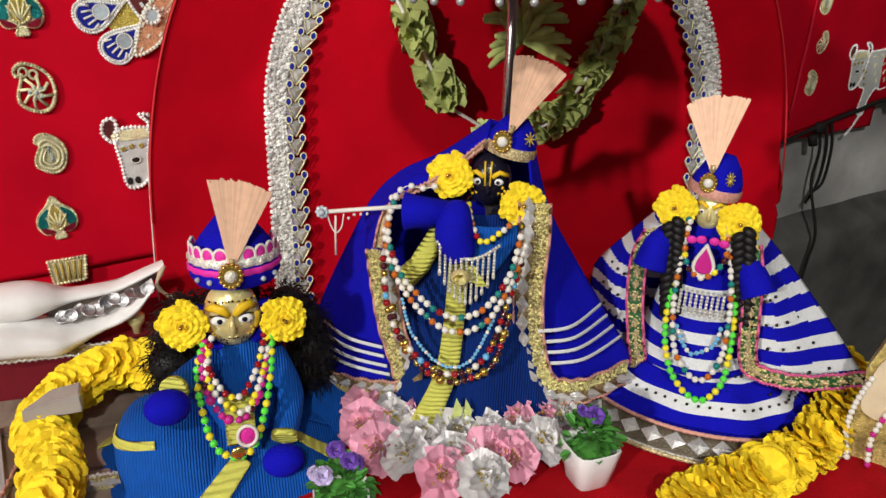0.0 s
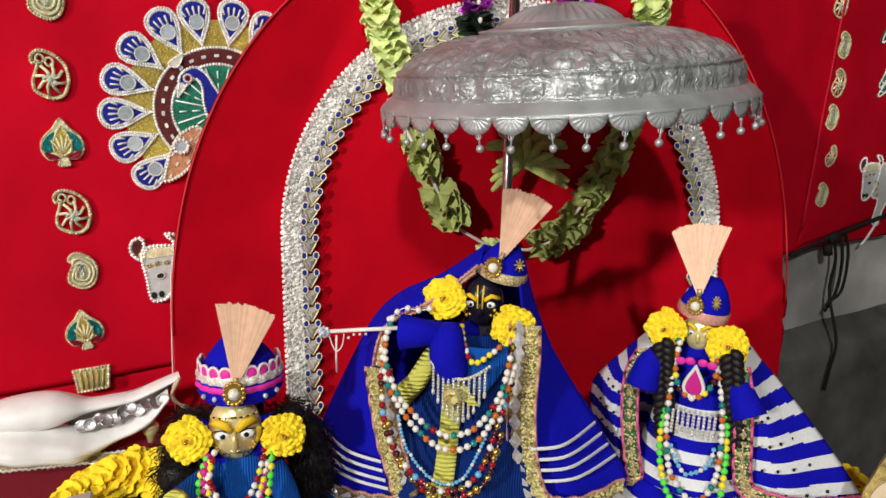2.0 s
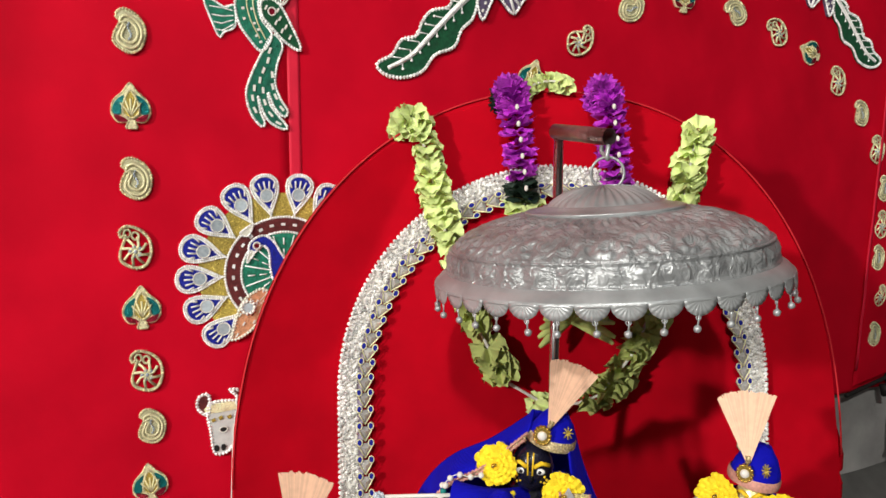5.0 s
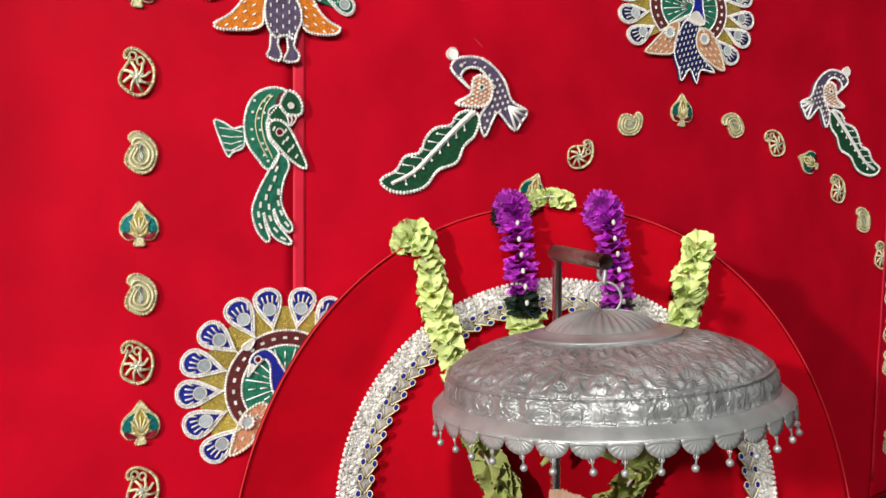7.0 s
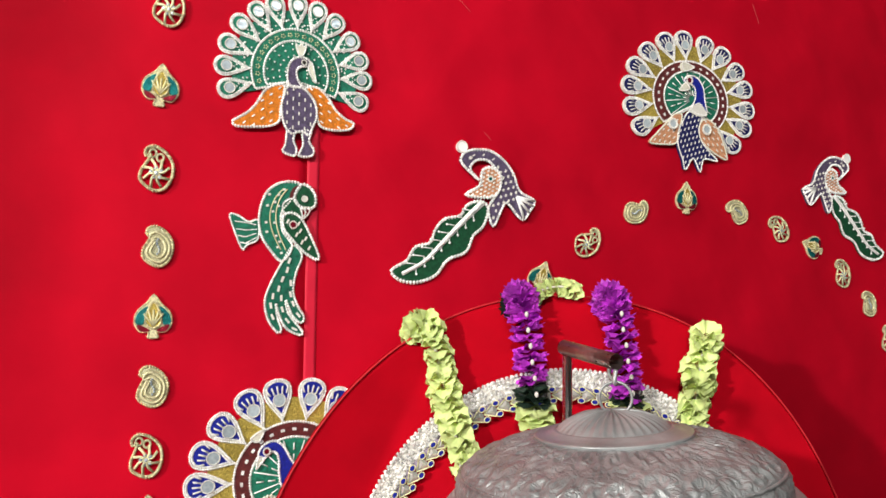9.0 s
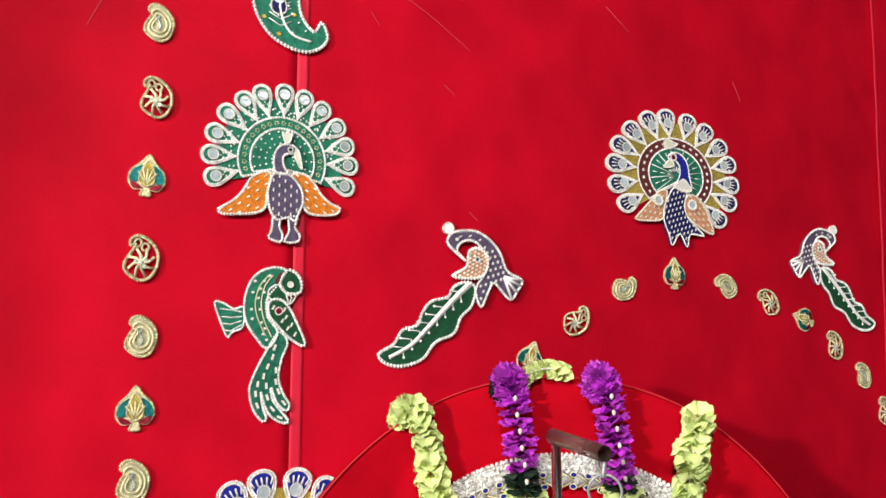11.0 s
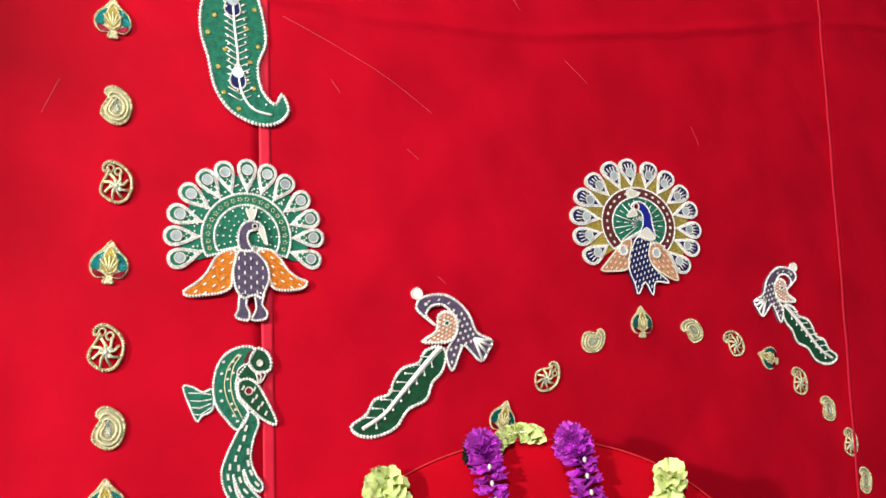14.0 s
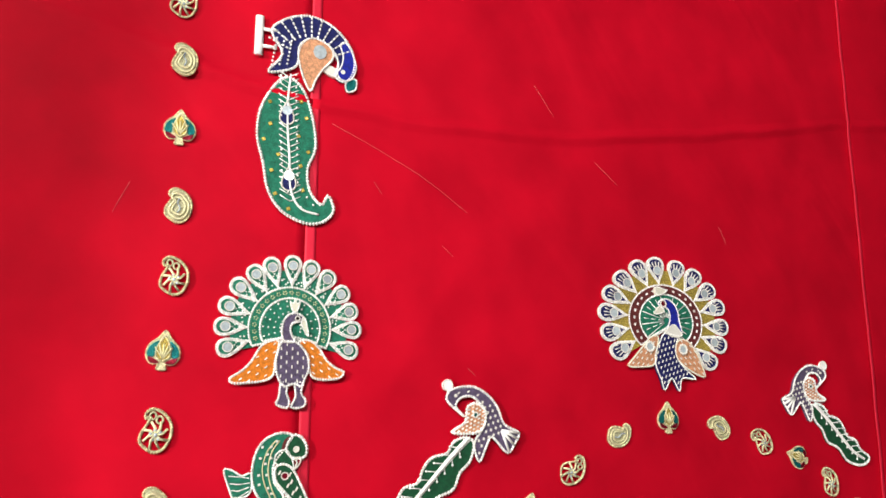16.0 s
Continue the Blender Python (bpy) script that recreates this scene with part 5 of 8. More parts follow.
M_hair = material("black_hair", (0.008, 0.007, 0.007), 0.5, vary=0.3)
M_magenta = material("magenta_lace", (0.72, 0.03, 0.36), 0.5, vary=0.2, scale=150, bump=0.6)
M_bead = {
    "w": M_pearl,
    "r": material("red_bead", (0.30, 0.006, 0.012), 0.2, vary=0.1, coat=0.4),
    "o": material("amber_bead", (0.52, 0.13, 0.015), 0.2, vary=0.1, coat=0.4),
    "g": material("green_bead", (0.10, 0.75, 0.06), 0.25, vary=0.1, coat=0.4),
    "y": material("yellow_bead", (0.85, 0.72, 0.03), 0.25, vary=0.1, coat=0.4),
    "t": material("teal_bead", (0.01, 0.20, 0.18), 0.2, vary=0.1, coat=0.4),
    "m": material("magenta_bead", (0.55, 0.02, 0.25), 0.25, vary=0.1, coat=0.4),
    "k": material("dark_bead", (0.06, 0.01, 0.015), 0.2, vary=0.1, coat=0.4),
    "b": material("sky_blue_bead", (0.15, 0.45, 0.75), 0.2, vary=0.1, coat=0.4),
    "d": material("gold_bead", (0.75, 0.52, 0.12), 0.22, 0.9, vary=0.2),
}
LF = Matrix.Translation((0.217, 0.835, 0)) @ Matrix.Rotation(radians(-14.6), 4, "Z")
CF = Matrix.Translation((0.56, 0.753, 0)) @ Matrix.Rotation(radians(-36.6), 4, "Z")
RF = Matrix.Translation((0.83, 0.637, 0)) @ Matrix.Rotation(radians(-52.5), 4, "Z")

bead_mesh = {}


def necklace(F, label, path, pattern, r, gap=1.04, seed=0):
    """Beads strung one after another along a hanging path."""
    nk = empty("bead_necklace", F, label, "necklace", "bead necklaces")
    pts = [Vector(p) for p in spline([(x / 1000, y / 1000, z / 1000) for x, y, z in path], 24, False)]
    bm = bmesh.new()
    tube(bm, pts[::4] + [pts[-1]], 0.0008, sides=4)
    part("thread", bm, M_white, nk)
    walked, due, i = 0.0, 0.0, 0
    for a, b in zip(pts, pts[1:]):
        L = (b - a).length
        while walked + L >= due and L > 0:
            p = a.lerp(b, (due - walked) / L)
            c = pattern[i % len(pattern)]
            rr = r * (1.0 if c.islower() else 1.35)
            key = (c.lower(), round(rr, 5))
            if key not in bead_mesh:
                bm = bmesh.new()
                ball(bm, (0, 0, 0), rr, 10)
                o = part("bead", bm, M_bead[c.lower()], nk)
                bead_mesh[key] = o.data
            else:
                o = new("bead", bead_mesh[key])
                o.parent = nk
            o.matrix_local = Matrix.Translation(p + Vector((0, random.Random(i + seed).uniform(-0.0015, 0.0015), 0)))
            due += rr * 2 * gap
            i += 1
        walked += L
    return nk


def petal_ring(bm, n, r0, r1, lift0, lift1, width, seed, notch=0.15, mat=0):
    rnd = random.Random(seed)
    for k in range(n):
        a = 2 * math.pi * (k + rnd.uniform(-0.25, 0.25)) / n
        w = width * rnd.uniform(0.85, 1.15)
        l = rnd.uniform(0.9, 1.1)
        row = []
        for f, ww in ((0.0, 0.4), (0.55, 0.95), (0.9, 1.0), (1.0, 0.55)):
            r = r0 + (r1 * l - r0) * f
            z = lift0 + (lift1 - lift0) * f * f + rnd.uniform(-0.06, 0.06) * r1
            dw = w * ww * 0.5
            row.append([bm.verts.new((r * math.cos(a) - s * dw * math.sin(a), r * math.sin(a) + s * dw * math.cos(a), z + (0.12 * r1 * (-abs(s)) * f))) for s in (-1, 0, 1)])
        for A, B in zip(row, row[1:]):
            for s in (0, 1):
                bm.faces.new((A[s], A[s + 1], B[s + 1], B[s])).material_index = mat


def marigold_mesh(seed, R=1.0):
    bm = bmesh.new()
    for j, (n, r, z0, z1) in enumerate(((17, 1.0, 0.0, 0.10), (15, 0.84, 0.07, 0.18), (12, 0.64, 0.13, 0.25), (8, 0.40, 0.19, 0.30), (5, 0.2, 0.24, 0.32))):
        petal_ring(bm, n, 0.08 * R, r * R, z0 * R, z1 * R, 2 * math.pi * r * R / n * 1.15, seed * 10 + j, mat=1 if j > 3 else 0)
    return bm


MARI = {}


def marigold(M, label="round yellow cloth marigold pinned beside the face"):
    o = empty("artificial_marigold", M, label, "flower", "ear flowers")
    if "p" not in MARI:
        MARI["p"] = part("petals", marigold_mesh(1, 0.0285), [M_marigold, M_orangec], o).data
        bm = bmesh.new()
        ball(bm, (0, 0, 0.013), 0.003, 8)
        MARI["b"] = part("button", bm, M_bead["d"], o).data
    else:
        for nm, k in (("petals", "p"), ("button", "b")):
            q = new(nm, MARI[k])
            q.parent = o
    return o


def facing(F, x, y, z, tilt=0, side=0, spin=0):
    """A pose in a figure's frame whose z axis points out to the front."""
    return F @ Matrix.Translation((x / 1000, y / 1000, z / 1000)) @ Matrix.Rotation(radians(90 + tilt), 4, "X") @ Matrix.Rotation(radians(side), 4, "Y") @ Matrix.Rotation(radians(spin), 4, "Z")


def plume(F, base, left, right, label, seed):
    """A fan of nylon fibres from a point to an arc."""
    o = empty("fan_plume", F, label, "plume", "fan plumes")
    b, l, r = [Vector((p[0] / 1000, p[1] / 1000, p[2] / 1000)) for p in (base, left, right)]
    rnd = random.Random(seed)
    bm = bmesh.new()
    n = 70
    for i in range(n):
        t = (i + 0.5) / n
        tip = l.lerp(r, t)
        L = (l - b).length * (1 - t) + (r - b).length * t
        d = (tip - b).normalized()
        tip = b + d * L * rnd.uniform(0.97, 1.015)
        w = (r - l) / n * 1.25
        yo = Vector((0, 0.0004 * (i % 3) + 0.003 * math.sin(6 * t), 0))
        root = b + (r - l) * (t - 0.5) * 0.10
        v = [bm.verts.new(p) for p in (root - w * 0.12, root + w * 0.12, (root.lerp(tip, 0.5)) + w * 0.5 + yo * 0.5, tip + w + yo, tip - w + yo, root.lerp(tip, 0.5) - w * 0.5 + yo * 0.5)]
        bm.faces.new((v[0], v[1], v[2], v[5]))
        bm.faces.new((v[5], v[2], v[3], v[4]))
    part("fibre_fan", bm, M_plume, o, kind="stuff")
    bm = bmesh.new()
    tube(bm, [b - (tip - b).normalized() * 0.004, b, b + ((l + r) / 2 - b) * 0.08], 0.0035)
    part("binding", bm, M_trimgold, o)
    return o


def jewel(F, x, y, z, r, parent_name="jewel_brooch", pearl=True):
    o = empty("jewel_brooch", facing(F, x, y, z), "gold brooch with a large pearl on the hat", "brooch", "hat brooches")
    for i in range(14):
        a = i * 2 * math.pi / 14
        bm = bmesh.new()
        ball(bm, (r * 0.8 * math.cos(a), r * 0.95 * math.sin(a), 0), r * 0.22, 6)
        part("gold_bead", bm, M_bead["d"], o)
    bm = bmesh.new()
    flat2 = [(r * 0.8 * math.cos(a), r * 0.95 * math.sin(a)) for a in np.linspace(0, 6.283, 17)[:-1]]
    f = [bm.verts.new((x0, y0, 0.0015)) for x0, y0 in flat2]
    bm.faces.new(f)
    part("setting", bm, M_bead["d"], o)
    bm = bmesh.new()
    ball(bm, (0, 0, 0.002), r * 0.52, 14, scale=(1, 1, 0.7))
    part("pearl", bm, M_pearl if pearl else M_trimsil, o)
    return o


def ribbon(name, F, path, width, mat, label, edge=None, diamonds=None, dmat=None, group="", lift=0.004, dsize=0.0135, row=0.5):
    """A lace ribbon along a path of points with the width's direction at each: x, y, z, wx, wz."""
    o = empty(name, F, label, "trim", group)
    pts = spline([(a / 1000, b / 1000, c / 1000, d, e) for a, b, c, d, e in path], 8, False)
    n = len(pts) - 1
    bm = bmesh.new()

    def fn(u, v):
        k = min(n - 1, int(u * n))
        p = pts[k] + (pts[k + 1] - pts[k]) * (u * n - k)
        w = Vector((p[3], 0, p[4])).normalized() * width * (v - 0.5)
        return (p[0] + w.x, p[1] - lift - min(0.002, 0.06 * width) * math.sin(u * 90), p[2] + w.z)

    sheet(bm, fn, n * 2, 4, 0.002)
    part("lace", bm, mat, o)
    if diamonds:
        bm = bmesh.new()
        rnd = random.Random(diamonds)
        for k in range(n * (10 if dmat else 30)):
            p = fn(rnd.random(), rnd.uniform(0.04, 0.96) if row == 0.5 else (rnd.uniform(0.52, 0.99) if row < 0.5 else rnd.uniform(0.01, 0.48)))
            speck(bm, (p[0], p[1] - 0.0018, p[2]), rnd.uniform(0.0014, 0.0026))
        part("glitter", bm, M_glit, o, kind="stuff")
    if edge:
        for v in (0.0, 1.0):
            bm = bmesh.new()
            tube(bm, [Vector(fn(i / (3.0 * n), v)) + Vector((0, -0.002, 0.0012 * (-1) ** i)) for i in range(3 * n + 1)], 0.0021, sides=5)
            part("edge_cord", bm, edge, o)
    if diamonds:
        me = None
        for i in range(diamonds):
            u = (i + 0.5) / diamonds
            a, b = Vector(fn(max(0, u - 0.01), row)), Vector(fn(min(1, u + 0.01), row))
            d = (b - a).normalized()
            if me is None:
                bm = bmesh.new()
                q = [bm.verts.new(p) for p in ((-1.25 * dsize, 0, 0), (0, 0, -0.72 * dsize), (1.25 * dsize, 0, 0), (0, 0, 0.72 * dsize))]
                c = bm.verts.new((0, -0.0022, 0))
                for j in range(4):
                    bm.faces.new((q[j], q[(j + 1) % 4], c))
                t = part("mirror_diamond", bm, dmat or M_facet, o)
                me = t.data
            else:
                t = new("mirror_diamond", me)
                t.parent = o
            t.matrix_local = Matrix.Translation((a + b) / 2 + Vector((0, -0.0035, 0))) @ Matrix.Rotation(-math.atan2(d.z, d.x), 4, "Y") @ Matrix.Rotation(random.Random(i).uniform(-0.25, 0.25), 4, "X")
    return o


def panel(name, F, inner, outer, mat, label, group="", stripes=None, bulge=0.02, nu=26, nv=90, folds=0.004):
    """A hanging cloth panel between two edge curves; stripes(z) chooses the material."""
    A = spline([(x / 1000, y / 1000, z / 1000) for x, y, z in inner], 10, False)
    B = spline([(x / 1000, y / 1000, z / 1000) for x, y, z in outer], 10, False)
    bm = bmesh.new()

    def at(C, v):
        k = v * (len(C) - 1)
        i = min(len(C) - 2, int(k))
        return Vector(C[i]).lerp(Vector(C[i + 1]), k - i)

    def fn(u, v):
        p = at(A, v).lerp(at(B, v), u)
        p.y += -bulge * math.sin(math.pi * u) * (0.4 + 0.6 * v) + folds * math.sin(9 * u + 2 * v) * v
        return p

    sheet(bm, fn, nu, nv, 0.003)
    if stripes:
        for f in bm.faces:
            f.material_index = stripes(f.calc_center_median())
    return part(name, bm, mat, F, smooth=True)


def place(ob, F):
    ob.matrix_world = F
    return ob


def skirt_sheet(bm, cx, cy, rx, ry, h, a0, a1, folds, nu, nv, off=0.0, r0=0.12, power=1.25, thick=0.0, foldamp=0.012, mat=0, matfn=None):
    """A spread skirt on the ground about a point."""

    def fn(u, v):
        a = a0 + (a1 - a0) * u
        r = r0 + (1 - r0) * v
        k = 1 + foldamp / rx * math.sin(folds * a) * v
        z = h * (1 - v) ** power + 0.35 * foldamp * (1 + math.sin(folds * a + 0.6)) * v * (1.15 - v) * 2 + off + 0.003
        return (cx + rx * r * k * math.cos(a), cy + ry * r * k * math.sin(a), z)

    return sheet(bm, fn, nu, nv, thick, mat, matfn)


# ---- standing figure with the flute ----
bm = bmesh.new()
ball(bm, (-0.021, -0.036, 0.353), 0.032, 20, 0, (0.92, 0.9, 1.12))
ball(bm, (-0.021, -0.064, 0.349), 0.006, 8, 0, (0.7, 0.9, 1.8))
rings = []
for z, rx, ry, cx in ((0.004, 0.09, 0.07, -0.03), (0.12, 0.075, 0.055, -0.03), (0.24, 0.06, 0.045, -0.025), (0.315, 0.035, 0.03, -0.02), (0.335, 0.018, 0.018, -0.02)):
    rings.append([bm.verts.new((cx + rx * math.cos(a), -0.01 + ry * math.sin(a), z)) for a in np.linspace(0, 6.283, 21)[:-1]])
for A, B in zip(rings, rings[1:]):
    for k in range(20):
        bm.faces.new((A[k], A[(k + 1) % 20], B[(k + 1) % 20], B[k]))
for s in (-1, 1):  # painted bands on the plain head
    tube(bm, [(-0.021 + s * x, y, z) for x, y, z in ((0.005, -0.064, 0.362), (0.014, -0.063, 0.368), (0.024, -0.056, 0.363))], 0.0032, mat=1)
    ball(bm, (-0.021 + s * 0.013, -0.0615, 0.3555), 0.0062, 10, 2, (1.1, 0.45, 0.7))
    ball(bm, (-0.021 + s * 0.0125, -0.0642, 0.3555), 0.0024, 8, 0, (1, 0.4, 1))
    tube(bm, [(-0.021 + s * x, y, z) for x, y, z in ((0.003, -0.068, 0.352), (0.0035, -0.067, 0.368), (0.004, -0.061, 0.381))], 0.0012, mat=1, sides=5)
    for k in range(5):
        ball(bm, (-0.021 + s * (0.017 + 0.0045 * math.cos(k * 1.256)), -0.058, 0.343 + 0.0045 * math.sin(k * 1.256)), 0.0021, 6, 1)
place(tagged(part("standing_figurine", bm, [M_blackmetal, M_yellowpaint, M_whitepaint], None, smooth=True), "black lacquered standing figurine with yellow painted bands", "figurine"), CF)

bm = bmesh.new()


def dressC(u, v):
    a = 2 * math.pi * u
    z = 0.315 - 0.313 * v
    w = 0.045 + 0.112 * v ** 0.9
    d = 0.050 + 0.060 * v
    k = 1 + 0.05 * v * math.sin(9 * a + 2 * v)
    return (-0.028 - 0.01 * v + w * k * math.cos(a), -0.022 + d * k * math.sin(a), z)


sheet(bm, dressC, 90, 50, 0.002)
dress = empty("knitted_dress", CF, "blue ribbed knit dress with a yellow-green front strip", "dress")
part("gown", bm, M_knit_shaded, dress, smooth=True)
bm = bmesh.new()
strip = spline([(-50, -92, 275), (-53, -106, 192), (-60, -120, 117), (-80, -134, 60), (-95, -142, 14)], 10, False)
sheet(bm, lambda u, v: (strip[round(u * 40)][0] / 1000 + (0.016 + 0.016 * u ** 3) * (v - 0.5) * (2 if False else 1.6), strip[round(u * 40)][1] / 1000 + 0.005 * abs(v - 0.5), strip[round(u * 40)][2] / 1000), 40, 6, 0.003)
part("front_strip", bm, M_lime, dress, "yellow-green knitted strip")
bm = bmesh.new()
tube(bm, [(-0.078, -0.07, 0.29), (-0.10, -0.086, 0.25), (-0.125, -0.08, 0.22)], lambda t: 0.012 + 0.004 * t, squash=0.4)
part("sash", bm, M_lime, dress, "yellow-green sash end")
bm = bmesh.new()
tube(bm, spline([(-0.03, -0.03, 0.305), (-0.06, -0.07, 0.316), (-0.09, -0.092, 0.323), (-0.118, -0.092, 0.322)], 6, False), lambda t: 0.013 + 0.011 * t * t, sides=14)
part("sleeve", bm, M_royal, dress, "royal blue sleeve")
bm = bmesh.new()
tube(bm, spline([(-0.052, -0.085, 0.335), (-0.056, -0.100, 0.318), (-0.056, -0.106, 0.296), (-0.046, -0.106, 0.272)], 6, False), lambda t: 0.007 + 0.017 * math.sin(2.6 * t) ** 0.7, sides=14)
part("sleeve", bm, M_royal, dress, "royal blue sleeve")
bm = bmesh.new()
sheet(bm, lambda u, v: ((-0.055 + 0.075 * u), -0.092 - 0.012 * math.sin(3.14 * u), 0.312 - (0.02 + 0.045 * math.sin(3.14 * u)) * v), 20, 8, 0.003)
part("bib", bm, M_knit, dress, smooth=True)
bm = bmesh.new()
lathe(bm, [(0.004, 0.0), (0.009, 0.006), (0.012, 0.012), (0.008, 0.016)], 14)
cuff = part("cuff_bangle", bm, M_brass, dress, "small gold bangle")
cuff.matrix_local = Matrix.Translation((-0.046, -0.128, 0.262)) @ Matrix.Rotation(radians(100), 4, "X")
bm = bmesh.new()
for s, L in ((-1, 0.02), (1, 0.028), (0, 0.024)):
    v = [bm.verts.new(p) for p in ((-0.032, -0.124, 0.272), (-0.036 + 0.014 * s - 0.006, -0.127, 0.272 - L), (-0.036 + 0.014 * s + 0.008, -0.127, 0.270 - L * 0.9))]
    bm.faces.new(v)
part("tassel", bm, M_lime, dress)
bm = bmesh.new()
for s, dx in ((-1, 0.0), (1, 0.012)):
    v = [bm.verts.new(p) for p in ((-0.045 + dx, -0.131, 0.085), (-0.052 + dx * 1.4, -0.137, 0.055), (-0.040 + dx, -0.138, 0.045), (-0.036 + dx, -0.134, 0.07))]
    bm.faces.new(v)
part("leaf_applique", bm, M_leafdark, dress)

# cape
cape_c = empty("cape", CF, "royal blue wool cape with white lines, open at the front", "cape", "wool capes")
panel("front_panel", cape_c, [(-25, -45, 405), (-85, -58, 352), (-138, -75, 325), (-150, -78, 270), (-144, -72, 221), (-134, -70, 154), (-112, -75, 80), (-108, -78, 52)], [(-22, -12, 422), (-80, -10, 378), (-134, -12, 350), (-172, -12, 312), (-205, -5, 250), (-250, 0, 150), (-274, -4, 75), (-280, -10, 40)], M_royal, "royal blue wool cape with white lines, open at the front", "wool capes", nu=20)
panel("front_panel", cape_c, [(28, -48, 385), (36, -58, 330), (34, -60, 296), (32, -62, 240), (36, -64, 160), (52, -68, 100), (62, -72, 64)], [(32, -15, 400), (52, -5, 330), (68, 0, 290), (92, 5, 248), (150, 8, 155), (188, 4, 98), (192, 0, 70)], M_royal, "royal blue wool cape with white lines, open at the front", "wool capes", nu=20)
panel("back_panel", cape_c, [(-25, 5, 418), (-60, 20, 370), (-130, 20, 330), (-200, 30, 240), (-250, 40, 60)], [(32, 5, 400), (50, 20, 330), (90, 25, 240), (150, 35, 150), (190, 40, 60)], M_royal, "royal blue back of the wool cape", "wool capes", bulge=-0.02, nv=40)
ribbon("cape_trim", CF, [(-28, -52, 402, 0.3, 1), (-85, -64, 356, 0.5, 1), (-138, -80, 328, 1, 0.8), (-153, -84, 270, 1, 0)], 0.010, M_trimgold, "narrow gold braid along the hood's edge", M_candy, group="cape trims")
ribbon("cape_trim", CF, [(-150, -86, 268, 1, 0), (-146, -82, 221, 1, 0), (-136, -80, 154, 1, 0.1), (-118, -84, 95, 1, 0.3), (-122, -86, 66, 0.6, 1), (-165, -76, 52, 0.1, 1), (-220, -54, 46, 0, 1), (-272, -16, 44, 0, 1)], 0.034, M_trimbase, "gold lace with mirror diamonds along the cape", M_candy, 18, group="cape trims", row=0.70, dsize=0.0112)
ribbon("cape_trim", CF, [(38, -68, 335, 1, 0), (40, -72, 290, 1, 0), (38, -74, 220, 1, 0), (44, -76, 150, 1, 0.1), (58, -80, 100, 1, 0.4), (78, -78, 78, 0.5, 1), (126, -68, 74, 0, 1), (186, -16, 76, 0, 1)], 0.038, M_trimbase, "gold lace with mirror diamonds along the cape", M_candy, 20, group="cape trims", row=0.30, dsize=0.0118)
for k, (z, x0, x1) in enumerate(((126, -256, -150), (112, -262, -148), (97, -266, -144), (84, -270, -140))):
    ribbon("cape_line", CF, [(x0, -8, z, 0, 1), ((x0 + x1) / 2, -60, z - 1, 0, 1), (x1, -76, z - 4, 0, 1)], 0.0045, M_wool_w, "white woven line on the blue cape", group="cape lines", lift=0.006)
for k, (z, x0, x1) in enumerate(((166, 54, 142), (150, 56, 152), (134, 58, 162), (118, 62, 174))):
    ribbon("cape_line", CF, [(x0, -74, z - 3, 0, 1), ((x0 + x1) / 2, -64, z + 2, 0, 1), (x1, -2, z + 6, 0, 1)], 0.0045, M_wool_w, "white woven line on the blue cape", group="cape lines", lift=0.008)


def hat(F, x, y, z, r, h, lean, label, band, name="pointed_hat", top=0.35, spin=0):
    o = empty(name, F @ Matrix.Translation((x / 1000, y / 1000, z / 1000)) @ Matrix.Rotation(radians(lean), 4, "Y"), label, "hat", "hats")
    bm = bmesh.new()
    lathe(bm, [(r, 0), (r * 1.04, h * 0.12), (r * 0.95, h * 0.4), (r * 0.72, h * 0.72), (r * top, h * 0.95), (0.001, h)], 40, wobble=lambda a, j, q: 0.001 * math.sin(5 * a + j))
    part("crown", bm, M_royal, o, smooth=True)
    bm = bmesh.new()
    lathe(bm, [(r * 1.05, -0.001), (r * 1.09, 0.003), (r * 1.08, 0.010), (r * 1.03, 0.013)], 60, wobble=lambda a, j, q: 0.001 * math.sin(30 * a))
    part("brim_lace", bm, band, o)
    return o


hat(CF, 2, -28, 386, 0.0315, 0.046, 14, "royal blue felt hat with a gold lace band", M_trimgold, top=0.45)
jewel(CF, -6, -66, 408, 0.0125)
bm = bmesh.new()
for i in range(8):
    a = i * math.pi / 4
    tube(bm, [(0, 0, 0), (0.007 * math.cos(a), 0, 0.009 * math.sin(a))], 0.001, sides=4)
place(tagged(part("hat_motif", bm, M_sequin), "small gold thread sunburst on the hat", "motif"), CF @ Matrix.Translation((0.027, -0.054, 0.409)))
plume(CF, (4, -60, 420), (2, -52, 506), (64, -44, 486), "peach nylon fan plume on the blue hat", 1)
marigold(facing(CF, -67, -66, 363, -12, -8))
marigold(facing(CF, 23, -68, 330, -12, 10, 40))
fl = empty("flute", CF, "thin silver flute with a jewelled end and dangling beads", "flute")
bm = bmesh.new()
tube(bm, [(-0.218, -0.1, 0.318), (-0.17, -0.104, 0.326), (-0.118, -0.108, 0.334)], 0.0028, sides=8)
part("pipe", bm, M_bead["w"], fl, smooth=True)
bm = bmesh.new()
for i in range(8):
    a = i * math.pi / 4
    ball(bm, (-0.219 + 0.006 * math.cos(a), -0.103, 0.319 + 0.006 * math.sin(a)), 0.0028, 6)
ball(bm, (-0.219, -0.106, 0.319), 0.004, 8)
part("jewelled_end", bm, M_mirror, fl)
bm = bmesh.new()
tube(bm, spline([(-0.213, -0.1, 0.314), (-0.209, -0.1, 0.30), (-0.203, -0.1, 0.292), (-0.196, -0.1, 0.30), (-0.193, -0.1, 0.317)], 6, False), 0.0009, sides=5)
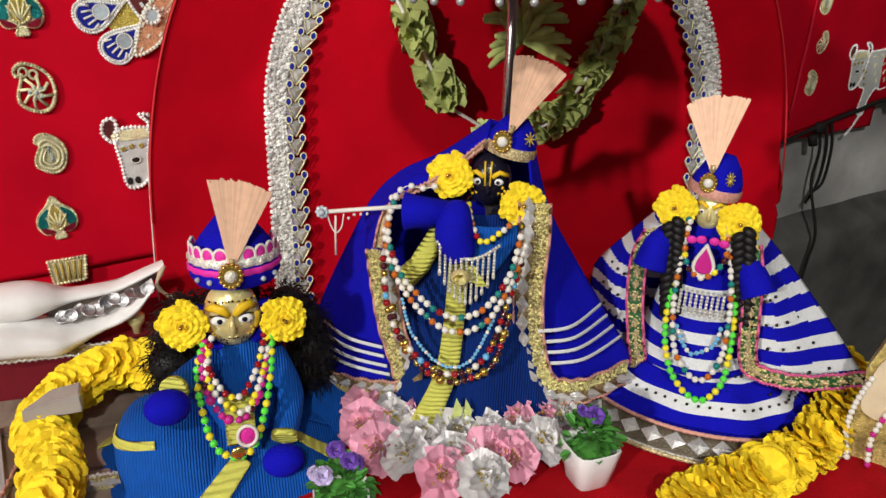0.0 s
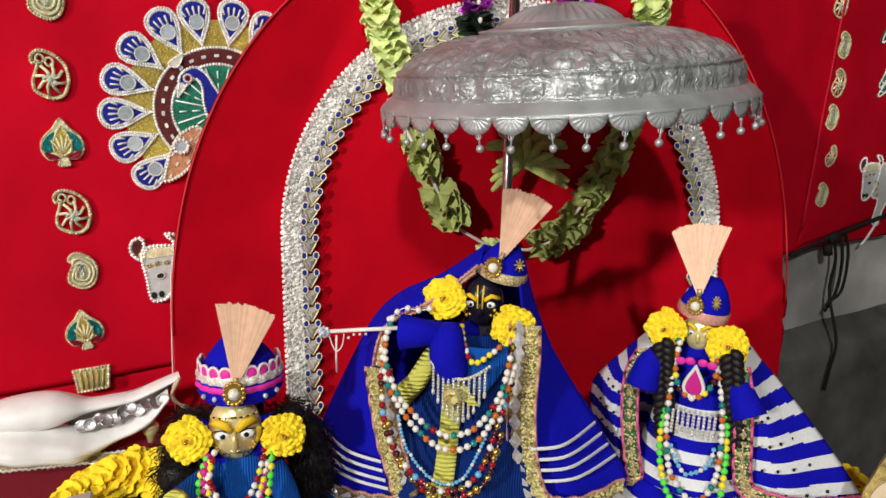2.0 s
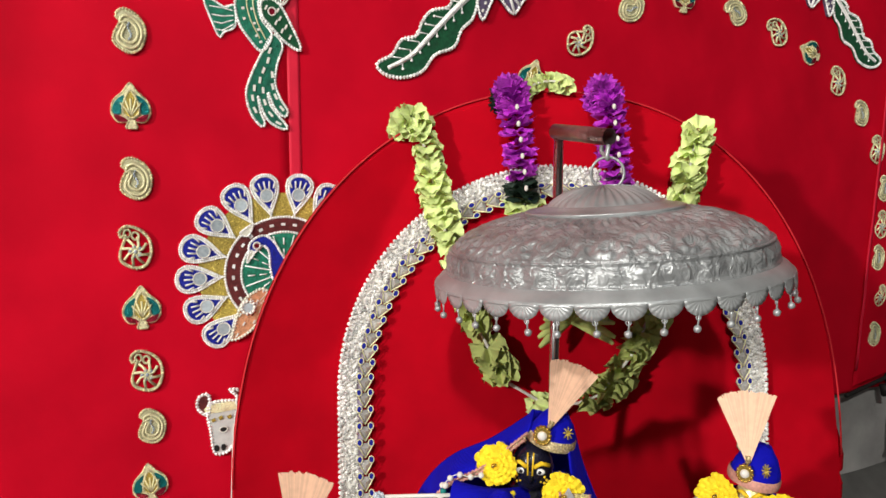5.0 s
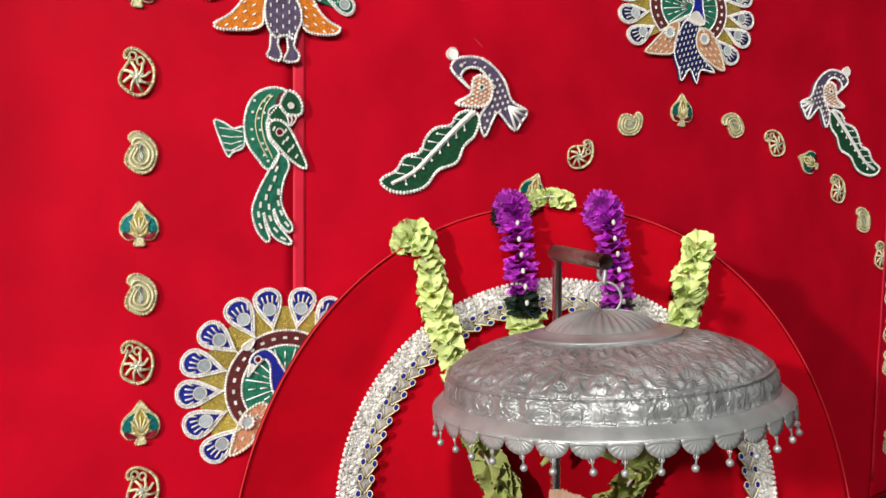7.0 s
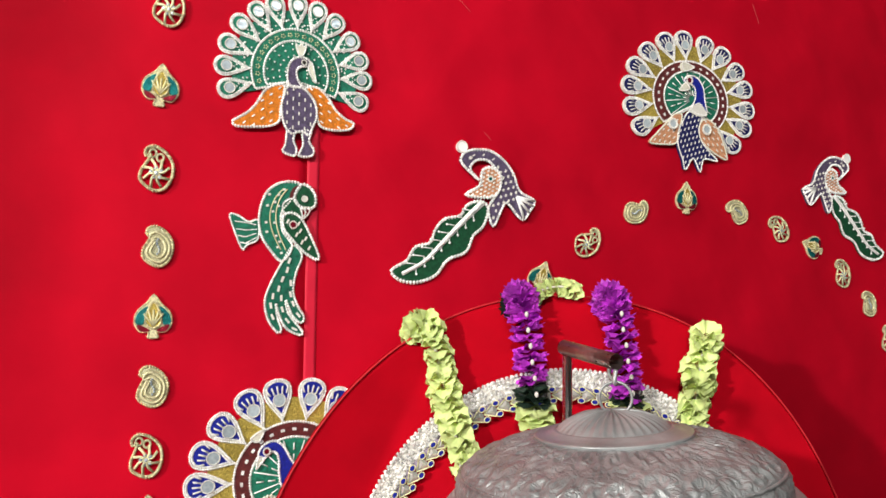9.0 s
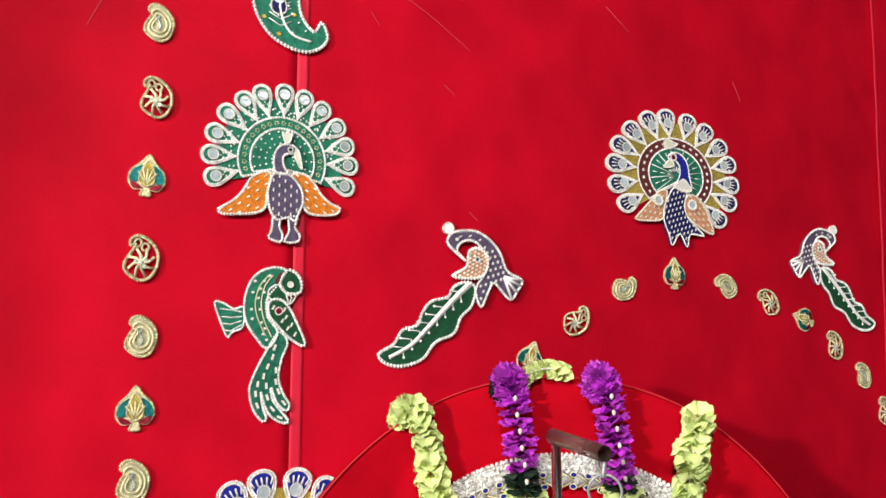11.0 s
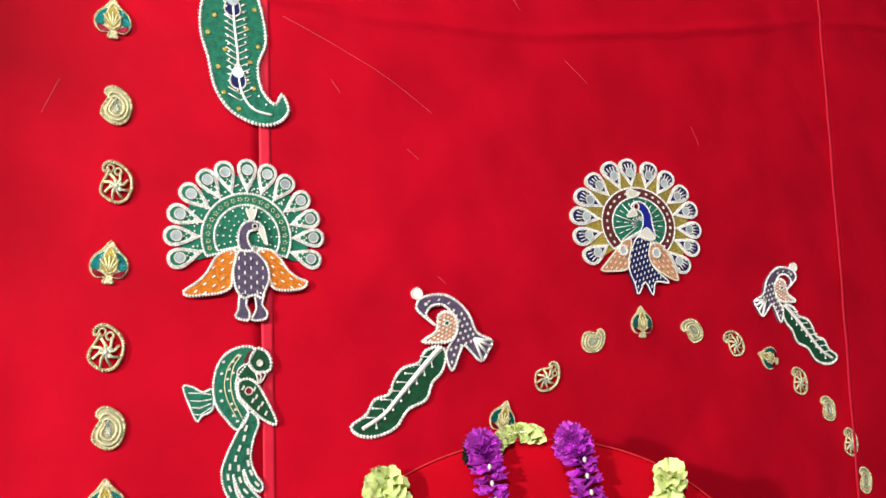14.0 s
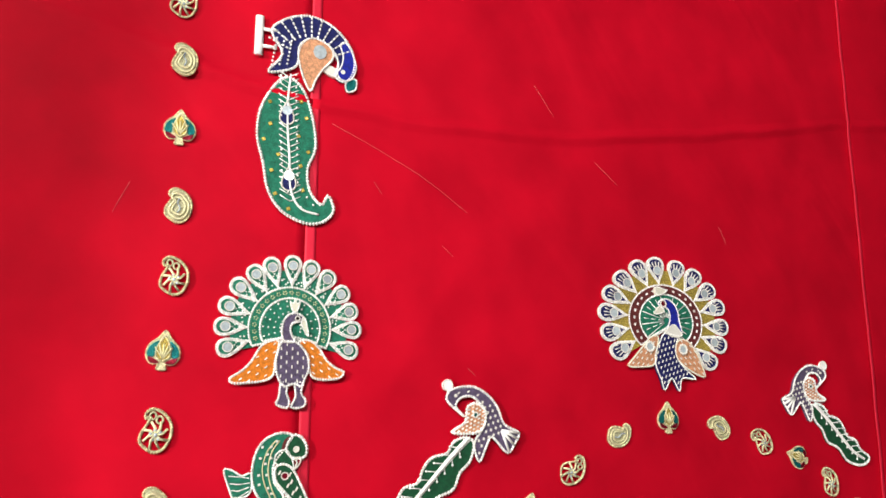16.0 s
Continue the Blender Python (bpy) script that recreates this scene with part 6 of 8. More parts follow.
tube(bm, [(-0.203, -0.1, 0.314), (-0.204, -0.1, 0.29), (-0.204, -0.1, 0.262)], 0.0014, sides=5)
for x, z in ((-0.18, 0.317), (-0.172, 0.318), (-0.164, 0.319), (-0.187, 0.312)):
    ball(bm, (x, -0.1, z), 0.002, 6)
part("dangle", bm, M_bead["w"], fl, "fine silver chain")

necklace(CF, "long pearl and amber bead necklace on the blue dress", [(-128, -104, 345), (-136, -106, 318), (-135, -110, 285), (-112, -122, 240), (-62, -134, 205), (-20, -134, 214), (12, -122, 258), (24, -108, 312)], "wtwwowwtrw", 0.0045, seed=1)
necklace(CF, "second pearl and amber bead necklace", [(-142, -104, 300), (-132, -112, 255), (-100, -126, 212), (-56, -138, 186), (-14, -134, 198), (14, -120, 246), (30, -106, 296)], "wwowwtow", 0.0045, seed=2)
necklace(CF, "long dark red and gold bead necklace", [(-144, -102, 262), (-134, -116, 190), (-96, -132, 142), (-52, -142, 126), (-12, -136, 150), (10, -120, 212), (26, -106, 270)], "rkdwrbrdkw", 0.0046, seed=3)
necklace(CF, "gold flower bead necklace", [(-132, -112, 200), (-112, -126, 148), (-60, -142, 116), (-6, -138, 136), (10, -126, 180), (16, -118, 205)], "Dkdkrd", 0.0044, seed=4)
necklace(CF, "thin sky blue seed bead strand", [(-118, -118, 215), (-104, -126, 172), (-66, -136, 136), (-30, -138, 146), (-4, -128, 200)], "bbwb", 0.0026, seed=5)
necklace(CF, "short yellow and red bead collar", [(-42, -84, 332), (-36, -100, 314), (-24, -116, 298), (-6, -114, 306), (14, -100, 320)], "yywowryy", 0.0040, seed=6)
necklace(CF, "small pearls along the hood", [(-135, -90, 338), (-118, -86, 352), (-98, -84, 350), (-84, -80, 352)], "ww", 0.0042, gap=1.7, seed=7)
fr = empty("fringed_pendant", CF, "silver bead fringe collar on the chest", "necklace")
for i in range(11):
    bm = bmesh.new()
    x = -0.072 + 0.0065 * i
    L = 0.028 + 0.026 * math.sin(math.pi * (i + 0.5) / 11)
    z0 = 0.292 - 0.018 * math.sin(math.pi * (i + 0.5) / 11)
    for k in range(int(L / 0.0042)):
        ball(bm, (x, -0.122 - 0.004 * math.sin(math.pi * i / 10), z0 - k * 0.0042), 0.0021, 6)
    ball(bm, (x, -0.123, z0 - L), 0.0032, 6, scale=(0.8, 0.8, 1.6))
    part("fringe_strand", bm, M_trimsil, fr)
bm = bmesh.new()
for i in range(24):
    t = i / 23
    ball(bm, (-0.076 + 0.074 * t, -0.121 - 0.004 * math.sin(math.pi * t), 0.296 - 0.018 * math.sin(math.pi * t)), 0.0024, 6)
part("collar_chain", bm, M_trimsil, fr)

# ---- seated figure ----
bm = bmesh.new()
ball(bm, (-0.005, -0.040, 0.213), 0.0325, 22, 0, (1.0, 0.82, 1.28))
ball(bm, (-0.006, -0.068, 0.206), 0.006, 8, 0, (0.8, 0.9, 1.9))
rings = []
for z, rx, ry in ((0.004, 0.05, 0.04), (0.09, 0.045, 0.035), (0.155, 0.04, 0.03), (0.18, 0.016, 0.016)):
    rings.append([bm.verts.new((rx * math.cos(a), -0.01 + ry * math.sin(a), z)) for a in np.linspace(0, 6.283, 21)[:-1]])
for A, B in zip(rings, rings[1:]):
    for k in range(20):
        bm.faces.new((A[k], A[(k + 1) % 20], B[(k + 1) % 20], B[k]))
for s in (-1, 1):
    tube(bm, [(-0.005 + s * x, y, z) for x, y, z in ((0.003, -0.0675, 0.223), (0.011, -0.0665, 0.231), (0.020, -0.061, 0.2325), (0.028, -0.053, 0.227))], lambda t: 0.0035 + 0.003 * math.sin(math.pi * t), mat=1, squash=0.6)
    ball(bm, (-0.005 + s * 0.0145, -0.0635, 0.2165), 0.0086, 12, 2, (1.1, 0.42, 0.72))
    ball(bm, (-0.005 + s * 0.0140, -0.0668, 0.2165), 0.0034, 8, 3, (1, 0.4, 1))
    tube(bm, [(-0.005 + s * x, y, z) for x, y, z in ((0.005, -0.0665, 0.2205), (0.0145, -0.0665, 0.2245), (0.0245, -0.0575, 0.2195))], 0.0009, mat=3, sides=5)
    tube(bm, [(-0.005 + s * x, y, z) for x, y, z in ((0.028, -0.051, 0.218), (0.0275, -0.0505, 0.208), (0.024, -0.0525, 0.199))], 0.0052, mat=1)
    for k in range(7):
        ball(bm, (-0.005 + s * (0.018 + 0.0048 * math.cos(k * 0.898)), -0.0585, 0.198 + 0.0048 * math.sin(k * 0.898)), 0.0016, 6, 1)
        ball(bm, (-0.005 + s * (0.012 + 0.0040 * math.cos(k * 0.898)), -0.0600, 0.186 + 0.0036 * math.sin(k * 0.898)), 0.0012, 6, 3)
    for k in range(8):
        ball(bm, (-0.005 + s * (0.002 + 0.0036 * k), -0.0655 + 0.0003 * k * k, 0.2405 - 0.0005 * k), 0.0014, 6, 1 if k % 2 else 3)
tube(bm, [(-0.0055, -0.0665, 0.2225), (-0.0055, -0.0700, 0.213), (-0.0055, -0.0735, 0.2055)], lambda t: 0.0022 + 0.0022 * t, sides=8)
ball(bm, (-0.0055, -0.068, 0.1965), 0.0042, 10, 0, (1.6, 0.6, 0.42))
ball(bm, (-0.0055, -0.0675, 0.1935), 0.0036, 10, 0, (1.3, 0.6, 0.45))
tube(bm, [(-0.0115, -0.0685, 0.1952), (-0.0055, -0.0708, 0.1948), (0.0005, -0.0685, 0.1952)], 0.0006, mat=3, sides=4)
place(tagged(part("seated_figurine", bm, [M_brass, M_yellowpaint, M_whitepaint, M_blackmetal], None, smooth=True), "polished brass seated figurine with yellow painted bands", "figurine"), LF)

dl = empty("knitted_dress", LF, "bright blue knit dress with yellow-green edging spread on the altar", "dress")
bm = bmesh.new()


def bodice(u, v):
    a = 2 * math.pi * u
    z = 0.178 - 0.12 * v
    w, d = 0.028 + 0.024 * v ** 0.6, 0.028 + 0.026 * v ** 0.6
    return (0.0 + w * math.cos(a), -0.018 + d * math.sin(a), z)


sheet(bm, bodice, 60, 24, 0.002)
part("bodice", bm, M_knit, dl, smooth=True)
bm = bmesh.new()
skirt_sheet(bm, -0.03, -0.02, 0.166, 0.140, 0.080, 0, 2 * math.pi, 7, 120, 26, thick=0.002, foldamp=0.008)
part("skirt", bm, M_knit, dl, smooth=True)
bm = bmesh.new()
skirt_sheet(bm, 0.10, 0.05, 0.12, 0.10, 0.05, 0, 2 * math.pi, 5, 70, 14, thick=0.002, foldamp=0.008)
part("skirt_back", bm, M_knit, dl, smooth=True)


def knee(u, v, lo=0.0, hi=1.0, off=0.0):
    """The dress stuffed out over the figure's knee."""
    a, e = 2 * math.pi * u, (lo + (hi - lo) * v) * math.pi / 2
    c, s = math.cos(e) ** 0.7, math.sin(e) ** 0.9
    k = 1 + 0.03 * math.sin(5 * a + 3 * s)
    return (-0.078 + (0.076 + off) * k * c * math.cos(a) - 0.02 * s, -0.050 + (0.078 + off) * k * c * math.sin(a) + 0.02 * s, 0.003 + (0.092 + off) * s)


bm = bmesh.new()
sheet(bm, lambda u, v: knee(u, v, 0.0, 1.0), 70, 26, 0.0015)
part("skirt_knee", bm, M_knit, dl, smooth=True)
bm = bmesh.new()
sheet(bm, lambda u, v: knee(0.48 + 0.24 * u, v, 0.40 + 0.12 * u, 0.50 + 0.10 * u, 0.003), 30, 5, 0.002)
part("edging", bm, M_lime, dl, "yellow-green knitted strip")
for a0, a1, r0 in ((2.72, 2.90, 0.15), (5.75, 5.95, 0.3)):
    bm = bmesh.new()
    skirt_sheet(bm, -0.03, -0.02, 0.167, 0.141, 0.080, a0, a1, 7, 10, 20, off=0.0025, r0=0.12, foldamp=0.008, thick=0.0015)
    part("edging", bm, M_lime, dl, "yellow-green knitted strip")


def lap(x, y):
    """Height of the spread dress over the altar."""
    v = max(0.0, (math.hypot((x + 0.03) / 0.166, (y + 0.02) / 0.140) - 0.12) / 0.88)
    z = 0.080 * max(0.0, 1 - v) ** 1.25 + 0.010
    c = math.hypot((x + 0.082) / 0.076, (y + 0.046) / 0.078)
    return max(z, 0.003 + 0.092 * math.sin(math.acos(min(1, c ** 1.43))) ** 0.9)


for x0, y0, x1, y1, w0, w1 in ((-0.006, -0.098, -0.064, -0.158, 0.020, 0.034),):
    d = Vector((x1 - x0, y1 - y0)).normalized()

    def front_strip(u, v, x0=x0, y0=y0, x1=x1, y1=y1, w0=w0, w1=w1, d=d):
        w = (w0 + (w1 - w0) * u) * (v - 0.5)
        x, y = x0 + (x1 - x0) * u - d.y * w, y0 + (y1 - y0) * u + d.x * w
        return (x, y, lap(x, y) + 0.004)

    bm = bmesh.new()
    sheet(bm, front_strip, 30, 8, 0.002)
    part("edging", bm, M_lime, dl, "yellow-green knitted strip")
for path in ([(-0.03, -0.035, 0.150), (-0.058, -0.07, 0.150), (-0.074, -0.105, 0.158)], [(0.036, -0.03, 0.150), (0.056, -0.055, 0.10), (0.043, -0.10, 0.07)]):
    bm = bmesh.new()
    tube(bm, spline(path, 6, False), lambda t: 0.018 - 0.003 * t, sides=14)
    part("sleeve", bm, M_knit, dl, smooth=True)
    e = Vector(path[-1])
    bm = bmesh.new()
    d = (Vector(path[-1]) - Vector(path[-2])).normalized()
    tube(bm, [e - d * 0.004, e + d * 0.004], 0.0162, sides=14)
    part("cuff", bm, M_lime, dl, "yellow-green cuff")
    bm = bmesh.new()
    ball(bm, e + d * 0.018 + Vector((0, -0.004, -0.012)), 0.0225, 18, 0, (1.12, 0.9, 0.88))
    part("mitten", bm, M_royal, dl, "round royal blue wool mitten")
bm = bmesh.new()
sheet(bm, lambda u, v: (-0.024 + 0.034 * u, -0.084 - 0.02 * v, 0.125 - 0.055 * v), 8, 10, 0.002)
part("apron", bm, M_lime, dl, "yellow-green woven apron")

hl = empty("turban_hat", LF @ Matrix.Translation((0.004, -0.012, 0.260)) @ Matrix.Rotation(radians(-6), 4, "X"), "tall blue turban hat with a pink scalloped band", "hat", "hats")
bm = bmesh.new()
lathe(bm, [(0.047, -0.013), (0.053, -0.002), (0.052, 0.012), (0.049, 0.024), (0.037, 0.042), (0.018, 0.064), (0.001, 0.074)], 40)
part("crown", bm, M_royal, hl, smooth=True)
bm = bmesh.new()
lathe(bm, [(0.0525, 0.004), (0.0545, 0.006), (0.0545, 0.010), (0.0525, 0.012)], 60, wobble=lambda a, j, q: 0.001 * math.sin(40 * a))
part("magenta_band", bm, M_magenta, hl)
bm = bmesh.new()
lathe(bm, [(0.052, 0.014), (0.0535, 0.016), (0.0525, 0.023), (0.050, 0.025)], 80, wobble=lambda a, j, q: 0.0012 * math.sin(60 * a + j))
part("silver_band", bm, M_trimsil, hl)
for i in range(20):
    a = i * 2 * math.pi / 20
    if math.sin(a) > 0.5:
        continue
    bm = bmesh.new()
    ball(bm, (0, 0, 0), 0.0072, 10, 0, (1, 0.3, 1.15))
    s = part("scallop", bm, M_magenta, hl)
    s.matrix_local = Matrix.Translation((0.0495 * math.cos(a), 0.0495 * math.sin(a), 0.028)) @ Matrix.Rotation(a + math.pi / 2, 4, "Z")
    bm = bmesh.new()
    tube(bm, [(0.0078 * math.cos(q), 0, 0.0088 * math.sin(q)) for q in np.linspace(0, 6.283, 13)[:-1]], 0.0018, True, 5)
    part("scallop_edge", bm, M_white, s)
for x, z in ((-0.03, -0.002), (0.03, -0.003), (0.044, -0.001), (-0.043, -0.001)):
    bm = bmesh.new()
    ball(bm, (x, -0.0535 * math.sqrt(1 - (x / 0.056) ** 2), z), 0.0034, 8)
    part("stud", bm, M_mirror, hl)
bm = bmesh.new()
tube(bm, [(0.039 * math.cos(q) - 0.008, -0.036 + 0.016 - 0.004 * math.sin(q), -0.050 + 0.047 * math.sin(q)) for q in np.linspace(math.pi * 0.92, math.pi * 2.08, 26)], 0.0072, sides=8)
part("chin_band", bm, M_royal, hl, "royal blue band under the chin", smooth=True)
jewel(LF, -2, -71, 275, 0.0145, pearl=False)
plume(LF, (0, -66, 286), (-17, -48, 380), (50, -44, 360), "peach nylon fan plume on the turban hat", 2)
marigold(facing(LF, -60, -62, 215, -14, -6, 10))
marigold(facing(LF, 53, -62, 208, -14, 8, 60))


def wig(F, clumps, label, seed, n=2200, L=0.022, name="black_wig"):
    """Frizzy hair: short curved strands over rough clumps."""
    rnd = random.Random(seed)
    bm = bmesh.new()
    for k in range(n):
        cx, cy, cz, r = clumps[k % len(clumps)]
        d = Vector((rnd.gauss(0, 1), rnd.gauss(0, 1), rnd.gauss(0, 1))).normalized()
        p = Vector((cx, cy, cz)) + d * r * rnd.uniform(0.6, 1.0)
        t = d.cross(Vector((rnd.gauss(0, 1), rnd.gauss(0, 1), rnd.gauss(0, 1)))).normalized()
        tube(bm, [p, p + t * L * 0.4 + d * L * 0.2, p + t * L * 0.6 + d * L * 0.45 + Vector((0, 0, -0.004))], 0.0006, sides=3)
    for cx, cy, cz, r in clumps:
        ball(bm, (cx, cy, cz), r * 0.82, 10)
    return place(tagged(part(name, bm, M_hair), label, "hair"), F)


wig(LF, [(-0.058, 0.0, 0.195, 0.03), (-0.075, 0.015, 0.165, 0.032), (-0.085, 0.02, 0.12, 0.035), (0.062, 0.0, 0.195, 0.03), (0.082, 0.015, 0.165, 0.035), (0.088, 0.02, 0.12, 0.038), (0.0, 0.01, 0.215, 0.04), (0.09, 0.03, 0.08, 0.035)], "frizzy black wig around the seated figurine's head", 5)
necklace(LF, "green and yellow bead necklace of the seated figurine", [(-40, -66, 190), (-50, -86, 160), (-46, -104, 115), (-38, -116, 84), (-18, -122, 66), (6, -118, 74), (22, -104, 112), (34, -84, 160), (38, -64, 192)], "ggyggy", 0.0048, seed=8)
necklace(LF, "magenta bead necklace with patterned beads", [(-38, -66, 192), (-44, -86, 164), (-34, -102, 128), (-14, -110, 108), (8, -106, 118), (24, -90, 148), (34, -66, 190)], "mmMmmkmM", 0.0045, seed=9)
necklace(LF, "white and red bead necklace of the seated figurine", [(-30, -66, 196), (-36, -86, 172), (-24, -98, 146), (-8, -102, 134), (8, -98, 148), (22, -82, 172), (30, -64, 196)], "wrywrrw", 0.0042, seed=10)
necklace(LF, "white and yellow bead strand", [(-36, -70, 186), (-38, -92, 156), (-22, -106, 132), (0, -108, 118), (16, -98, 140), (32, -74, 178)], "yyww", 0.0044, seed=11)
bm = bmesh.new()
ball(bm, (0, 0, 0), 0.012, 14, 0, (0.8, 0.4, 1.1))
tube(bm, [(0.011 * math.cos(q), -0.003, 0.014 * math.sin(q)) for q in np.linspace(0, 6.283, 17)[:-1]], 0.0024, True, 5, mat=1)
place(tagged(part("pendant", bm, [M_magenta, M_bead["w"]]), "magenta enamel pendant with a beaded edge", "pendant"), LF @ Matrix.Translation((0.0, -0.119, 0.094)))
bm = bmesh.new()
ball(bm, (0, 0, 0), 0.009, 14, 0, (1, 0.4, 1))
place(tagged(part("medallion", bm, M_bead["d"]), "small round gold medallion", "pendant"), LF @ Matrix.Translation((-0.012, -0.123, 0.072)))

M_hemdark = material("dark_brocade_hem", (0.12, 0.10, 0.07), 0.4, 0.3, vary=0.6, scale=300, bump=0.8, fine=400)

# ---- striped figure ----
bm = bmesh.new()
ball(bm, (0.0, -0.036, 0.302), 0.022, 20, 0, (1.0, 0.9, 1.25))
ball(bm, (0.0, -0.056, 0.299), 0.004, 8, 0, (0.8, 0.9, 1.9))
rings = []
for z, rx, ry in ((0.004, 0.06, 0.05), (0.12, 0.05, 0.04), (0.25, 0.035, 0.028), (0.28, 0.013, 0.013)):
    rings.append([bm.verts.new((rx * math.cos(a), -0.01 + ry * math.sin(a), z)) for a in np.linspace(0, 6.283, 21)[:-1]])
for A, B in zip(rings, rings[1:]):
    for k in range(20):
        bm.faces.new((A[k], A[(k + 1) % 20], B[(k + 1) % 20], B[k]))
for s in (-1, 1):
    tube(bm, [(s * x, y, z) for x, y, z in ((0.003, -0.056, 0.311), (0.011, -0.054, 0.317), (0.018, -0.047, 0.313))], 0.0028, mat=1)
    ball(bm, (s * 0.010, -0.0535, 0.3045), 0.0042, 8, 2, (1.15, 0.4, 0.75))
    ball(bm, (s * 0.010, -0.0552, 0.3045), 0.0018, 8, 3, (1, 0.4, 1))
place(tagged(part("standing_figurine", bm, [M_brass, M_yellowpaint, M_whitepaint, M_blackmetal], None, smooth=True), "small brass standing figurine with yellow painted bands", "figurine"), RF)


def stripe(c, p=0.034, o=0.012):
    return 1 if (c[2] + o) % p < p * 0.46 else 0


dr = empty("striped_dress", RF, "blue wool dress with white stripes and a mirrored hem", "dress")
bm = bmesh.new()


def gown(u, v):
    a = 2 * math.pi * u
    z = 0.285 - 0.205 * v
    w, d = 0.026 + 0.060 * v, 0.024 + 0.052 * v
    return (0.008 + w * math.cos(a), -0.022 + d * math.sin(a), z)


sheet(bm, gown, 60, 130, 0.002)
for f in bm.faces:
    c = f.calc_center_median()
    f.material_index = stripe(c) if c.z < 0.20 else 0
part("gown", bm, [M_royal, M_wool_w], dr, smooth=True)
bm = bmesh.new()
skirt_sheet(bm, 0.022, -0.015, 0.178, 0.142, 0.098, 0, 2 * math.pi, 10, 160, 60, r0=0.3, power=0.9, thick=0.002, foldamp=0.007, matfn=lambda u, v: 1 if (v * 2.9 + 0.45) % 1 < 0.44 and v < 0.93 else 0)
part("skirt", bm, [M_royal, M_wool_w], dr, smooth=True)
bm = bmesh.new()


def hem_fn(u, v):
    a = 2 * math.pi * u
    r = 1.0 + 0.22 * v
    return (0.022 + 0.178 * r * math.cos(a), -0.015 + 0.142 * r * math.sin(a), 0.030 - 0.024 * v + 0.001 * math.sin(40 * a))


sheet(bm, hem_fn, 160, 4, 0.002)
part("hem_band", bm, M_hemdark, dr, "dark hem band behind mirror diamonds")
for rr, mt, nm in ((1.01, M_candy, "hem_cord"), (1.23, M_trimgold, "hem_cord"), (1.20, M_trimsil, "hem_cord")):
    bm = bmesh.new()
    tube(bm, [(0.022 + 0.178 * (rr + 0.006 * (i % 2)) * math.cos(i * 2 * math.pi / 240), -0.015 + 0.142 * (rr + 0.006 * (i % 2)) * math.sin(i * 2 * math.pi / 240), 0.032 if rr < 1.1 else 0.009) for i in range(240)], 0.0032, True, 5)
    part(nm, bm, mt, dr)
dm = None
for i in range(40):
    a = 2 * math.pi * (i + 0.5) / 40
    if math.sin(a) > 0.55:
        continue
    if dm is None:
        bm = bmesh.new()
        q = [bm.verts.new(p) for p in ((-0.0150, 0, 0), (0, -0.0125, 0), (0.0150, 0, 0), (0, 0.0125, 0))]
        c = bm.verts.new((0, 0, 0.002))
        for j in range(4):
            bm.faces.new((q[j], q[(j + 1) % 4], c))
        t = part("mirror_diamond", bm, M_facet, dr)
        dm = t.data
    else:
        t = new("mirror_diamond", dm)
        t.parent = dr
    t.matrix_local = Matrix.Translation((0.022 + 0.178 * 1.105 * math.cos(a), -0.015 + 0.142 * 1.105 * math.sin(a), 0.0225)) @ Matrix.Rotation(a + math.pi / 2, 4, "Z") @ Matrix.Rotation(0.62, 4, "X")
for path in ([(-0.03, -0.045, 0.265), (-0.055, -0.07, 0.262), (-0.064, -0.082, 0.225)], [(0.04, -0.045, 0.262), (0.062, -0.07, 0.24), (0.078, -0.085, 0.212)]):
    bm = bmesh.new()
    tube(bm, spline(path, 6, False), lambda t: 0.012 + 0.011 * t, sides=14)
    part("mitten_sleeve", bm, M_royal, dr, "royal blue wool sleeve", smooth=True)
cape_r = empty("cape", RF, "blue and white striped wool cape with dotted stripes", "cape", "wool capes")
panel("front_panel", cape_r, [(-48, -40, 285), (-75, -58, 255), (-78, -62, 190), (-68, -64, 110), (-62, -66, 62)], [(-62, 0, 290), (-104, 4, 240), (-152, 8, 170), (-140, 8, 90), (-132, 4, 42)], [M_royal, M_wool_w], "blue and white striped wool cape with dotted stripes", "wool capes", stripe, nu=20, nv=140)
panel("front_panel", cape_r, [(40, -44, 288), (62, -60, 268), (70, -64, 210), (78, -66, 140), (86, -70, 84)], [(50, 0, 292), (82, 2, 262), (120, 6, 222), (190, 8, 142), (246, 4, 70)], [M_royal, M_wool_w], "blue and white striped wool cape with dotted stripes", "wool capes", stripe, nu=20, nv=140)
panel("back_panel", cape_r, [(-45, 10, 295), (-80, 20, 250), (-135, 30, 160), (-120, 35, 50)], [(50, 10, 292), (82, 20, 255), (130, 30, 190), (210, 35, 70)], [M_royal, M_wool_w], "blue and white striped back of the cape", "wool capes", stripe, bulge=-0.02, nv=100)
for path in ([(-66, -62, 275, 1, 0.2), (-78, -70, 240, 1, 0), (-78, -72, 180, 1, 0), (-68, -74, 110, 1, 0.1), (-62, -74, 74, 1, 0.6), (-88, -62, 62, 0, 1), (-118, -10, 56, 0, 1)], [(58, -64, 275, 1, 0), (68, -70, 230, 1, 0), (74, -74, 170, 1, 0), (80, -76, 118, 1, 0.1), (96, -72, 96, 0.4, 1), (155, -64, 90, 0, 1), (236, -4, 82, 0, 1)]):
    ribbon("cape_trim", RF, path, 0.022, M_greenband, "green and pink brocade border with gold zigzag", M_pinktrim, 22, M_trimgold, "cape trims", dsize=0.007)
bm = bmesh.new()
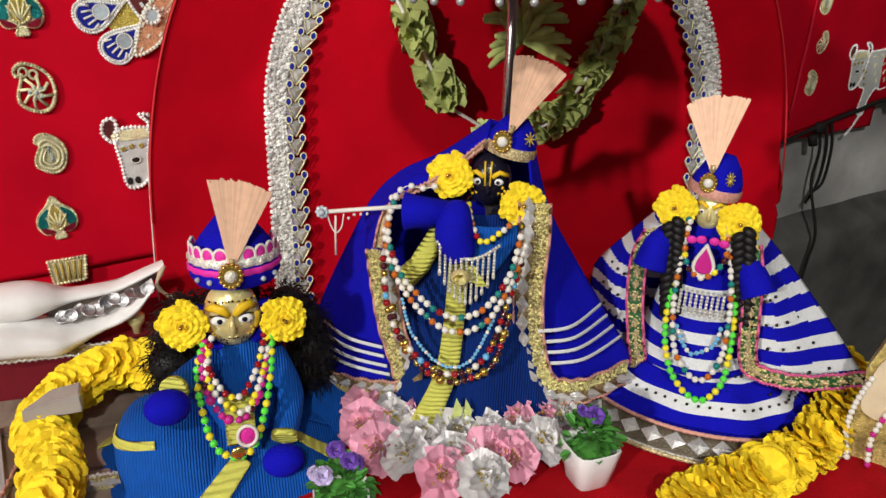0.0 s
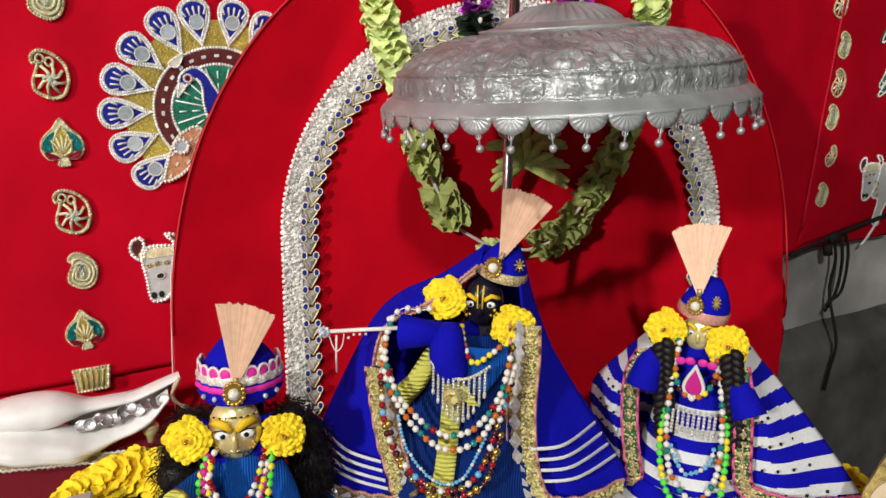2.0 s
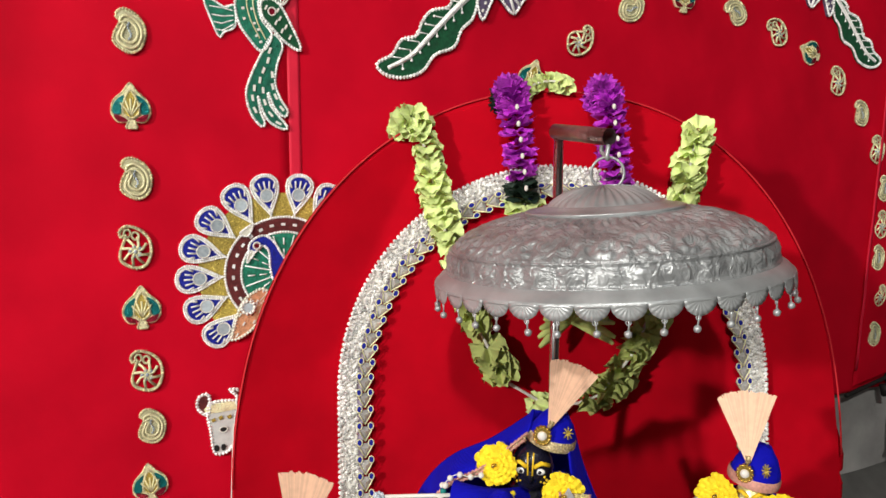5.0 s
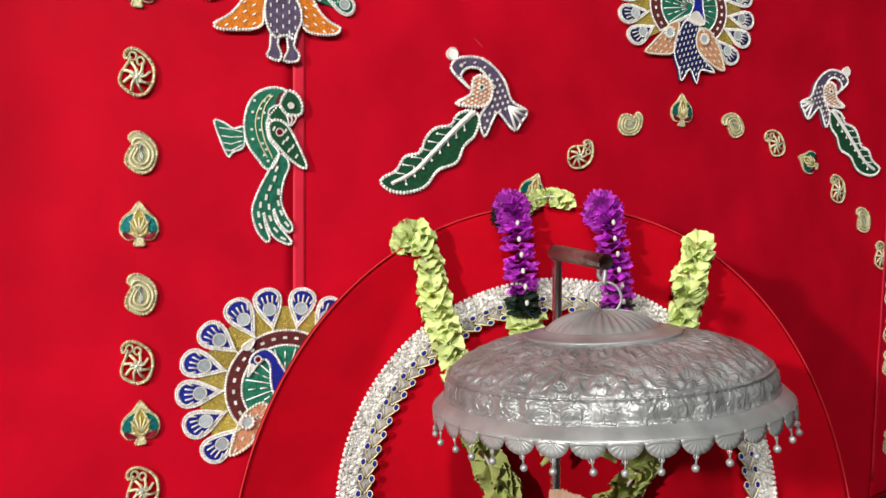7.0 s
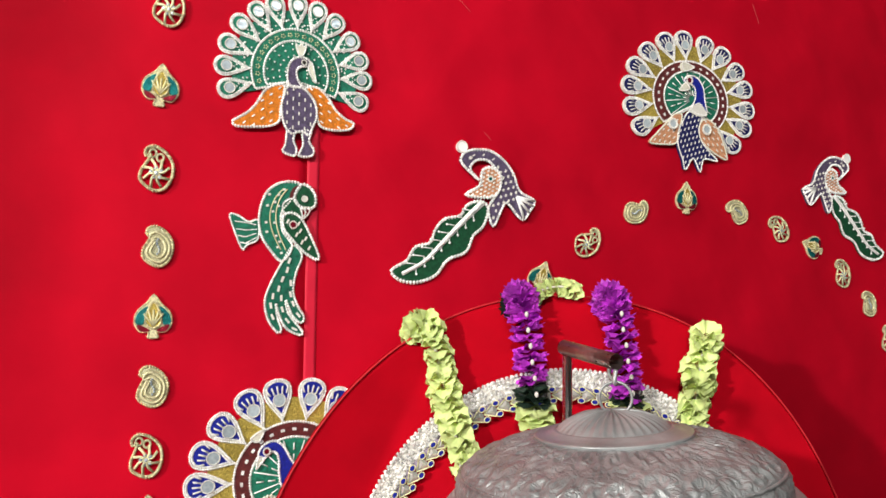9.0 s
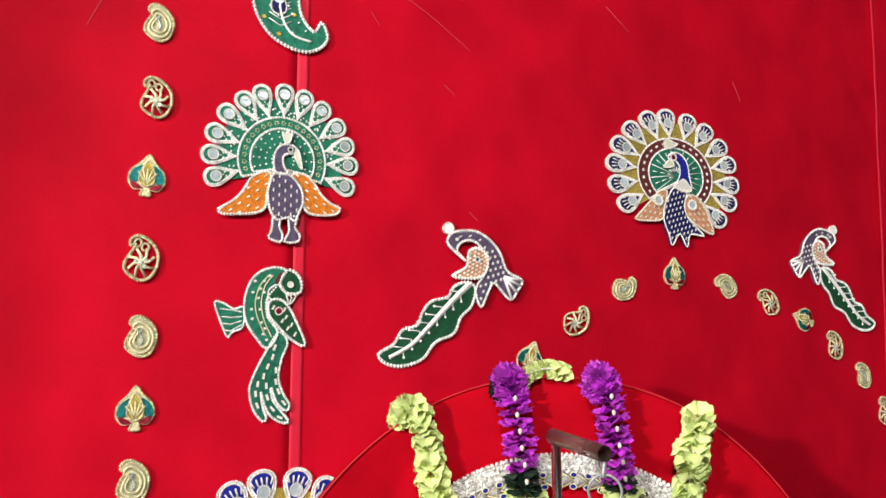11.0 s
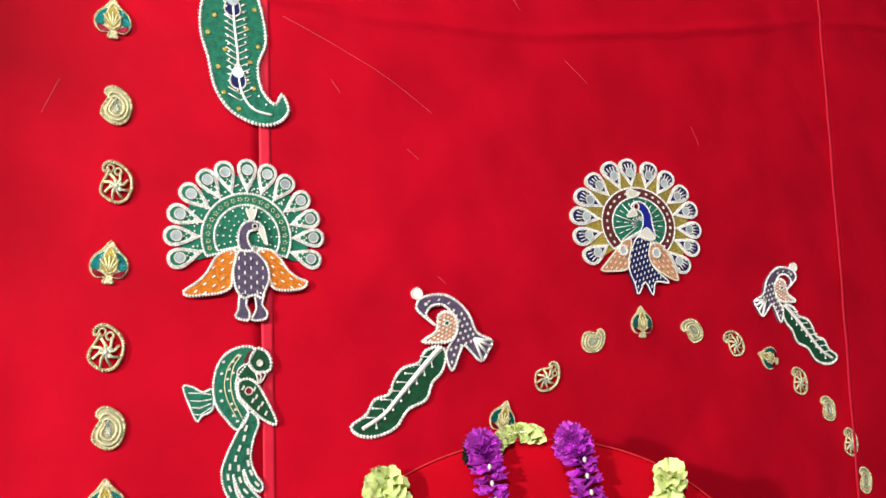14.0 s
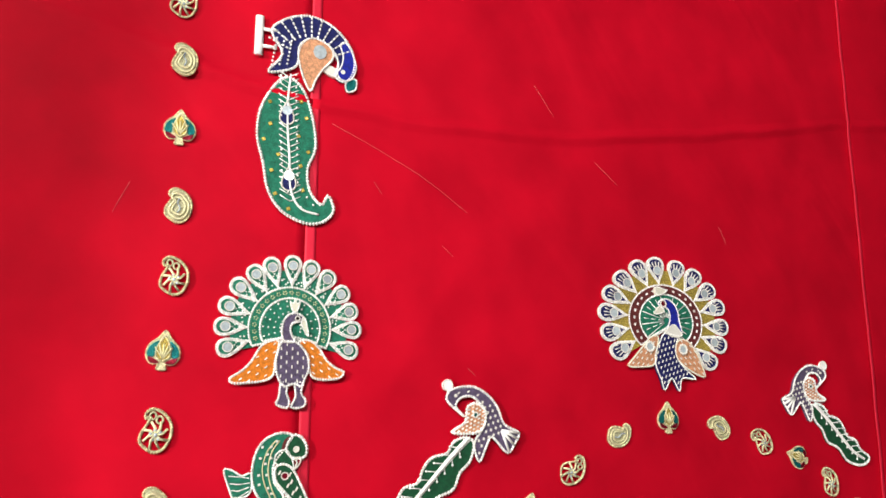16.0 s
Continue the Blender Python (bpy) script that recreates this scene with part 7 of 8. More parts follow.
for side, z0, x0, x1, y0, y1 in [(-1, z, -76, -146 + abs(z - 165) * 0.35, -66, 2) for z in (72, 106, 140, 174, 208)] + [(1, z, 90 - z * 0.05, 250 - (z - 70) * 0.98, -72, 2) for z in (72, 106, 140, 174, 208)]:
    zc = z0 / 1000 - 0.012 + 0.034 * 0.23 + 0.004
    zc = (math.floor((zc + 0.012) / 0.034) * 0.034) - 0.012 + 0.0078
    for i in range(1, 5):
        t = i / 5
        x = (x0 + (x1 - x0) * t) / 1000
        ball(bm, (x, (y0 + (y1 - y0) * t) / 1000 - 0.022 * math.sin(math.pi * t) - 0.003, zc), 0.0024, 6)
for v0 in (0.27, 0.61):
    for i in range(26):
        a = math.pi * (1.02 + 0.96 * (i + 0.5 * (v0 > 0.5)) / 26)
        r = 0.3 + 0.7 * v0
        k = 1 + 0.007 / 0.178 * math.sin(10 * a) * v0
        z = 0.098 * (1 - v0) ** 0.9 + 0.35 * 0.007 * (1 + math.sin(10 * a + 0.6)) * v0 * (1.15 - v0) * 2 + 0.006
        ball(bm, (0.022 + 0.180 * r * k * math.cos(a), -0.015 + 0.144 * r * k * math.sin(a), z), 0.0022, 6)
place(tagged(part("wool_knots", bm, M_dark), "small dark wool knots on white stripes", "knots", kind="stuff"), RF)
hat(RF, 0, -24, 324, 0.0325, 0.055, 10, "royal blue felt hat with a pink lace band", M_candy, top=0.42)
jewel(RF, -8, -60, 346, 0.012)
bm = bmesh.new()
for i in range(10):
    a = i * math.pi / 5
    tube(bm, [(0, 0, 0), (0.006 * math.cos(a), 0, 0.010 * math.sin(a))], 0.0009, sides=4)
place(tagged(part("hat_motif", bm, M_sequin), "small gold thread sunburst on the hat", "motif"), RF @ Matrix.Translation((0.018, -0.054, 0.352)))
plume(RF, (-5, -54, 362), (-50, -44, 440), (24, -44, 454), "peach nylon fan plume on the small blue hat", 3)
marigold(facing(RF, -43, -56, 305, -12, -8, 20))
marigold(facing(RF, 38, -58, 296, -12, 8, 75))
for x0, x1 in ((-42, -28), (46, 66)):
    bd = empty("black_braid", RF, "thick black plaited braid beside the face", "hair", "braids")
    for i in range(13):
        t = i / 12
        for s in (-1, 1):
            bm = bmesh.new()
            ball(bm, (0, 0, 0), 0.0092, 10, 0, (1.15, 0.9, 0.75))
            o = part("plait", bm, M_hair, bd)
            o.matrix_local = Matrix.Translation(((x0 + (x1 - x0) * t) / 1000 + 0.006 * s, -0.075, 0.288 - 0.125 * t + 0.004 * s)) @ Matrix.Rotation(0.6 * s, 4, "Y")
necklace(RF, "neon green and yellow bead necklace on the striped dress", [(-26, -74, 215), (-32, -86, 166), (-26, -96, 115), (-8, -106, 76), (26, -112, 54), (52, -106, 80), (56, -92, 130), (52, -82, 185), (46, -72, 225)], "yyggg", 0.0050, seed=12)
necklace(RF, "pearl and amber bead necklace on the striped dress", [(-22, -64, 292), (-26, -78, 240), (-24, -92, 170), (-10, -102, 110), (24, -108, 82), (46, -102, 120), (46, -88, 190), (34, -72, 260), (24, -60, 295)], "wwowtw", 0.0046, seed=13)
necklace(RF, "short dark and amber bead necklace", [(-24, -62, 294), (-20, -82, 246), (4, -92, 226), (28, -82, 250), (28, -62, 292)], "tkowoy", 0.0046, seed=14)
necklace(RF, "sky blue seed bead strand", [(-16, -94, 150), (6, -102, 118), (34, -98, 134), (40, -90, 160)], "bwbb", 0.0034, seed=15)
bm = bmesh.new()
for i, dx in enumerate((-0.02, -0.008, 0.008, 0.02)):
    ball(bm, (dx, 0, 0.017 - 0.15 * abs(dx)), 0.007, 10, 0, (1, 0.4, 0.8))
tube(bm, [(p[0], -0.001, p[1]) for p in teardrop(0, -0.012, math.pi / 2 * 3, 0.044, 0.032)], 0.0026, True, 5, mat=1)
flat(bm, teardrop(0, -0.012, math.pi / 2 * 3, 0.036, 0.026), -0.003, 0.002, 2)
place(tagged(part("pendant", bm, [M_magenta, M_pearl, M_bead["m"]]), "pink drop pendant with a pearl edge", "pendant"), RF @ Matrix.Translation((0.004, -0.088, 0.262)))
fr = empty("fringed_pendant", RF, "silver bead fringe collar on the striped dress", "necklace")
for i in range(9):
    bm = bmesh.new()
    x = -0.018 + 0.0068 * i
    for k in range(7):
        ball(bm, (x, -0.094, 0.205 - k * 0.0052), 0.0026, 6)
    part("fringe_strand", bm, M_trimsil, fr)


# ---- things on the altar ----
M_redcloth = material("red_velvet_altar_cloth", (0.40, 0.004, 0.010), 0.8, vary=0.25, scale=25, blotch=5, bump=0.4, fine=300, sheen=0.15, spec=0.1)
M_wood = wave_bump(material("grey_brown_worn_wood", (0.27, 0.21, 0.165), 0.7, vary=0.5, scale=14, blotch=4, bump=0.5, fine=90, alt=(0.12, 0.09, 0.07)), 14, 0.5, "X", 6.0)
M_shell = material("white_conch_shell", (0.92, 0.92, 0.91), 0.38, vary=0.08, scale=22, blotch=6, bump=0.35, fine=60, coat=0.2, alt=(0.76, 0.75, 0.73))
M_coin = material("dull_steel_coin", (0.42, 0.42, 0.43), 0.35, 0.85, vary=0.35, scale=120, bump=0.4, fine=400)
M_pot = material("white_glazed_ceramic", (0.80, 0.80, 0.80), 0.25, vary=0.04, scale=30, bump=0.05, coat=0.3)
M_plant = material("green_plastic_leaf", (0.08, 0.30, 0.05), 0.5, vary=0.35, scale=120, bump=0.3, island=0.3, single=0.3)
M_violet = material("violet_cloth_petal", (0.16, 0.07, 0.42), 0.6, vary=0.25, scale=120, island=0.3)
M_lilac = material("lilac_cloth_petal", (0.55, 0.48, 0.75), 0.6, vary=0.2, scale=120, island=0.3)
M_pinkrib = material("pink_satin_ribbon", (0.90, 0.40, 0.54), 0.35, vary=0.25, scale=60, bump=0.3, fine=300, island=0.1, single=0.22)
M_silrib = material("silver_grey_satin_ribbon", (0.72, 0.71, 0.72), 0.3, 0.1, vary=0.25, scale=60, bump=0.3, fine=300, single=0.28)
M_block = material("greyish_resin_block", (0.38, 0.34, 0.30), 0.2, vary=0.2, scale=30, bump=0.1, coat=0.5)
M_brocade = material("gold_brocade", (0.50, 0.40, 0.14), 0.4, 0.5, vary=0.6, scale=160, blotch=40, bump=0.9, fine=400)
M_cream = material("cream_painted_face", (0.70, 0.58, 0.40), 0.6, vary=0.15, scale=40)

# altar cloth and the wooden seat board
bm = bmesh.new()
AX = [Vector((-0.24, 0.69, 0)), Vector((0.86, 0.29, 0)), Vector((1.14, 0.63, 0)), Vector((0.32, 1.14, 0))]


def altar_cloth(u, v):
    a, b = AX[0].lerp(AX[1], u), AX[3].lerp(AX[2], u)
    p = a.lerp(b, v)
    p.z = 0.001 + 0.003 * wob(p.x, p.y, 9) + 0.002 * wob(p.x * 3, p.y, 14, 5)
    return p


sheet(bm, altar_cloth, 90, 50, 0.002)
tagged(part("altar_cloth", bm, M_redcloth, None, smooth=True), "wrinkled red velvet cloth spread over the altar", "cloth")
seat = empty("wooden_board", pose(0.02, 0.93, 0, 0, 0, -16), "worn grey-brown wooden board under the seated figure", "board")
for i in range(3):
    bm = bmesh.new()
    box(bm, Matrix.Translation((0.0, -0.115 + 0.092 * i, 0.006)), 0.40, 0.089, 0.010)
    bmesh.ops.bevel(bm, geom=bm.edges[:], offset=0.002, segments=2, affect="EDGES")
    part("plank", bm, M_wood, seat)
bm = bmesh.new()
box(bm, Matrix.Translation((0.0, 0.19, 0.045)), 0.40, 0.13, 0.088)
bmesh.ops.bevel(bm, geom=bm.edges[:], offset=0.004, segments=2, affect="EDGES")
tagged(part("side_ledge", bm, M_maroon), "low block covered in dark red cloth under the conch", "ledge").matrix_world = pose(-0.02, 0.93, 0, 0, 0, -16)
ribbon("gold_border", pose(-0.02, 0.93, 0, 0, 0, -16), [(-200, 120, 84, 0, 1), (-100, 120, 84, 0, 1), (0, 120, 84, 0, 1), (100, 120, 84, 0, 1), (195, 120, 84, 0, 1)], 0.014, M_trimgold, "gold lace border along the cloth block", M_trimsil)
wall_block("pillar", (-0.30, 0.80, -0.2), (-0.066, 0.99, 0.02), M_plaster, "grey stone pillar edge beside the altar", "pillar")
ribbon("silver_border", pose(-0.055, 0.90, 0.012, 0, 0, 70), [(-90, 0, 0, 0, 1), (0, 0, 0, 0, 1), (120, 0, 0, 0, 1)], 0.02, M_trimsil, "silver lace strip at the board's edge", M_candy)
ribbon("gold_border", pose(0.055, 0.815, 0.02, 0, 0, -14), [(-60, 0, 0, 0, 1), (0, -4, -1, 0, 1), (70, 0, 0, 0, 1)], 0.026, M_trimgold, "gold lace strip lying on the wood", M_trimsil, 6)

# conch filled with coins
KF = Matrix.Translation((0.06, 1.05, 0)) @ Matrix.Rotation(radians(-3), 4, "Z")
conch = empty("conch_shell", KF, "large white conch shell lying open and filled with coins", "shell")


def lobe(rows, deep, ridges, name, back=0.0, label=""):
    """A curved wall of the shell: rows of x, low, high along it."""
    pts = spline(rows, 10, False)
    m = len(pts) - 1

    def fn(u, v):
        k = u * m
        i = min(m - 1, int(k))
        x, lo, hi = np.array(pts[i]) * (1 - k + i) + np.array(pts[i + 1]) * (k - i)
        a = 2 * math.pi * v
        h = (hi - lo) / 2
        r = 1 + ridges * math.sin(46 * (v + 0.25 * u)) * (1 - u) + 0.02 * wob(u * 6, math.cos(a), 2)
        return (x, back - deep * (0.25 + 0.75 * min(1, h / 0.026)) * r * math.cos(a), (lo + hi) / 2 + h * r * math.sin(a))

    bm = bmesh.new()
    sheet(bm, fn, 70, 80)
    part(name, bm, M_shell, conch, label, smooth=True)


lobe([(-0.150, 0.115, 0.150), (-0.110, 0.098, 0.150), (-0.070, 0.092, 0.140), (-0.038, 0.086, 0.132), (-0.012, 0.094, 0.126), (0.020, 0.107, 0.128), (0.045, 0.114, 0.136), (0.070, 0.128, 0.150), (0.095, 0.158, 0.166)], 0.046, 0.022, "shell_body", -0.012)
lobe([(-0.145, 0.150, 0.182), (-0.105, 0.140, 0.189), (-0.066, 0.138, 0.188), (-0.040, 0.144, 0.181), (-0.014, 0.150, 0.169), (0.016, 0.152, 0.167), (0.050, 0.155, 0.168), (0.085, 0.167, 0.178), (0.114, 0.178, 0.186)], 0.036, 0.004, "upper_whorl", 0.004)
# dark sheet in the opening: the hollow's shade as colour
bm = bmesh.new()
sheet(bm, lambda u, v: (-0.045 + 0.150 * u, 0.012 - 0.006 * math.sin(math.pi * u), 0.128 + 0.040 * u + (v - 0.5) * 0.05 * (1 - 0.6 * u)), 24, 6, 0.001)
part("aperture", bm, material("shell_inside_shade", (0.30, 0.26, 0.23), 0.5, vary=0.3), conch, "open inside of the shell, its shade put into a dark colour")
bm = bmesh.new()
tube(bm, spline([(0.114, -0.012, 0.186), (0.104, -0.016, 0.172), (0.100, -0.014, 0.156), (0.112, -0.012, 0.140), (0.122, -0.010, 0.132)], 6, False), lambda t: 0.0022 + 0.002 * math.sin(9 * t) ** 2)
part("torn_rim", bm, material("brown_shell_rim", (0.55, 0.42, 0.28), 0.6), conch, "brownish worn rim")
cm = None
for i in range(11):
    rnd = random.Random(i)
    m = KF @ Matrix.Translation((-0.026 + 0.0112 * i, -0.026 + rnd.uniform(-0.004, 0.004), 0.139 + 0.0022 * i + rnd.uniform(-0.004, 0.004))) @ Euler((radians(50 + rnd.uniform(-25, 25)), radians(rnd.uniform(-35, 35)), 0)).to_matrix().to_4x4()
    if cm is None:
        bm = bmesh.new()
        rings = lathe(bm, [(0.001, 0.0008), (0.0075, 0.0008), (0.008, 0.0012), (0.009, 0.0012), (0.009, -0.0012), (0.001, -0.0012)], 22)
        o = part("coin", bm, M_coin)
        cm = o.data
    else:
        o = new("coin", cm)
    o.matrix_world = m
    tagged(o, "dull steel coin lying in the conch", "coin", "coins in the conch")


# marigold garlands
def marigold_garland(label, path, count, r, seed):
    g = empty("marigold_garland", pose(0, 0, 0), label, "garland", "marigold garlands")
    pts = spline(path, 10, False)
    me = []
    for i in range(count):
        s = (i + 0.5) / count * (len(pts) - 1.001)
        k = int(s)
        c = Vector(pts[k]).lerp(Vector(pts[k + 1]), s - k)
        d = (Vector(pts[k + 1]) - Vector(pts[k])).normalized()
        rnd = random.Random(seed + i)
        if i < 4:
            bm = bmesh.new()
            for j, (n, q, z0, z1) in enumerate(((13, 1.0, 0.0, 0.05), (13, 1.08, 0.2, 0.32), (11, 0.92, 0.42, 0.62), (7, 0.6, 0.6, 0.9))):
                petal_ring(bm, n, 0.08 * r, q * r, z0 * r, z1 * r, 2 * math.pi * q * r / n * 1.25, seed * 7 + i * 5 + j)
            o = part("flower_head", bm, M_marigold, g)
            me.append(o.data)
        else:
            o = new("flower_head", me[i % 4])
            o.parent = g
        up = Vector((0, 0, 0.35 + 0.4 * rnd.random()))
        o.matrix_local = Matrix.Translation(c) @ (d * 0.35 + Vector((-0.25 + rnd.uniform(-0.5, 0.5), -0.45 + rnd.uniform(-0.5, 0.4), 0.65))).to_track_quat("Z", "Y").to_matrix().to_4x4() @ Matrix.Rotation(rnd.uniform(0, 6), 4, "Z")


marigold_garland("thick yellow marigold garland lying on the wooden board", [(0.135, 0.955, 0.075), (0.085, 0.985, 0.072), (0.035, 0.985, 0.055), (-0.002, 0.965, 0.042), (-0.018, 0.925, 0.034), (-0.012, 0.875, 0.034), (-0.016, 0.825, 0.034), (-0.022, 0.77, 0.034)], 13, 0.034, 3)
marigold_garland("thick yellow marigold garland round the striped skirt", [(0.60, 0.425, 0.03), (0.66, 0.43, 0.03), (0.725, 0.42, 0.03), (0.79, 0.42, 0.03), (0.86, 0.43, 0.035), (0.94, 0.45, 0.035), (1.02, 0.48, 0.035), (1.06, 0.53, 0.03)], 14, 0.035, 11)


# ribbon roses
def rose(M, mat, seed):
    o = empty("ribbon_rose", M, "pink and silver satin ribbon rose with a gold sequin heart" if mat == M_pinkrib else "silver grey satin ribbon rose with a gold sequin heart", "flower", "ribbon roses")
    rnd = random.Random(seed)
    for ring, (n, r, z, ti) in enumerate(((6, 0.030, 0.004, 0.25), (5, 0.023, 0.010, 0.7), (4, 0.014, 0.016, 1.15))):
        for k in range(n):
            a = 2 * math.pi * (k + 0.5 * ring + rnd.uniform(-0.2, 0.2)) / n
            bm = bmesh.new()
            w, ph, amp = r * 1.5, rnd.uniform(0, 6), rnd.uniform(0.0022, 0.0042)

            def frill(uu, vv, w=w, r=r, ph=ph, amp=amp):
                x = (uu - 0.5) * w * (0.35 + 0.65 * vv)
                return (x, r * 1.15 * vv - 0.10 * r * abs(2 * uu - 1) ** 3 * vv, amp * vv * (math.sin(9 * uu + ph) + 0.6 * math.sin(17 * uu + 2 * ph)) + 0.005 * vv * vv)

            sheet(bm, frill, 12, 4)
            p = part("ribbon_petal", bm, mat, o, smooth=False)
            p.matrix_local = Matrix.Translation((0, 0, z)) @ Matrix.Rotation(a, 4, "Z") @ Matrix.Rotation(ti + rnd.uniform(-0.25, 0.25), 4, "X")
    bm = bmesh.new()
    for k in range(26):
        ball(bm, (rnd.gauss(0, 0.0055), rnd.gauss(0, 0.0055), 0.020 + rnd.uniform(0, 0.007)), 0.0019, 5)
    part("sequin_heart", bm, M_sequin, o)


ROSES = [(0.373, 0.788), (0.383, 0.735), (0.345, 0.700), (0.423, 0.723), (0.372, 0.665), (0.443, 0.674), (0.388, 0.618), (0.472, 0.644), (0.428, 0.584), (0.523, 0.650), (0.482, 0.600), (0.561, 0.650), (0.532, 0.605), (0.605, 0.660), (0.415, 0.632), (0.350, 0.745), (0.405, 0.690), (0.455, 0.615), (0.505, 0.620), (0.585, 0.635)]
for i, (x, y) in enumerate(ROSES):
    rnd = random.Random(i)
    rose(Matrix.Translation((x, y, 0.026 + 0.006 * (i % 2))) @ Euler((radians(38 + rnd.uniform(-15, 15)), radians(rnd.uniform(-18, 18)), radians(-33 + rnd.uniform(-20, 20)))).to_matrix().to_4x4() @ Matrix.Scale(1.0, 4), M_pinkrib if i in (0, 2, 3, 6, 9, 10, 11, 15, 17) else M_silrib, i)


# potted plants
def potted_plant(M, label, blooms, seed):
    o = empty("potted_plant", M, label, "plant", "potted plants")
    bm = bmesh.new()
    rows = []
    for z, h in ((0.0, 0.022), (0.004, 0.0255), (0.035, 0.031), (0.064, 0.0355), (0.066, 0.0345), (0.064, 0.0325), (0.05, 0.030)):
        row = []
        for k in range(24):
            a = 2 * math.pi * k / 24
            c, s = math.cos(a), math.sin(a)
            q = h / (abs(c) ** 5 + abs(s) ** 5) ** 0.2
            row.append(bm.verts.new((q * c, q * s, z)))
        rows.append(row)
    for A, B in zip(rows, rows[1:]):
        for k in range(24):
            bm.faces.new((A[k], A[(k + 1) % 24], B[(k + 1) % 24], B[k]))
    bm.faces.new(rows[0])
    part("pot", bm, M_pot, o, smooth=True)
    bm = bmesh.new()
    bm.faces.new([bm.verts.new((0.030 * math.cos(k * 0.2618), 0.030 * math.sin(k * 0.2618), 0.055 + 0.004 * (k % 2))) for k in range(24)])
    part("moss", bm, M_plant, o, "green plastic moss")
    rnd = random.Random(seed)
    for i in range(96):
        bm = bmesh.new()
        a, e = rnd.uniform(0, 6.283), rnd.uniform(0.15, 1.35)
        d = Vector((math.cos(a) * math.cos(e), math.sin(a) * math.cos(e), math.sin(e)))
        p = Vector((0, 0, 0.055)) + Vector((d.x * 0.034, d.y * 0.034, d.z * 0.048)) * rnd.uniform(0.5, 1.05)
        L, W = rnd.uniform(0.014, 0.023), rnd.uniform(0.011, 0.016)
        v = [bm.verts.new(q) for q in ((0, 0, 0), (W / 2, L * 0.45, 0.002), (W * 0.3, L * 0.85, 0), (0, L, -0.002), (-W * 0.3, L * 0.85, 0), (-W / 2, L * 0.45, 0.002), (0, L * 0.5, -0.0015))]
        for f in ((0, 1, 6), (1, 2, 6), (2, 3, 6), (3, 4, 6), (4, 5, 6), (5, 0, 6)):
            bm.faces.new([v[q] for q in f])
        lf = part("leaf", bm, M_plant, o)
        lf.matrix_local = Matrix.Translation(p) @ d.to_track_quat("Y", "Z").to_matrix().to_4x4() @ Euler((rnd.uniform(-0.8, 0.3), rnd.uniform(-0.6, 0.6), 0)).to_matrix().to_4x4()
    for x, y, z, r, mt in blooms:
        bm = bmesh.new()
        for j, (n, q, z0, z1) in enumerate(((7, 1.0, 0, 0.1), (6, 0.75, 0.1, 0.45), (4, 0.45, 0.2, 0.7))):
            petal_ring(bm, n, 0.1 * r, q * r, z0 * r, z1 * r, 2 * math.pi * q * r / n * 1.1, seed + j)
        b = part("bloom", bm, mt, o, "violet cloth bloom")
        b.matrix_local = Matrix.Translation((x, y, z)) @ Euler((radians(35), 0, 0)).to_matrix().to_4x4()


potted_plant(pose(0.560, 0.543, 0.003, 0, 0, -10) @ Matrix.Scale(0.88, 4), "small white ceramic pot with a leafy artificial plant", [(0.0, -0.005, 0.115, 0.013, M_violet), (-0.014, 0.006, 0.118, 0.009, M_violet)], 4)
potted_plant(pose(0.258, 0.617, 0.003, 0, 0, -20) @ Matrix.Scale(0.88, 4), "small white ceramic pot with lilac artificial flowers", [(0.012, -0.004, 0.112, 0.012, M_violet), (-0.022, -0.012, 0.100, 0.013, M_lilac), (-0.004, 0.008, 0.122, 0.012, M_violet), (-0.03, 0.004, 0.092, 0.011, M_lilac), (0.02, 0.006, 0.10, 0.011, M_violet)], 9)

# resin block, small metal cup and lamp stub on the wood
bm = bmesh.new()
v = [bm.verts.new(p) for p in ((-0.034, -0.016, 0), (0.034, -0.016, 0), (0.036, 0.016, 0), (-0.03, 0.016, 0), (-0.034, -0.014, 0.016), (0.033, -0.014, 0.024), (0.034, 0.012, 0.03), (0.0, 0.014, 0.026))]
for f in ((0, 1, 2, 3), (4, 5, 6, 7), (0, 1, 5, 4), (1, 2, 6, 5), (2, 3, 7, 6), (3, 0, 4, 7)):
    bm.faces.new([v[q] for q in f])
bmesh.ops.bevel(bm, geom=bm.edges[:], offset=0.0015, segments=2, affect="EDGES")
place(tagged(part("resin_block", bm, M_block), "greyish translucent wedge-shaped block on the garland", "block"), pose(0.0, 0.925, 0.062, -8, 0, -8))
bm = bmesh.new()
lathe(bm, [(0.001, 0.0), (0.012, 0.0), (0.0155, 0.01), (0.0165, 0.018), (0.0150, 0.018), (0.0135, 0.009), (0.001, 0.003)], 26)
place(tagged(part("metal_cup", bm, M_coin, None, smooth=True), "small dull metal cup on the wooden board", "cup"), pose(0.128, 0.975, 0.011, 14, 10, 0))
bm = bmesh.new()
lathe(bm, [(0.001, 0.0), (0.006, 0.001), (0.007, 0.012), (0.012, 0.018), (0.013, 0.028), (0.009, 0.032), (0.001, 0.033)], 20)
place(tagged(part("brass_finial", bm, M_brass, None, smooth=True), "small brass finial behind the garland", "finial"), pose(0.125, 1.035, 0.088))

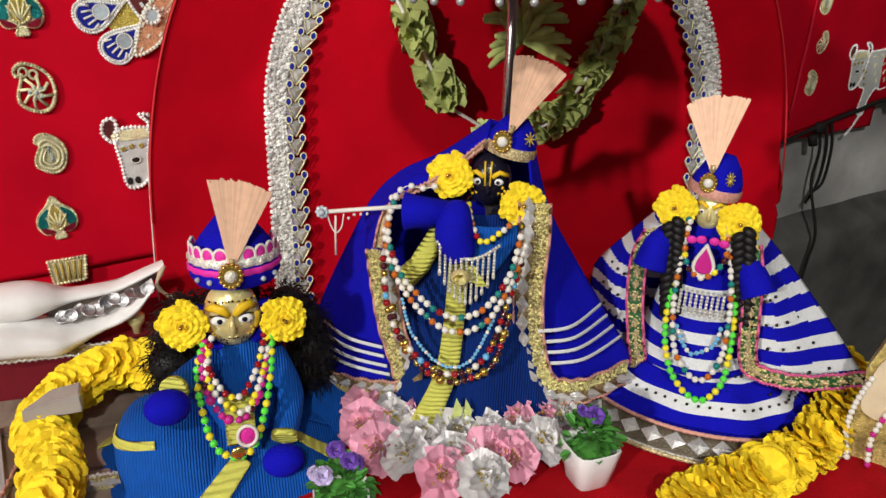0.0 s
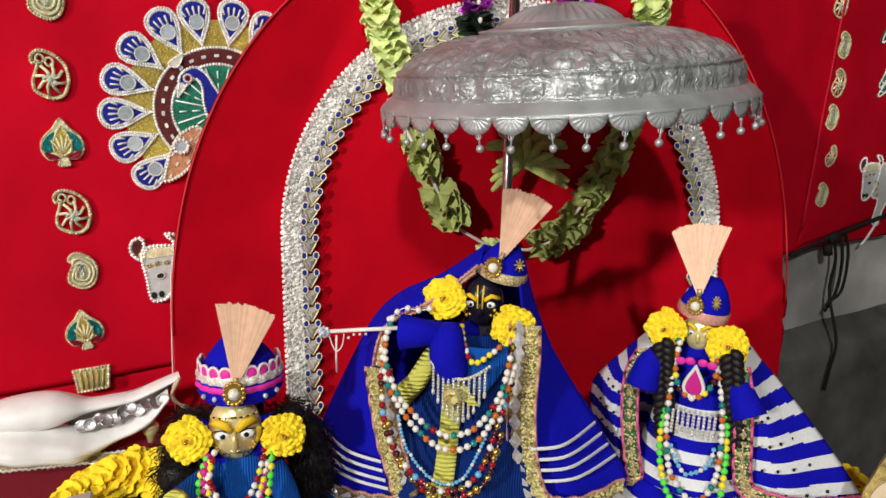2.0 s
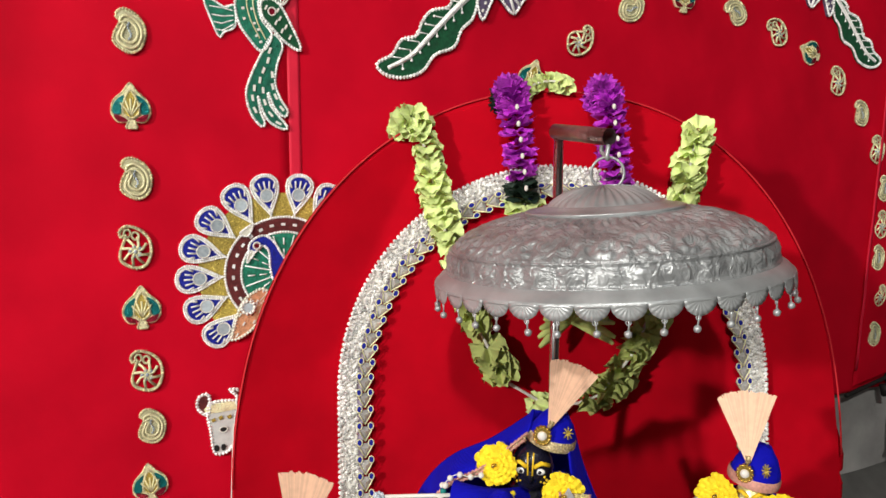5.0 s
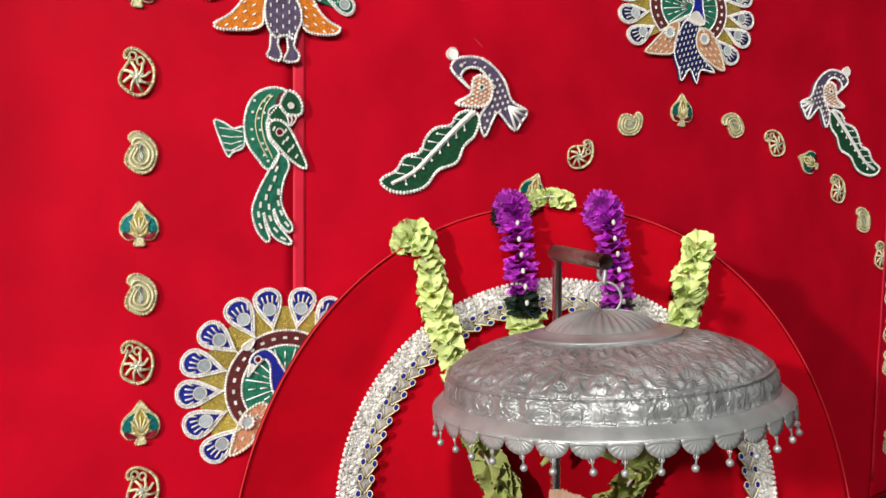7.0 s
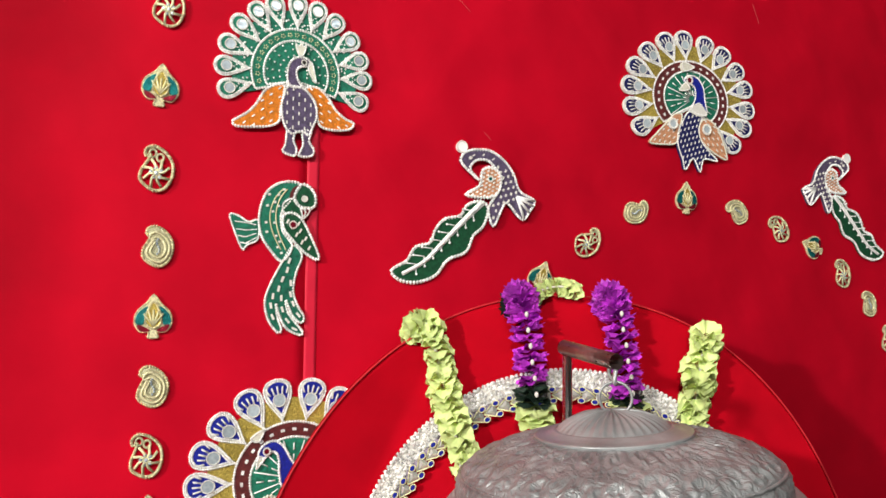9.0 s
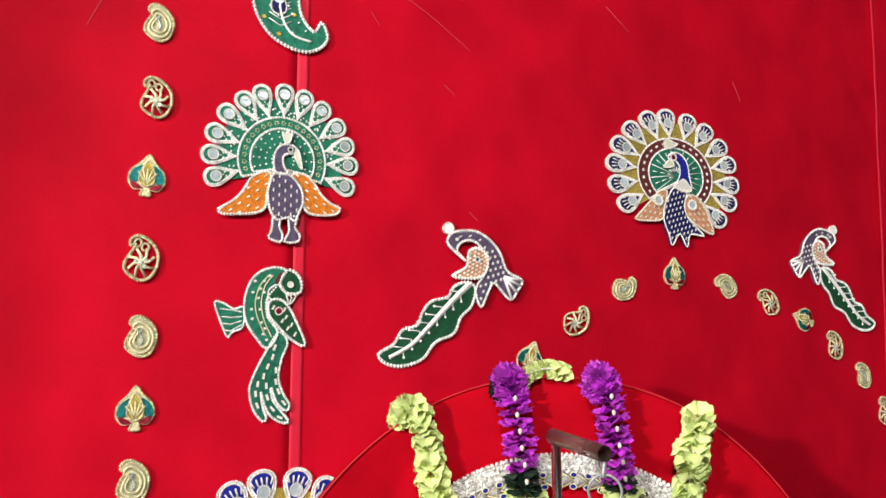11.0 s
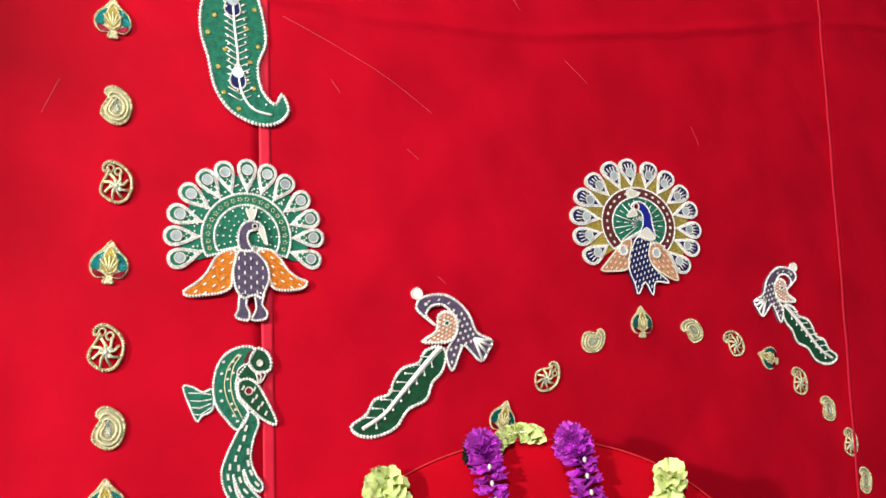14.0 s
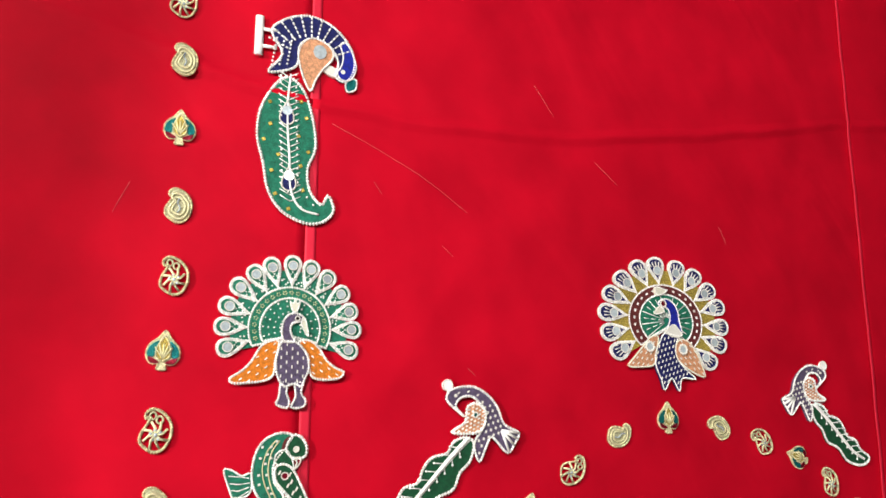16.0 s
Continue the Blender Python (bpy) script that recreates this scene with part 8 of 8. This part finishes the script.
# cable on the plaster
cable = empty("hanging_cable", pose(0, 0, 0), "thin black cable hanging from a hook on the plaster", "cable")
bm = bmesh.new()
for dx, z1 in ((0.0, -0.27), (0.03, -0.06), (0.055, -0.03)):
    tube(bm, spline([(1.93 + dx, 1.18, 0.175), (1.95 + dx, 1.175, 0.10), (1.955 + dx * 1.0, 1.18, 0.0), (1.93 + dx * 0.8, 1.12 if z1 < -0.1 else 1.185, -0.12 if z1 < -0.1 else z1)] + ([(1.92, 1.118, -0.2), (1.915, 1.12, z1)] if z1 < -0.1 else []), 6, False), 0.0042, sides=6)
part("strand", bm, M_dark, cable)
bm = bmesh.new()
ball(bm, (1.93, 1.178, 0.165), 0.022, 12, 0, (1, 0.7, 0.8))
tube(bm, [(1.90, 1.175, 0.15), (1.905, 1.17, 0.12)], 0.012)
part("hook_knot", bm, M_dark, cable)
bm = bmesh.new()
tube(bm, spline([(1.76, 1.182, 0.135), (1.9, 1.178, 0.165), (2.1, 1.178, 0.198), (2.35, 1.178, 0.222), (3.4, 1.178, 0.235)], 8, False), 0.006)
part("hem_wire", bm, M_dark, cable, "wire along the cloth's hem")

# cut-out figure at the altar's end: one plain shape
FF = Matrix.Translation((0.93, 0.42, 0)) @ Matrix.Rotation(radians(-64), 4, "Z")
bm = bmesh.new()
body = spline([(-0.016, -0.005), (-0.020, 0.03), (-0.022, 0.07), (-0.016, 0.11), (-0.018, 0.135), (-0.010, 0.165), (0.002, 0.20), (0.03, 0.215), (0.09, 0.20), (0.11, 0.1), (0.11, -0.005)], 5)
flat(bm, body, -0.010, 0.010, 0)
flat(bm, spline([(-0.012, 0.08), (-0.012, 0.12), (0.0, 0.16), (0.03, 0.175), (0.06, 0.15), (0.06, 0.09), (0.02, 0.07)], 5), -0.016, -0.010, 1)
flat(bm, spline([(-0.015, 0.0), (-0.075, 0.0), (-0.088, 0.02), (-0.07, 0.042), (-0.02, 0.04)], 5), -0.02, -0.006, 0)
bmesh.ops.bevel(bm, geom=[e for e in bm.edges if e.is_boundary is False and len(e.link_faces) == 2 and e.calc_face_angle(0) > 1], offset=0.003, segments=2, affect="EDGES")
place(tagged(part("brocade_figure", bm, [M_brocade, M_cream]), "flat gold brocade figure with a cream face panel", "figurine"), FF @ Matrix.Translation((0.012, -0.02, 0.0)))
necklace(FF, "string of white cotton beads on the brocade figure", [(2, -40, 128), (-8, -44, 90), (-10, -46, 50), (0, -46, 6)], "www", 0.0042, gap=0.9, seed=20)
necklace(FF, "second string of white cotton beads", [(30, -40, 90), (20, -46, 50), (24, -46, 6)], "wwm", 0.0042, gap=0.9, seed=21)
